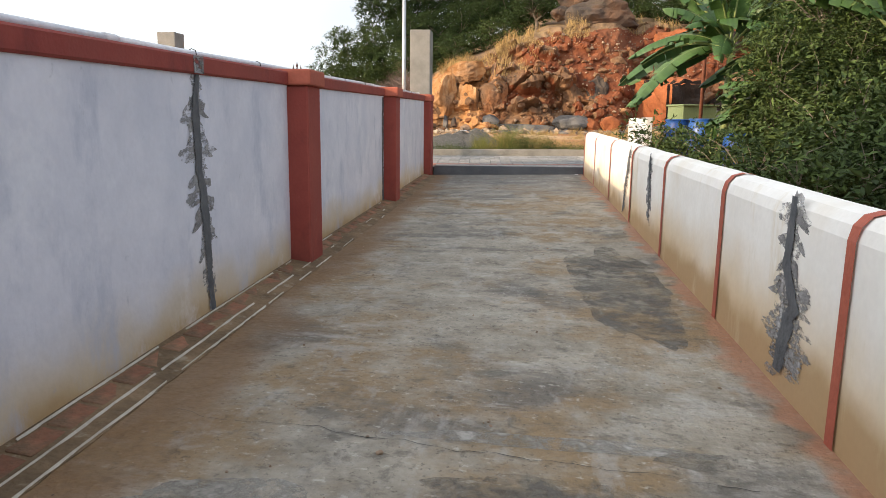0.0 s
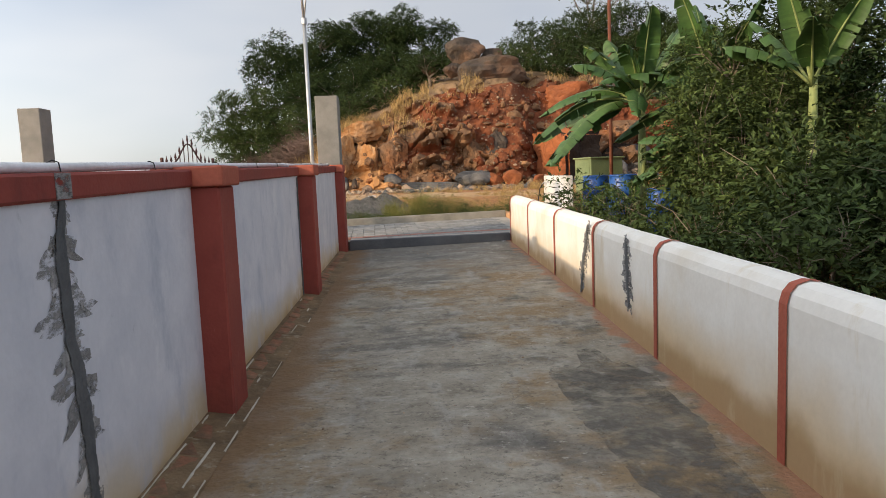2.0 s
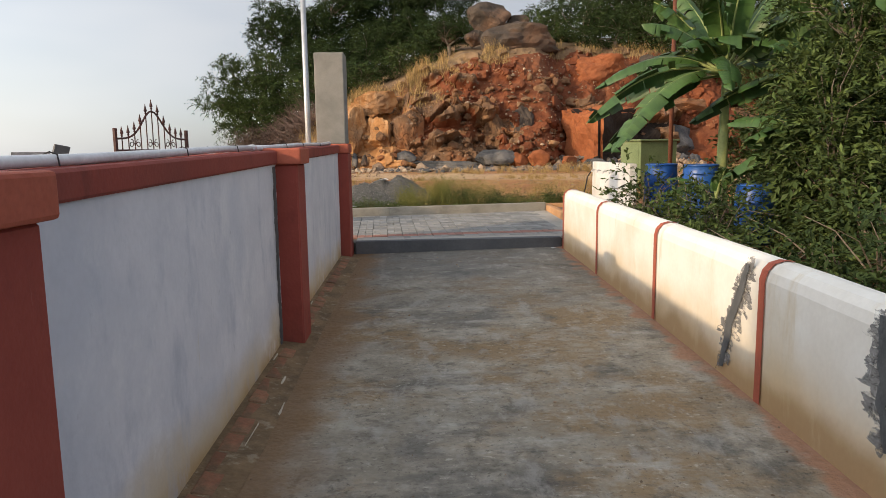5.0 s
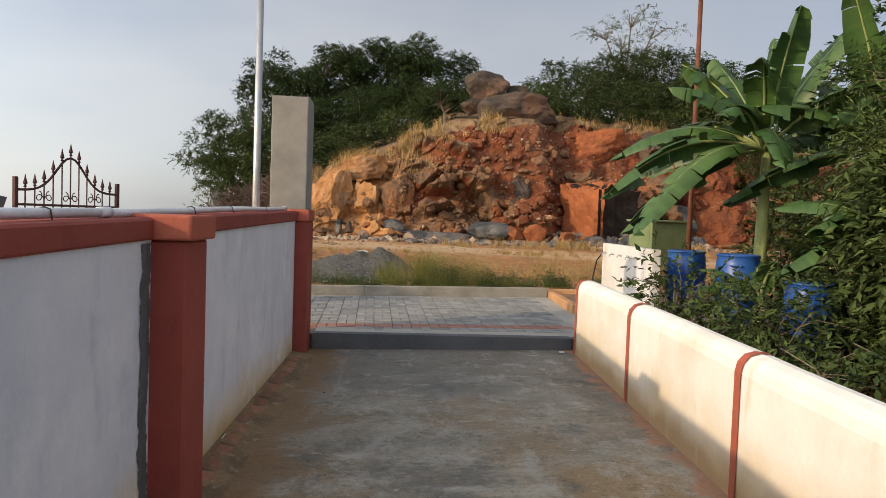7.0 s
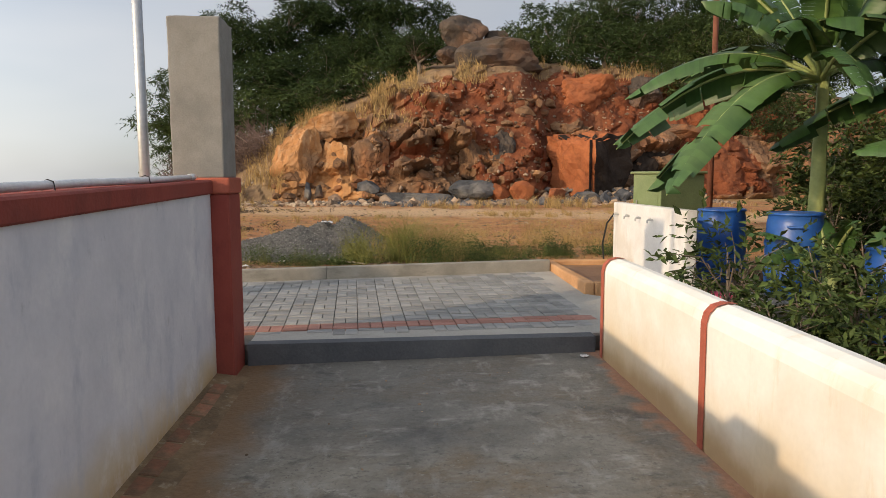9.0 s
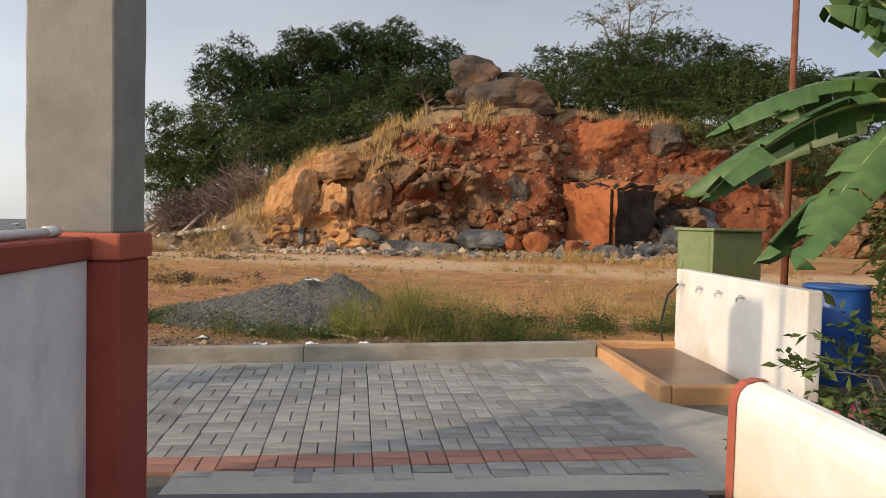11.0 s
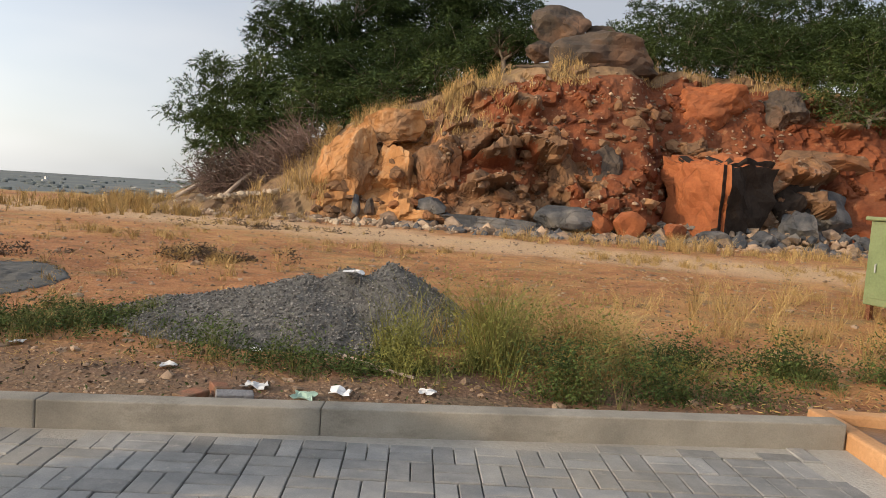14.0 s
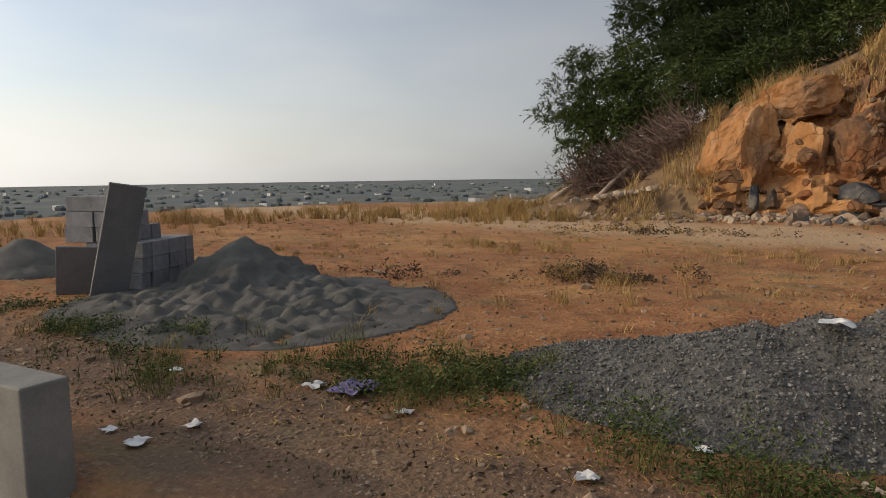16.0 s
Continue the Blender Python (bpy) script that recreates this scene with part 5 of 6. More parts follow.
def drum(at):
    t = thing("plastic_drum", at, "blue plastic water drum with an open top", "drum", "water drums")
    prof = [(0.255, 0.0), (0.275, 0.03), (0.285, 0.20), (0.295, 0.25), (0.285, 0.30), (0.287, 0.52), (0.298, 0.57), (0.287, 0.62), (0.275, 0.80), (0.262, 0.86), (0.268, 0.87), (0.272, 0.90), (0.25, 0.905), (0.245, 0.86), (0.20, 0.80)]
    part("body", lathe(prof, 28), M_drum, t, smooth=True)
    part("rim_band", lathe([(0.274, 0.872), (0.281, 0.878), (0.281, 0.892), (0.274, 0.898)], 28), M_drum, t, smooth=True)
    part("handle", tube([(-0.285, -0.07, 0.76), (-0.315, -0.07, 0.76), (-0.315, 0.07, 0.76), (-0.285, 0.07, 0.76)], 0.012, 6), M_drum, t)
    return t


d0 = drum((5.22, 2.8, 0.27))
copy_thing(d0, pose(5.47, 1.65, 0.28, 0, 0, 60))
copy_thing(d0, pose(5.95, 0.75, 0.0, 0, 0, 100))
tagged(part("plinth", box(4.95, 5.8, 1.3, 3.2, -0.4, 0.27, 0.02), M_cem), "cement plinth under the water drums", "plinth")
bk = thing("steel_bucket", (4.78, 1.95, -0.1), "steel bucket with a pink rim on the mud", "bucket")
part("body", lathe([(0.14, 0.0), (0.15, 0.02), (0.19, 0.34), (0.18, 0.34), (0.14, 0.03)], 24), M_galv, bk, smooth=True)
M_pink = mat("pink_plastic", (0.55, 0.06, 0.12), (0.62, 0.09, 0.16), 5, 0.4, 0.03, 30)
part("rim", lathe([(0.188, 0.335), (0.20, 0.345), (0.20, 0.365), (0.186, 0.37)], 24), M_pink, bk, "pink plastic rim", smooth=True)


def meter_box():
    t = thing("electrical_cabinet", (6.45, 7.9, 0.3), "olive green steel electrical cabinet on legs", "cabinet")
    m = pose(0, 0, 0, 0, 0, 22)
    bm = box(0, 1.15, 0, 0.8, 0.27, 1.31, 0.01)
    bmesh.ops.transform(bm, matrix=m, verts=bm.verts)
    part("body", bm, M_green, t)
    bm = box(-0.05, 1.2, -0.05, 0.85, 1.31, 1.36, 0.012)
    bmesh.ops.transform(bm, matrix=m, verts=bm.verts)
    part("roof", bm, M_green, t, "slightly overhanging flat roof")
    for x, y in ((0.06, 0.06), (1.09, 0.06), (0.06, 0.74), (1.09, 0.74)):
        bm = box(x - 0.03, x + 0.03, y - 0.03, y + 0.03, -0.1, 0.27)
        bmesh.ops.transform(bm, matrix=m, verts=bm.verts)
        part("leg", bm, M_rust, t)
    bm = lathe([(0.085, 0), (0.085, 0.003), (0.05, 0.004)], 20)
    bmesh.ops.transform(bm, matrix=m @ pose(-0.001, 0.42, 0.86, 0, -90, 0), verts=bm.verts)
    part("badge", bm, M_white, t, "faded round white badge")
    bm = box(-0.008, 0.0, 0.08, 0.72, 0.36, 1.24, 0.003)
    bmesh.ops.transform(bm, matrix=m, verts=bm.verts)
    door = part("door", bm, M_green, t)
    bm = tube([(-0.012, 0.66, 0.78), (-0.03, 0.66, 0.78), (-0.03, 0.66, 0.68)], 0.01, 6)
    bmesh.ops.transform(bm, matrix=m, verts=bm.verts)
    part("handle", bm, M_galv, door)


meter_box()


# ---- poles, pipe, gate ----
def lamp_pole():
    t = thing("street_lamp", (-0.48, -0.49, 0.0), "thin galvanised lamp pole standing behind the wall", "lamp pole")
    part("pole", tube([(0, 0, 0), (0, 0, 3.95)], [0.038, 0.032], 12), M_galv, t, smooth=True)
    part("stem", tube([(0, 0, 3.9), (-0.03, 0, 4.6), (-0.07, 0, 5.1)], [0.022, 0.018, 0.014], 8), M_galv, t, smooth=True)
    arm = part("arm", tube([(0, 0, 3.95), (0.05, 0, 4.3), (0.09, 0, 4.55)], [0.016, 0.014, 0.012], 8), M_galv, t, smooth=True)
    part("lamp_head", box(0.05, 0.14, -0.05, 0.05, 4.53, 4.62, 0.02, 2), M_white, arm)
    part("collar", lathe([(0.045, 3.88), (0.045, 3.98)], 12), M_galv, t)


lamp_pole()


def solar_lamp():
    t = thing("street_lamp", (6.41, 5.7, 0.2), "rusty steel pole carrying a broad dark street light", "lamp pole")
    part("pole", tube([(0, 0, -0.3), (0, 0, 6.1)], [0.05, 0.04], 12), M_rust, t, "rust-brown steel pole", smooth=True)
    bm = lathe([(0.0, 6.46), (0.18, 6.44), (0.30, 6.37), (0.66, 6.18), (0.68, 6.14), (0.665, 6.10), (0.60, 6.09), (0.0, 6.12)], 8)
    bmesh.ops.scale(bm, vec=(1.0, 0.7, 1.0), verts=bm.verts)
    part("lamp_shade", bm, M_slab, t, "grey metal lamp shade with sloping sides")
    bm = lathe([(0.0, 6.085), (0.62, 6.075), (0.685, 6.085), (0.69, 6.135), (0.675, 6.15)], 8)
    bmesh.ops.scale(bm, vec=(1.0, 0.7, 1.0), verts=bm.verts)
    part("shade_rim", bm, M_black, t, "dark underside and rim of the shade")


solar_lamp()

pipe = thing("water_pipe", (-0.27, 0, 0), "white plastic pipe tied along the wall top", "pipe")
for a, b2 in ((-22, -16), (-16, -10.4), (-10.4, -4.4), (-4.4, -0.12)):
    part("pipe_length", tube([(0, y, 1.574 + FY * y + 0.004 * math.sin(y * 2.1)) for y in np.linspace(a + 0.01, b2 - 0.01, 8)], 0.021, 10), M_pvc, pipe, smooth=True)
    part("coupler", tube([(0, b2 - 0.05, 1.575 + FY * b2), (0, b2 + 0.05, 1.575 + FY * b2)], 0.025, 10), M_pvc, pipe, smooth=True)
for y in (-13.2, -11.3, -9.55, -8.5, -7.2, -5.9, -4.9, -3.2, -2.3, -1.1):
    part("wire_tie", tube([(-0.026, y, 1.552 + FY * y), (-0.022, y, 1.592 + FY * y), (0.0, y, 1.601 + FY * y), (0.022, y + 0.004, 1.592 + FY * y), (0.03, y, 1.553 + FY * y)], 0.003, 5), M_black, pipe, "black wire tie")


def gate():
    t = thing("iron_gate", (-3.21, 0.21, 0.4), "dark wrought-iron gate leaf with an arched spear-tipped top", "gate")
    L, turn = 1.46, math.degrees(math.atan2(1.37, 0.51))
    t.rotation_euler = (0, 0, radians(turn))

    def arch(u):
        return 1.28 + 0.40 * math.exp(-((u - 0.5) / 0.19) ** 2)

    for u in (0.0, 1.0):
        part("stile", box(u * L - 0.022, u * L + 0.022, -0.022, 0.022, -0.3, 1.42, 0.004), M_iron, t)
    for z in (0.0, 0.6, 1.12):
        part("rail", tube([(0, 0, z), (L, 0, z)], 0.014, 6), M_iron, t)
    part("arched_rail", tube([(u * L, 0, arch(u)) for u in np.linspace(0, 1, 25)], 0.014, 6), M_iron, t)
    for k in range(1, 12):
        u = k / 12
        z = arch(u)
        bar = part("bar", tube([(u * L, 0, 0.1), (u * L, 0, z + 0.03)], 0.009, 6), M_iron, t)
        bm = lathe([(0.004, 0), (0.02, 0.015), (0.008, 0.03), (0.024, 0.05), (0.014, 0.09), (0.002, 0.15)], 8)
        bmesh.ops.translate(bm, vec=(u * L, 0, z + 0.02), verts=bm.verts)
        part("spear_tip", bm, M_iron, bar)
    for c in (0.25, 0.5, 0.75):
        for s in (-1, 1):
            pts = []
            for k in range(26):
                a = k / 25 * 4.4 * math.pi / 1.6
                r = 0.065 * (1 - k / 34)
                pts.append((c * L + s * (0.055 - r * math.cos(a) * 0.9), 0.0, 1.16 + r * math.sin(a) + 0.10 * k / 25))
            part("scroll", tube(pts, 0.006, 5), M_iron, t)


gate()

# ---- brick edging along the wall's foot ----
def foot(x, y):
    """Height of the sloping cement fillet that carries the bricks."""
    return plane_z(x, y) + 0.048 * min(max((0.085 - x) / 0.255, 0), 1)


edging = thing("edging", (0, 0, 0), "old brick edging with pale mortar at the wall's foot", "edging", "", "structure")
rnd = random.Random(4)
bed = bmesh.new()
rows = []
for k in range(270):
    y = Y_BACK + k * (0.0 - Y_BACK) / 269
    e = 0.02 * noise.noise(Vector((y * 2.1, 4, 0))) + 0.012 * noise.noise(Vector((y * 9, 4, 1)))
    rows.append([bed.verts.new((x, y, foot(x, y) + dz)) for x, dz in ((-0.175, 0.0), (-0.05, 0.002), (0.02, 0.001), (0.085 + e, 0.0015), (0.086 + e, -0.05))])
for a, b2 in zip(rows, rows[1:]):
    for k in range(4):
        bed.faces.new((a[k], a[k + 1], b2[k + 1], b2[k]))
patches(M_fillet, (0.12, 0.085, 0.05), (1, 1, 1), 3.0, 0.42, 0.62, 0.8)
patches(M_fillet, (0.34, 0.29, 0.21), (1, 1, 1), 9.0, 0.55, 0.66, 0.7)
part("fillet", bed, M_fillet, edging, "sloping cement fillet stained with red soil")
base_brick = box(-0.052, 0.052, -0.105, 0.105, -0.02, 0.012, 0.006)
bme = bpy.data.meshes.new("brick")
patches(M_brick, (0.15, 0.105, 0.065), (1, 1, 1), 5.0, 0.32, 0.54, 0.9)
base_brick.to_mesh(bme)
base_brick.free()
bme.materials.append(M_brick)
y = -13.4
while y < -0.3:
    if not (-8.3 < y < -7.65 or -4.25 < y < -3.65):
        o = new("brick", bme)
        o.parent = edging
        o.matrix_local = pose(-0.082 + rnd.uniform(-0.006, 0.006), y, foot(-0.082, y) - 0.005 + rnd.uniform(-0.006, 0.002), rnd.uniform(-2, 2), 11 + rnd.uniform(-3, 3), rnd.uniform(-2, 2))
    y += 0.225
def mortar(x, w, seed):
    bm = bmesh.new()
    rows = []
    rr = random.Random(seed)
    yy = -13.5
    while yy < -0.3:
        wx = x + 0.010 * noise.noise(Vector((yy * 1.7, seed, 0)))
        ww = w * max(0.05, rr.uniform(0.4, 1.4) * (0.35 if noise.noise(Vector((yy * 0.8, seed, 3))) < -0.15 else 1))
        rows.append([bm.verts.new((wx - ww, yy, foot(x, yy) + 0.0005)), bm.verts.new((wx, yy, foot(x, yy) + 0.009)), bm.verts.new((wx + ww, yy, foot(x, yy) + 0.0005))])
        yy += 0.05
    for a, b3 in zip(rows, rows[1:]):
        if noise.noise(Vector((a[1].co.y * 2.3, seed, 9))) + 0.11 * (a[1].co.y + 8.2) > 0.05:
            continue
        bm.faces.new((a[0], a[1], b3[1], b3[0]))
        bm.faces.new((a[1], a[2], b3[2], b3[1]))
    part("mortar_line", bm, M_mortar, edging)
mortar(-0.008, 0.008, 1)
mortar(-0.15, 0.007, 2)
mortar(0.072, 0.007, 3)


# ---- piles and builders' materials ----
def heap(name, cx, cy, rx, ry, peaks, material, label, category, seed, rough=0.03, cell=0.045, scale=9.0):
    """A heap over the ground: cones blended, with a ragged rim."""
    nx, ny = int(2 * rx / cell), int(2 * ry / cell)
    X, Y = np.meshgrid(np.linspace(cx - rx, cx + rx, nx), np.linspace(cy - ry, cy + ry, ny))
    H = np.zeros(X.shape)
    wob = 0.5 * (fbm(X * 1.3, Y * 1.3, seed) - 0.5)
    for px, py, h, r, flat in peaks:
        d = np.hypot(X - px, (Y - py) * flat) + wob * r * 0.8
        H = np.maximum(H, h * np.clip(1 - d / r, 0, 1) ** 1.05)
    rim = 1 - smooth(0.75, 1.0, np.hypot((X - cx) / rx, (Y - cy) / ry))
    H = H * rim
    H = H + rough * (fbm(X * scale, Y * scale, seed + 3) - 0.5 + 0.5 * np.abs(vnoise(X * scale * 1.3, Y * scale * 1.3, seed + 9) - 0.5)) * smooth(0.0, 0.06, H) * np.clip(1.3 - H * 2, 0.25, 1)
    Z = ground_z(X, Y) + H + np.where(H > 0.004, 0.005, -0.06)
    v = np.stack([X.ravel(), Y.ravel(), Z.ravel()], 1)
    idx = np.arange(nx * ny).reshape(ny, nx)
    f = np.stack([idx[:-1, :-1], idx[:-1, 1:], idx[1:, 1:], idx[1:, :-1]], -1).reshape(-1, 4)
    keep = (H > 0.004).ravel()
    f = f[keep[f].any(1)]
    ob = link_mesh(name, v.tolist(), f.tolist(), material, smooth=True)
    tagged(ob, label, category)
    return v[keep], H.ravel()[keep]


gv, gh = heap("gravel_mound", -0.2, 6.5, 2.5, 1.6, [(0.44, 6.62, 0.58, 0.95, 1.0), (-0.35, 6.45, 0.41, 1.35, 1.15), (-0.95, 6.35, 0.22, 1.1, 1.1), (0.05, 6.55, 0.50, 1.0, 1.1)], M_grav, "heap of grey crushed stone chippings", "gravel", 12, 0.06)
pick = RNG.integers(0, len(gv), 13000)
scatter_stones("gravel", gv[pick] + RNG.normal(0, 0.010, (13000, 3)), RNG.uniform(0.006, 0.017, 13000), M_chip, "loose grey stone chippings over the heap", "gravel", 6)
sv, sh = heap("sand_mound", -5.7, 7.3, 2.7, 2.2, [(-6.7, 8.1, 0.62, 0.95, 1.0), (-6.3, 8.0, 0.22, 0.7, 1.0), (-5.6, 7.0, 0.11, 2.6, 1.3), (-4.8, 7.2, 0.08, 1.4, 1.2)], M_sand, "trampled spread and heap of grey sand", "sand", 15, 0.26, 0.035, 5.5)
heap("sand_mound", -10.9, 7.5, 1.4, 1.3, [(-10.9, 7.5, 0.5, 1.1, 1.0)], M_sand, "small heap of grey sand", "sand", 18, 0.05)


def block_stack():
    t = thing("block_stack", (-7.38, 7.05, float(ground_z(-7.6, 7.5)) + 0.01), "stack of grey concrete building blocks on the soil", "blocks")
    ang = math.degrees(math.atan2(0.98, -0.34))
    t.rotation_euler = (0, 0, radians(ang))
    bm = box(-0.196, 0.196, -0.096, 0.096, 0, 0.192, 0.006)
    me = bpy.data.meshes.new("block")
    bm.to_mesh(me)
    bm.free()
    me.materials.append(M_cblock)
    rr = random.Random(8)
    for row in range(6):
        for i in range(6):
            for j in range(2):
                if row >= 3 and i >= 4 or row == 4 and i >= 3 or row == 5 and i >= 1 + j:
                    continue
                o = new("block", me)
                o.parent = t
                set_back = 0.25 if row >= 3 else 0.0
                o.matrix_local = pose(0.10 + i * 0.2 + rr.uniform(-0.008, 0.008), 0.2 + set_back + j * 0.4 + rr.uniform(-0.02, 0.02), row * 0.194, 0, 0, 90 + rr.uniform(-2, 2))
    bm = box(-0.21, 0.21, -0.025, 0.025, 0, 1.42, 0.006)
    slab = part("stone_slab", bm, M_slab)
    slab.matrix_world = pose(-7.62, 6.72, float(ground_z(-7.5, 6.8)) - 0.01, 14, 9, 70)
    tagged(slab, "long grey concrete slab leaning on the block stack", "slab")
    bm = box(-0.3, 0.3, -0.025, 0.025, 0, 0.62, 0.006)
    s2 = part("stone_slab", bm, M_slab)
    s2.matrix_world = pose(-8.12, 6.72, float(ground_z(-8, 6.7)) - 0.01, 12, 4, 55)
    tagged(s2, "short grey concrete slab leaning on the block stack", "slab")


block_stack()


# litter and bricks behind the kerb
def litter(x, y, s, seed, label, material):
    bm = bmesh.new()
    bmesh.ops.create_grid(bm, x_segments=5, y_segments=5, size=s)
    for v in bm.verts:
        q = Vector((v.co.x / s * 1.3, v.co.y / s * 1.3, seed))
        v.co.z += 0.5 * s * noise.noise(q) + s * 0.3
        v.co.x += 0.5 * s * noise.noise(q + Vector((5, 0, 0)))
        v.co.y += 0.5 * s * noise.noise(q + Vector((0, 5, 0)))
    bmesh.ops.solidify(bm, geom=bm.faces[:], thickness=0.003)
    ob = part("litter", bm, material)
    ob.location = (x, y, float(ground_z(x, y)) + 0.01)
    tagged(ob, label, "litter", "litter on the field")
    return ob


for k, (x, y, s) in enumerate([(-0.47, 5.22, 0.045), (-3.2, 4.23, 0.05), (-3.28, 3.9, 0.06), (-3.6, 3.95, 0.04), (-0.2, 4.3, 0.07), (0.35, 4.25, 0.07), (-5.3, 7.1, 0.05), (-4.4, 7.3, 0.05), (-2.2, 5.0, 0.05), (-3.0, 5.1, 0.06), (0.9, 4.4, 0.05), (-0.9, 4.6, 0.05), (-4.3, 5.0, 0.04)]):
    litter(x, y, s, k * 1.7, "crumpled white paper litter on the soil", M_paper)
M_purple = mat("purple_plastic", (0.10, 0.08, 0.22), (0.2, 0.17, 0.32), 6, 0.5, 0.1, 30)
litter(-2.7, 5.15, 0.12, 40, "crumpled purple plastic bag on the soil", M_purple)
M_celadon = mat("green_plastic", (0.30, 0.45, 0.36), (0.45, 0.58, 0.48), 6, 0.5, 0.1, 30)
litter(0.15, 4.15, 0.07, 42, "torn pale green plastic litter", M_celadon)
sheet_top = litter(0.12, 6.35, 0.085, 44, "pale plastic sheet scrap on the gravel heap", M_paper)
sheet_top.location.z = 0.80
for k, (x, y, a) in enumerate([(-0.25, 4.02, 20), (-0.5, 3.98, 70), (-0.38, 4.15, 120)]):
    ob = part("loose_brick", box(-0.11, 0.11, -0.05, 0.05, 0, 0.07, 0.006), M_brick if k else M_cblock)
    ob.matrix_world = pose(x, y, float(ground_z(x, y)) - 0.005, 4, 3, a)
    tagged(ob, "broken brick lying on the soil", "brick", "loose bricks")
stick = part("stick", tube([(0.25, 5.05, 0.34), (0.5, 4.85, 0.33), (0.8, 4.7, 0.31)], [0.02, 0.018, 0.012], 6), M_dead)
tagged(stick, "dry wooden stick lying in the weeds", "stick")


# ---- garden beside the drive ----
def banana(at, height, leaves, seed, label):
    """leaves: (heading, length, lift, droop, width)."""
    t = thing("banana_plant", at, label, "banana plant", "banana plants")
    rr = random.Random(seed)
    part("stem", tube([(0, 0, -0.2), (0.02, 0, height * 0.5), (0.04, 0.02, height)], [0.11, 0.09, 0.06], 12), M_rib, t, "pale green fibrous stem", smooth=True)
    for head, length, lift, droop, width in leaves:
        c, s = math.cos(radians(head)), math.sin(radians(head))
        n = 40
        mid = []
        for i in range(n + 1):
            u = i / n
            out = length * (u * math.cos(radians(lift)) + 0.10 * u * u)
            z = height - 0.1 + length * (u * math.sin(radians(lift)) - droop * u**2.2)
            mid.append(Vector((c * out, s * out, z)))
        bm = bmesh.new()
        tube([mid[i] - Vector((0, 0, 0.012)) for i in range(0, n + 1, 4)], [0.03 * (1 - 0.8 * i / n) for i in range(0, n + 1, 4)], 6, bm)
        rib = part("leaf_stalk", bm, M_rib, t, "pale midrib", smooth=True)
        vs, fs = [], []
        level = Vector((-s, c, 0))
        roll = radians(rr.uniform(-38, 38))

        def wd(u):
            q = (u - 0.18) / 0.82
            return width * (max(q, 0) ** 0.3) * (max(1 - q, 0) ** 0.45) * 0.98

        for sg in (-1, 1):
            left, hang, back = 0, 0.2, 0.0
            for i in range(8, n):
                if left == 0:
                    left, hang, back = rr.randint(1, 6), rr.uniform(0.0, 0.9) * (0.4 + i / n), rr.uniform(-0.12, 0.10)
                left -= 1
                k0 = len(vs)
                for e, (u, m) in enumerate(((i / n, mid[i]), ((i + 1) / n, mid[i + 1]))):
                    d = (mid[min(i + 1, n)] - mid[i]).normalized()
                    up = level.cross(d).normalized()
                    up = -up if up.z < 0 else up
                    side = level * math.cos(roll) + up * math.sin(roll)
                    fall = up * math.cos(roll) - level * math.sin(roll)
                    w = wd(u)
                    for f, hgt in ((0.0, 0.0), (0.5, 0.10 - 0.2 * hang), (1.0, -0.04 - hang)):
                        shrink = 1 - 0.25 * hang * f
                        vs.append(m + side * sg * w * f * shrink + fall * w * hgt + d * (0.16 * w * f + back * w * f))
                fs += [(k0, k0 + 1, k0 + 4, k0 + 3), (k0 + 1, k0 + 2, k0 + 5, k0 + 4)]
        link_mesh("leaf_blade", [tuple(v) for v in vs], fs, M_banana, rib, smooth=True)
    return t


G = -0.3
banana((6.05, 2.25, G), 3.05, [(140, 2.3, 16, 0.56, 0.40), (158, 2.3, 34, 0.62, 0.42), (205, 2.2, 12, 0.78, 0.44), (95, 2.0, 56, 0.30, 0.44), (250, 1.9, 24, 0.62, 0.44), (300, 1.9, 45, 0.34, 0.44), (20, 1.8, 30, 0.45, 0.42), (60, 2.1, 72, 0.10, 0.46), (150, 2.1, 62, 0.26, 0.46), (270, 2.1, 75, 0.10, 0.46), (330, 2.1, 68, 0.15, 0.46), (182, 2.1, 54, 0.42, 0.44), (225, 2.0, 44, 0.55, 0.44), (192, 2.0, -4, 0.55, 0.42), (120, 2.0, 68, 0.2, 0.44), (172, 2.2, 22, 0.72, 0.42), (240, 2.1, 58, 0.36, 0.44), (130, 2.0, 42, 0.6, 0.40)], 1, "tall banana plant with broad torn leaves")
banana((7.2, 1.3, G), 3.0, [(110, 1.8, 55, 0.2, 0.42), (170, 1.9, 40, 0.35, 0.42), (220, 1.9, 30, 0.4, 0.42), (280, 1.8, 60, 0.15, 0.42), (340, 1.7, 40, 0.3, 0.4), (60, 1.7, 70, 0.1, 0.4), (200, 2.2, 74, 0.06, 0.46), (100, 2.1, 78, 0.05, 0.45), (320, 2.1, 70, 0.06, 0.45), (150, 1.8, 5, 0.5, 0.4), (250, 1.7, 0, 0.5, 0.4)], 2, "tall banana plant among shrubs")
banana((6.5, 0.0, G), 1.9, [(140, 1.5, 40, 0.45, 0.34), (200, 1.5, 30, 0.5, 0.34), (260, 1.4, 50, 0.3, 0.34), (320, 1.4, 40, 0.4, 0.34), (80, 1.4, 60, 0.2, 0.34), (180, 1.3, 10, 0.55, 0.34), (230, 1.4, 70, 0.1, 0.3)], 3, "young banana plant with drooping leaves")
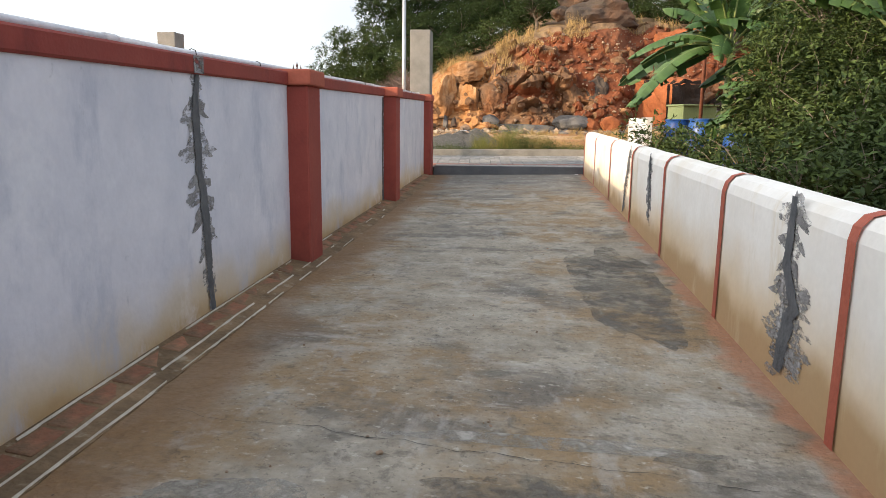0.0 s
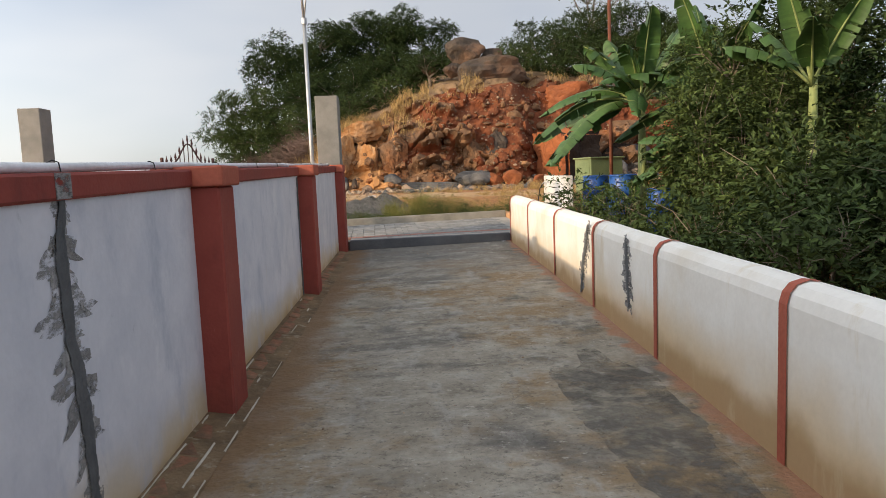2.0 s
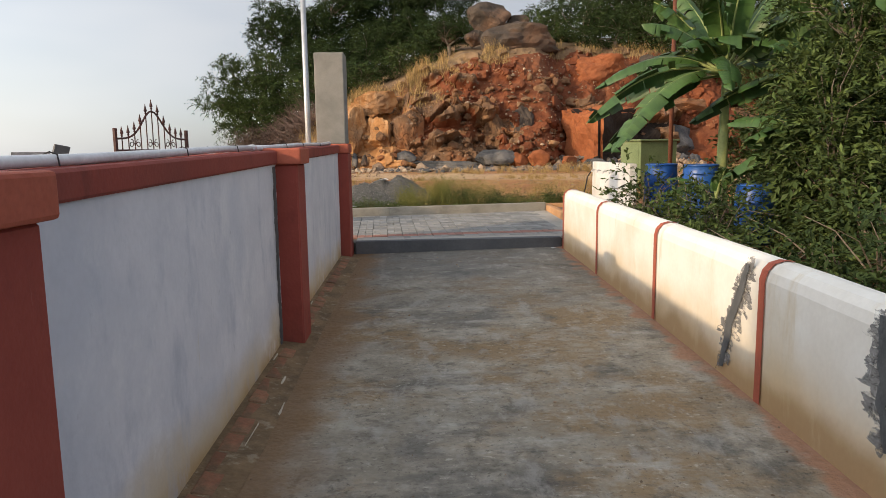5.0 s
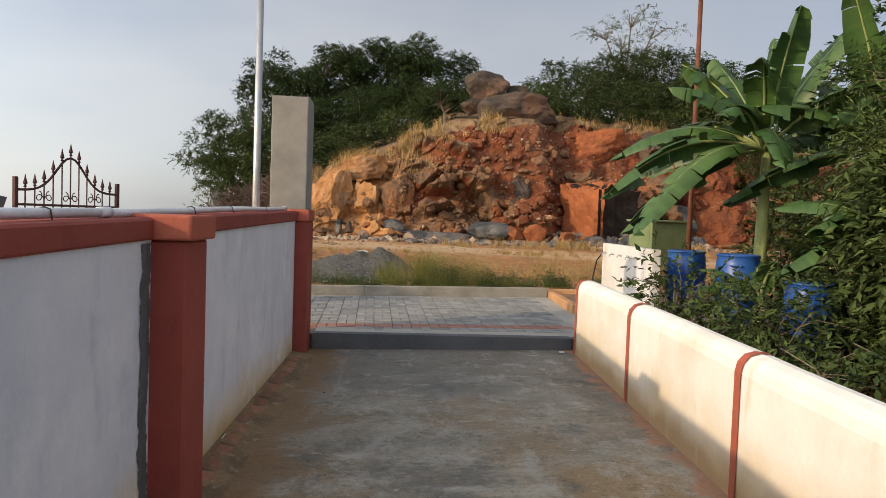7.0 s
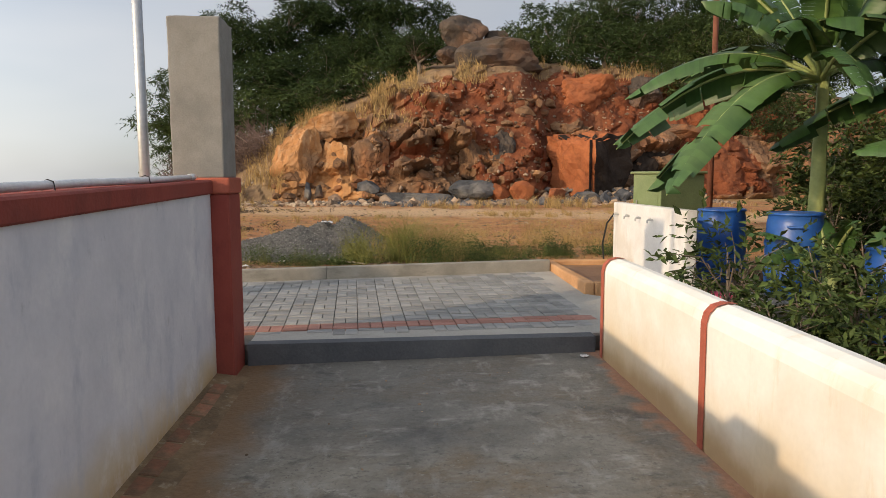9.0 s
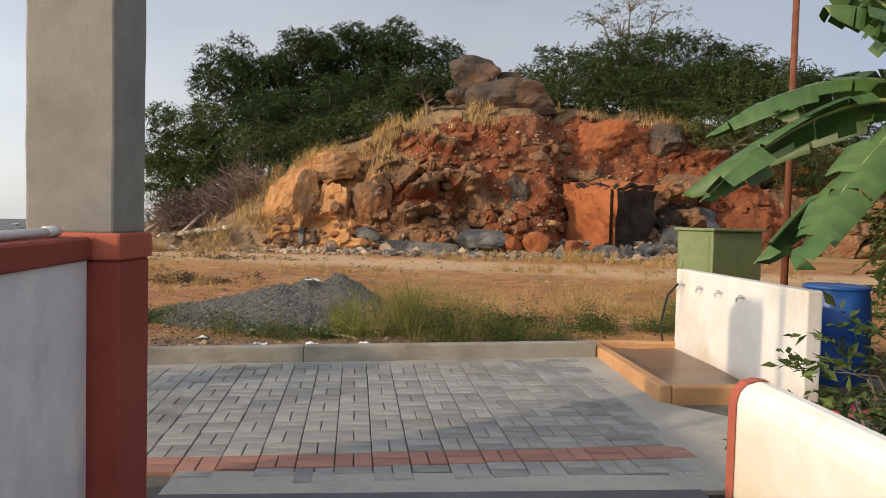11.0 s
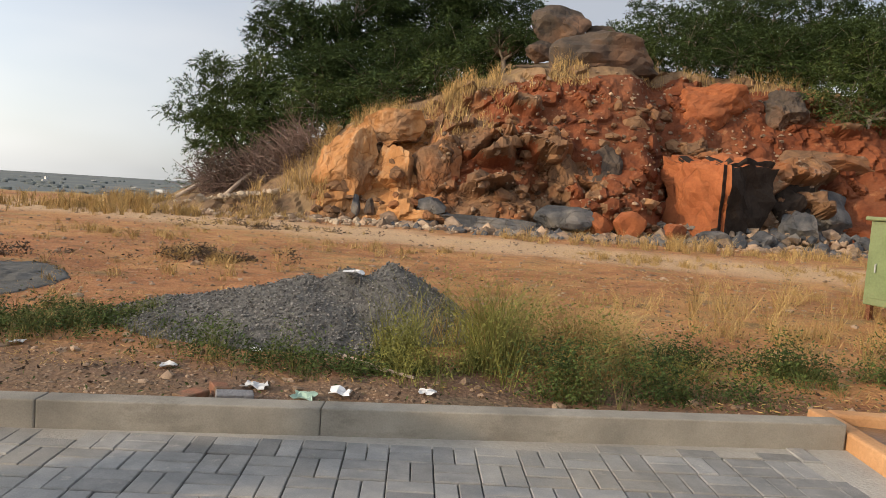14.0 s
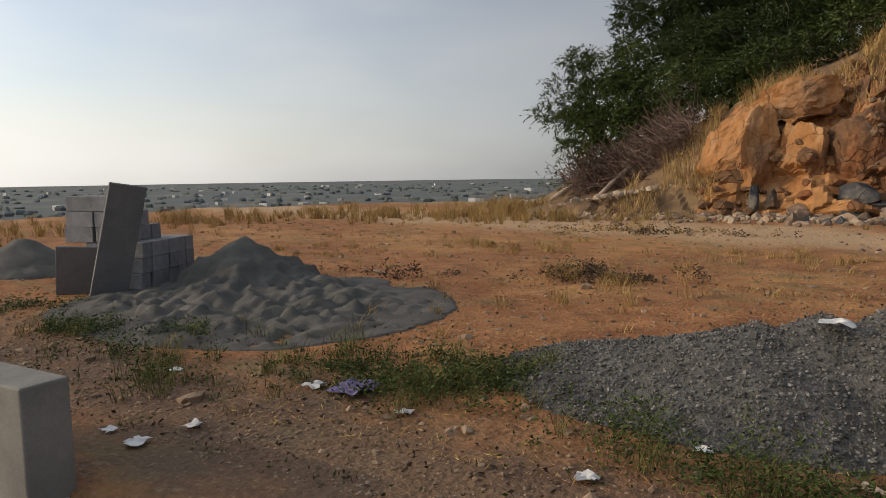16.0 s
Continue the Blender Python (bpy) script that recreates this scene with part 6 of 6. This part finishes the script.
banana((8.2, 2.6, G), 3.1, [(120, 1.9, 60, 0.2, 0.42), (180, 1.9, 35, 0.4, 0.42), (240, 1.8, 45, 0.3, 0.42), (300, 1.7, 65, 0.1, 0.42), (40, 1.7, 50, 0.2, 0.42), (150, 1.8, 78, 0.05, 0.4), (210, 1.8, 70, 0.1, 0.4)], 4, "tall banana plant among shrubs")
banana((7.6, -1.4, G), 2.9, [(120, 1.8, 60, 0.2, 0.40), (180, 1.8, 45, 0.35, 0.40), (240, 1.8, 50, 0.3, 0.40), (300, 1.7, 65, 0.1, 0.40), (200, 1.8, 75, 0.05, 0.4)], 6, "tall banana plant among shrubs")
banana((5.5, 1.1, G), 1.0, [(130, 1.1, 50, 0.45, 0.22), (200, 1.1, 40, 0.5, 0.22), (260, 1.0, 60, 0.3, 0.22), (70, 1.0, 60, 0.3, 0.22)], 5, "small banana sucker with pale leaves")


def shrub(at, size, leaf, count, material, label, seed, lumps=7, gap=0.36):
    t = thing("shrub", at, label, "shrub", "garden shrubs")
    rr = random.Random(seed)
    sx, sy, h = size
    bm = bmesh.new()
    pts, outs = [], []
    for k in range(lumps):
        a = rr.uniform(0, 6.28)
        r = rr.uniform(0.15, 0.75)
        c = Vector((sx * r * math.cos(a), sy * r * math.sin(a), h * rr.uniform(0.35, 0.85)))
        tube([(0.08 * math.cos(a), 0.08 * math.sin(a), -0.1), c * 0.5 + Vector((0, 0, 0.1 * h)), c], [0.025, 0.016, 0.006], 5, bm)
        for _ in range(4):
            e = c + Vector((rr.gauss(0, sx * 0.3), rr.gauss(0, sy * 0.3), rr.uniform(-0.1, 0.3) * h))
            tube([c * 0.7, (c + e) * 0.5, e], [0.009, 0.006, 0.003], 4, bm)
        m = int(count * 0.2) // lumps
        d = RNG.normal(size=(m, 3))
        d /= np.linalg.norm(d, axis=1, keepdims=True)
        rad = RNG.uniform(0.1, 1, (m, 1)) ** 0.5 * np.array([sx * 0.55, sy * 0.55, h * 0.32])
        p = d * rad
        lump = fbm(p[:, 0] * 3 + k * 5, p[:, 2] * 3.3 + p[:, 1] * 2.1, k + seed)
        p, out = p[lump > gap] + np.array(c), d[lump > gap]
        ok = p[:, 2] > 0.02
        pts.append(p[ok])
        outs.append(out[ok] * np.array([1, 1, 0.6]) + np.array([0, 0, 0.35]) + 0.35 * RNG.normal(size=(int(ok.sum()), 3)))
    part("woody_base", bm, M_bark, t, "thin woody stems")
    pts = np.concatenate(pts)
    spray_mesh("foliage", pts, np.concatenate(outs), RNG.uniform(1.8, 5.0, len(pts)) * leaf, 8, leaf * 1.15, material, t, slim=0.45)
    return t


SH1, SH2, SH3 = "green leafy shrub leaning over the parapet", "dense dark green shrub beside the drive", "tall dark green shrub behind the banana plants"
shrub((4.2, 0.6, G), (0.85, 0.65, 1.38), 0.085, 1000, M_leafm, SH1, 1, 9, 0.42)
shrub((4.1, -0.6, G), (0.6, 0.8, 1.0), 0.07, 1300, M_leafm, SH1, 2, 9, 0.40)
shrub((4.9, -0.3, G), (0.9, 0.9, 1.3), 0.075, 2500, M_leafm, SH2, 3, 9, 0.4)
shrub((6.5, 0.7, G), (0.7, 0.7, 1.9), 0.08, 3800, M_leafd, SH2, 30, 9, 0.4)
shrub((4.4, -2.2, G), (0.8, 1.0, 0.85), 0.07, 2000, M_leafm, SH2, 4, 9, 0.4)
shrub((6.2, -1.9, G), (0.9, 1.0, 1.6), 0.085, 3600, M_leafm, SH2, 5, 10, 0.4)
shrub((4.8, -3.9, G), (0.9, 1.1, 1.1), 0.075, 3200, M_leafd, SH2, 6, 10, 0.4)
shrub((6.4, -3.9, G), (1.2, 1.3, 1.75), 0.10, 6000, M_leafm, SH2, 7, 11, 0.4)
shrub((5.0, -6.0, G), (1.1, 1.2, 1.2), 0.08, 5000, M_leafm, SH2, 8, 10, 0.46)
shrub((6.6, -6.0, G), (1.3, 1.4, 2.0), 0.10, 8000, M_leafd, SH2, 9, 11, 0.46)
shrub((5.1, -8.4, G), (1.1, 1.2, 1.15), 0.08, 5000, M_leafd, SH2, 10, 10, 0.46)
shrub((6.7, -8.6, G), (1.3, 1.4, 1.65), 0.10, 7000, M_leafd, SH2, 11, 11, 0.46)
shrub((5.2, -10.8, G), (1.1, 1.2, 1.4), 0.08, 5000, M_leafm, SH2, 12, 10, 0.4)
shrub((6.5, -0.9, G), (1.0, 1.0, 3.1), 0.10, 8000, M_leafm, SH3, 23, 12, 0.4)
garden_tree = tree((7.5, 0.3, G), 3.4, [(-0.7, -0.3, 2.7, 0.9, 0.9, 0.45), (0.4, 0.3, 3.3, 1.0, 0.9, 0.45), (0.9, -0.4, 2.6, 0.9, 0.8, 0.45), (-0.3, 0.4, 3.7, 0.8, 0.8, 0.4), (0.1, -0.9, 2.2, 0.9, 0.8, 0.4)], 0.085, 6500, M_leafm, "slender green tree among banana plants", 0.38)
tagged(garden_tree, "slender green tree among banana plants", "tree", "garden trees")
shrub((8.9, 2.2, G), (1.2, 1.2, 3.6), 0.11, 8000, M_leafm, SH3, 25, 11, 0.4)
shrub((8.6, -3.4, G), (1.5, 1.5, 2.3), 0.11, 13000, M_leafd, SH3, 14, 12, 0.38)
shrub((8.4, -6.6, G), (1.5, 1.8, 2.3), 0.11, 12000, M_leafd, SH3, 15, 12, 0.38)
shrub((8.8, 0.4, G), (1.5, 1.5, 4.6), 0.11, 13000, M_leafd, SH3, 16, 12, 0.38)
shrub((9.9, 3.4, G), (1.7, 1.7, 4.9), 0.12, 13000, M_leafd, SH3, 17, 12, 0.38)
shrub((7.6, 3.8, G), (1.0, 1.0, 2.4), 0.10, 5000, M_leafm, SH3, 18, 9, 0.4)
shrub((10.8, -1.5, G), (1.9, 2.0, 3.0), 0.13, 14000, M_leafd, SH3, 19, 12, 0.38)
shrub((10.6, -6.0, G), (1.9, 2.2, 2.4), 0.13, 13000, M_leafd, SH3, 22, 12, 0.38)
shrub((9.8, 6.2, 0.2), (1.2, 1.2, 2.6), 0.11, 5000, M_leafm, SH3, 20, 9, 0.4)
shrub((12.2, 8.0, 0.3), (1.6, 1.6, 3.4), 0.12, 8000, M_leafd, SH3, 21, 10, 0.4)

SH4 = "dark scrub growing along the hill's brow"
for k, (x, y, z, sx, h, mm) in enumerate(((-4.6, 22.8, 1.7, 1.2, 1.3, M_leafb), (-3.2, 24.6, 3.3, 1.2, 1.3, M_leafd), (-1.6, 25.3, 4.2, 1.5, 1.6, M_leafd), (0.2, 25.6, 4.8, 1.5, 1.5, M_leafm), (1.9, 26.6, 5.6, 1.3, 1.6, M_leafd), (7.4, 26.6, 6.3, 1.4, 1.9, M_leafm), (9.3, 26.9, 6.4, 1.6, 2.2, M_leafd), (11.4, 26.4, 6.3, 1.6, 2.0, M_leafd), (13.6, 26.0, 5.9, 1.7, 2.0, M_leafm), (-6.0, 22.2, 1.0, 1.3, 1.2, M_leafb))):
    tagged(shrub((x, y, z), (sx, sx * 0.8, h), 0.12, 2200, mm, SH4, 40 + k, 8, 0.36), SH4, "shrub", "brow scrub")

# dry leaf litter and creepers on the garden soil
n = 6000
px, py = RNG.uniform(3.2, 9, n), RNG.uniform(-13, 2.0, n)
ob = leaf_mesh("leaf_litter", np.stack([px, py, np.full(n, G + 0.03) + RNG.uniform(0, 0.05, n)], 1), 0.07, M_leafb)
tagged(ob, "brown fallen leaves on the garden soil", "leaves", "", "stuff")


# ---- field plants ----
def roots(cx, cy, rx, ry, n):
    """Clumped places for plants: denser towards the middle, broken up by noise."""
    tufts = max(4, n // 26)
    tx, ty = cx + rx * RNG.normal(0, 0.5, tufts), cy + ry * RNG.normal(0, 0.5, tufts)
    k = RNG.integers(0, tufts, n)
    x, y = tx[k] + RNG.normal(0, 0.045, n), ty[k] + RNG.normal(0, 0.045, n)
    keep = (fbm(x * 1.9, y * 1.9, 71) > 0.36) & (y > kerb_y(np.clip(x, -1.4, 3.4)) + 0.16)
    x, y = x[keep], y[keep]
    return np.stack([x, y, ground_z(x, y) - 0.01], 1)


def weeds(spots, height, width, material, label, lean=0.5):
    return blades("weeds", np.concatenate([roots(*p) for p in spots]), height, width, material, lean, None, label, "weeds", "stuff")


def herbs(spots, height, leaf, material, label):
    """Low leafy weeds: small leaves round each root up to a height."""
    r = np.concatenate([roots(*p) for p in spots])
    r[:, 2] += RNG.uniform(0.0, 1.0, len(r)) ** 1.3 * height * (0.45 + 0.85 * smooth(0.36, 0.62, fbm(r[:, 0] * 1.4, r[:, 1] * 1.4, 91)))
    ob = leaf_mesh("low_weeds", r + RNG.normal(0, 0.03, r.shape), leaf, material, slim=0.4)
    return tagged(ob, label, "weeds", "", "stuff")


weeds([(0.9, 5.1, 0.40, 0.4, 1300), (1.9, 4.6, 0.4, 0.2, 300), (2.4, 4.8, 0.5, 0.25, 400), (3.9, 5.5, 0.6, 0.4, 700), (5.1, 5.7, 0.6, 0.4, 600), (-0.4, 4.8, 0.7, 0.25, 250)], 0.26, 0.0022, M_grass, "thin green weeds behind the kerb", 0.75)
M_lime = mat("yellow_green_weeds", (0.11, 0.125, 0.03), (0.24, 0.23, 0.06), 1.5, 0.8, 0, 20, vary=0.3)
weeds([(0.85, 5.2, 0.32, 0.4, 2400), (1.25, 5.3, 0.35, 0.35, 1000)], 0.55, 0.0026, M_lime, "feathery yellow-green weed clump beside the gravel", 0.8)
herbs([(0.8, 5.0, 0.34, 0.35, 4600), (1.15, 5.5, 0.32, 0.3, 2200)], 0.55, 0.026, M_lime, "feathery yellow-green leafy weeds beside the gravel heap")
herbs([(1.85, 4.5, 0.34, 0.16, 2600), (2.5, 4.62, 0.26, 0.15, 1800), (4.0, 5.6, 0.55, 0.3, 6000), (4.8, 5.5, 0.5, 0.3, 4200), (3.0, 5.8, 0.35, 0.25, 2400), (5.6, 6.3, 0.6, 0.35, 3800)], 0.34, 0.030, M_leafm, "low dark green bushy weeds behind the kerb")
herbs([(1.6, 5.0, 0.7, 0.45, 4200), (2.6, 5.2, 0.8, 0.35, 3000)], 0.42, 0.024, M_lime, "olive feathery weeds spread behind the kerb")
herbs([(0.2, 4.85, 0.7, 0.25, 4200), (-0.6, 5.1, 0.6, 0.35, 3200), (3.2, 4.8, 0.5, 0.25, 1500), (2.2, 5.4, 0.9, 0.4, 1800)], 0.21, 0.028, M_leafm, "sparse low leafy weeds behind the kerb")
herbs([(-2.5, 5.5, 0.9, 0.5, 6200), (-1.9, 5.9, 0.5, 0.4, 2200), (-4.6, 4.8, 0.9, 0.4, 1800), (-6.2, 5.4, 0.6, 0.3, 2200), (-5.2, 5.7, 0.5, 0.3, 1400), (-7.8, 5.8, 0.8, 0.5, 2600)], 0.12, 0.032, M_leafm, "low leafy weeds on the bare soil")
weeds([(-2.6, 5.5, 0.9, 0.6, 1500), (-1.9, 6.0, 0.6, 0.4, 700), (-4.4, 4.8, 1.0, 0.5, 900), (-6.2, 5.4, 0.6, 0.4, 700), (-3.8, 5.6, 1.6, 0.8, 900)], 0.16, 0.0026, M_grass, "low green weeds on the bare soil", 0.8)
weeds([(2.3, 5.9, 0.9, 0.6, 1300), (4.6, 7.0, 1.6, 0.9, 1800), (3.5, 8.5, 2.2, 0.7, 1000), (7.0, 9.0, 2.4, 1.6, 2400), (1.9, 5.8, 0.8, 0.6, 1200), (2.0, 5.4, 0.9, 0.35, 800)], 0.40, 0.0026, M_dry, "dry straw-coloured grass beyond the kerb", 0.9)
weeds([(-2.5, 10.2, 1.0, 0.6, 1500), (-0.5, 12.5, 1.8, 0.8, 1100), (-5.0, 12.5, 1.8, 0.9, 1300), (5.5, 13.5, 2.6, 1.0, 1800), (9.0, 13.2, 2.4, 1.4, 2200), (-3.4, 15.5, 2.4, 1.0, 1900), (-1.0, 9.0, 3.0, 2.0, 1200), (-8.0, 11.0, 3.5, 2.5, 2000)], 0.14, 0.004, M_dry, "scattered dry grass tufts on the field", 0.9)
herbs([(-2.5, 10.2, 1.1, 0.6, 2200), (-5.2, 9.2, 0.9, 0.4, 1200), (-3.2, 15.4, 2.0, 0.8, 1500)], 0.12, 0.05, M_leafb, "brownish low weeds on the field")
weeds([(-7.5, 17.5, 3.2, 1.4, 4200), (-11.5, 17.2, 3.2, 1.7, 3600), (-15, 14.5, 3.2, 2.2, 3200), (-8.5, 20.5, 2.8, 1.6, 2600), (-17, 10, 2.6, 2.6, 2600), (-4.5, 18.0, 2.2, 1.0, 2000)], 0.34, 0.007, M_dry, "tall dry grass along the edge of the field", 0.6)
weeds([(6.0, 16.6, 2.2, 0.9, 1500), (9.6, 16.4, 2.8, 1.1, 2200), (3.0, 16.9, 1.8, 0.5, 800)], 0.3, 0.005, M_dry, "dry grass before the hill's foot", 0.6)

# dry grass hanging on the hill's brow and in its joints
def brow(x0, x1, v0, v1, n, up=0.0):
    x = RNG.uniform(x0, x1, n)
    p = on_hill(x, RNG.uniform(v0, v1, n))
    keep = fbm(p[:, 0] * 1.1, p[:, 2] * 1.3, 66) > 0.42
    p[:, 2] += up
    return p[keep]


blades("dry_grass", np.concatenate([brow(-4, 5, 0.82, 1.1, 5200), brow(7, 14, 0.88, 1.05, 900), brow(-1, 2.6, 0.5, 0.8, 700), brow(-5, -2.6, 0.1, 0.9, 1500)]), 0.5, 0.008, M_dry, 0.5, None, "straw-coloured grass on the hill's brow", "grass", "stuff")

# stones strewn over the field
n = 5200
px, py = RNG.uniform(-13, 9, n), 4.2 + 13 * RNG.uniform(0, 1, n) ** 1.4
scatter_stones("field_stones", np.stack([px, py, ground_z(px, py)], 1), RNG.gamma(1.6, 0.010, n) + 0.008, M_rub, "small stones strewn over the field", "stones", 8)
n = 3000
px, py = RNG.uniform(-7, 1, n), 3.95 + np.abs(RNG.normal(0, 0.6, n))
scatter_stones("field_stones", np.stack([px, py, ground_z(px, py)], 1), RNG.gamma(1.5, 0.004, n) + 0.004, M_rub, "brown grit and chippings by the street edge", "stones", 9)

# straw, dead leaves and grit lying about
def strewn(name, x0, x1, y0, y1, n, size, material, label, slim, power=1.4):
    x, y = RNG.uniform(x0, x1, n), y0 + (y1 - y0) * RNG.uniform(0, 1, n) ** power
    keep = (fbm(x * 0.8, y * 0.8, 77) > 0.40) & (y > kerb_y(np.clip(x, -1.4, 3.4)) + 0.16)
    x, y = x[keep], y[keep]
    ob = leaf_mesh(name, np.stack([x, y, ground_z(x, y) + RNG.uniform(0.004, 0.03, len(x))], 1), size, material, slim=slim)
    return tagged(ob, label, "plant litter", "", "stuff")


strewn("straw", -12, 9, 4.5, 15, 30000, 0.05, M_dry, "dry straw and stalks lying on the soil", 0.12)
strewn("dead_leaves", -8, 6, 4.0, 10, 2600, 0.035, M_leafb, "small dead leaves and bits on the soil", 0.5)
strewn("low_weeds", -8, 7, 4.0, 11, 3000, 0.03, M_leafm, "tiny green seedlings over the soil", 0.4)
n = 420
px, py = RNG.uniform(0.05, 2.9, n), RNG.uniform(-13.5, 0.2, n)
scatter_stones("drive_grit", np.stack([px, py, plane_z(px, py) + sag(px, py) + 0.002], 1), RNG.gamma(1.6, 0.0022, n) + 0.002, M_rub, "loose grit on the concrete drive", "grit", 21)
drive_litter = litter(2.80, 0.16, 0.03, 61, "small crumpled foil scrap on the drive", M_paper)
drive_litter.location.z = plane_z(2.8, 0.16) + 0.006

# ---- the far plain ----
def far_blocks(name, n, near, wide, tall, material, label, category, sides):
    """Many small prisms standing on the plain, each with its own size."""
    a, r = RNG.uniform(1.2, 3.3, n), near * (2900 / near) ** RNG.uniform(0, 1, n) ** 0.8
    vs, fs = [], []
    floor_z = ground_z(r * np.cos(a), 2 + r * np.sin(a))
    for i in range(n):
        x, y = r[i] * math.cos(a[i]), 2 + r[i] * math.sin(a[i])
        w, d, h = RNG.uniform(*wide), RNG.uniform(*wide) * 0.7, RNG.uniform(*tall)
        q, t0 = len(vs), RNG.uniform(0, 6.3)
        base = float(floor_z[i]) - 1.0
        for z, k in ((base, 0.9), (base + 1 + 0.6 * h, 1.0), (base + 1 + h, 0.55 if sides > 4 else 0.98)):
            vs += [(x + k * w * math.cos(t0 + 6.2832 * e / sides), y + k * d * math.sin(t0 + 6.2832 * e / sides), z + (0.2 * h * RNG.uniform(-1, 1) if sides > 4 and z > base else 0)) for e in range(sides)]
        for row in (0, 1):
            fs += [(q + row * sides + e, q + row * sides + (e + 1) % sides, q + (row + 1) * sides + (e + 1) % sides, q + (row + 1) * sides + e) for e in range(sides)]
        fs.append(tuple(q + 2 * sides + e for e in range(sides)))
    tagged(link_mesh(name, vs, fs, material), label, category, "", "stuff")


far_blocks("far_houses", 170, 330, (4, 14), (3, 8), M_bld, "tiny pale houses scattered over the distant plain", "houses", 4)
far_blocks("far_woods", 1700, 150, (4, 13), (3, 7), M_wood, "woodland coloured as haze, scattered over the distant plain", "woods", 6)

# plain unseen house wall behind the walk's start, added to shade parapet and garden
tagged(part("wall_house", box(-9.5, -6.0, -26, -12.4, -1.0, 7.4), M_wall), "plain whitewashed house wall, unseen, added for the shade it casts", "wall", "", "structure")


# ---- street paving ----
MOD = 0.227
TURN = math.atan(0.055)
road = bpy.data.objects["road"]


def paver_shape(w, d):
    w, d = w / 2 - 0.0028, d / 2 - 0.0028
    lo = [(-w, -d, -0.03), (w, -d, -0.03), (w, d, -0.03), (-w, d, -0.03)]
    mi = [(x, y, -0.006) for x, y, _ in lo]
    hi = [(x * (1 - 0.0045 / w), y * (1 - 0.0045 / d), 0.0) for x, y, _ in lo]
    f = [(8, 9, 10, 11)]
    for k in range(4):
        q = (k + 1) % 4
        f += [(k, q, 4 + q, 4 + k), (4 + k, 4 + q, 8 + q, 8 + k)]
    return lo + mi + hi, f


shapes, meshes = {}, {}
for key, (w, d) in {"wide": (MOD, MOD / 2), "deep": (MOD / 2, MOD)}.items():
    shapes[key] = paver_shape(w, d)
    for col, mm in (("grey", M_paver), ("red", M_paver_red)):
        me = bpy.data.meshes.new("paver")
        me.from_pydata(*[shapes[key][0], [], shapes[key][1]])
        me.materials.append(mm)
        meshes[key, col] = me
rr = random.Random(12)
rest = {"grey": ([], []), "red": ([], [])}
count = 0
ct, st = math.cos(TURN), math.sin(TURN)
for j in range(-1, 14):
    for i in range(-46, 11):
        cx, cy = 1.45 + i * MOD, 0.985 + (j - 0.0) * MOD
        for s in (-1, 1):
            kind = "wide" if (i + j) % 2 else "deep"
            dx, dy = (0, s * MOD / 4) if kind == "wide" else (s * MOD / 4, 0)
            x0, y0 = cx + dx - 1.45, cy + dy - 0.985
            x, y = 1.45 + x0 * ct - y0 * st, 0.985 + x0 * st + y0 * ct
            limit = kerb_y(x) - 0.075 if x > -1.5 else 2.62 + 0.0926 * (x + 9)
            if y > limit or y < 0.70 + 0.003 * x or x > 3.05 + 0.02 * y or (x < -0.02 and y < 0.62):
                continue
            col = "red" if j == 0 else "grey"
            z = road_z(x, y) + rr.uniform(-0.003, 0.003)
            m = Matrix.Translation((x, y, z)) @ Euler((rr.uniform(-0.008, 0.008), rr.uniform(-0.008, 0.008), TURN + rr.uniform(-0.012, 0.012))).to_matrix().to_4x4()
            if count < 300 and -0.35 < x < 2.6 and j < 10:
                o = new("paver", meshes[kind, col])
                o.parent = road
                o.matrix_local = m
                count += 1
            else:
                v, f = rest[col]
                q = len(v)
                v += [tuple(m @ Vector(p)) for p in shapes[kind][0]]
                f += [tuple(q + k for k in face) for face in shapes[kind][1]]
for col, mm in (("grey", M_paver), ("red", M_paver_red)):
    ob = link_mesh("pavers", *rest[col], mm, road)
    tagged(ob, "", "", "", "stuff")
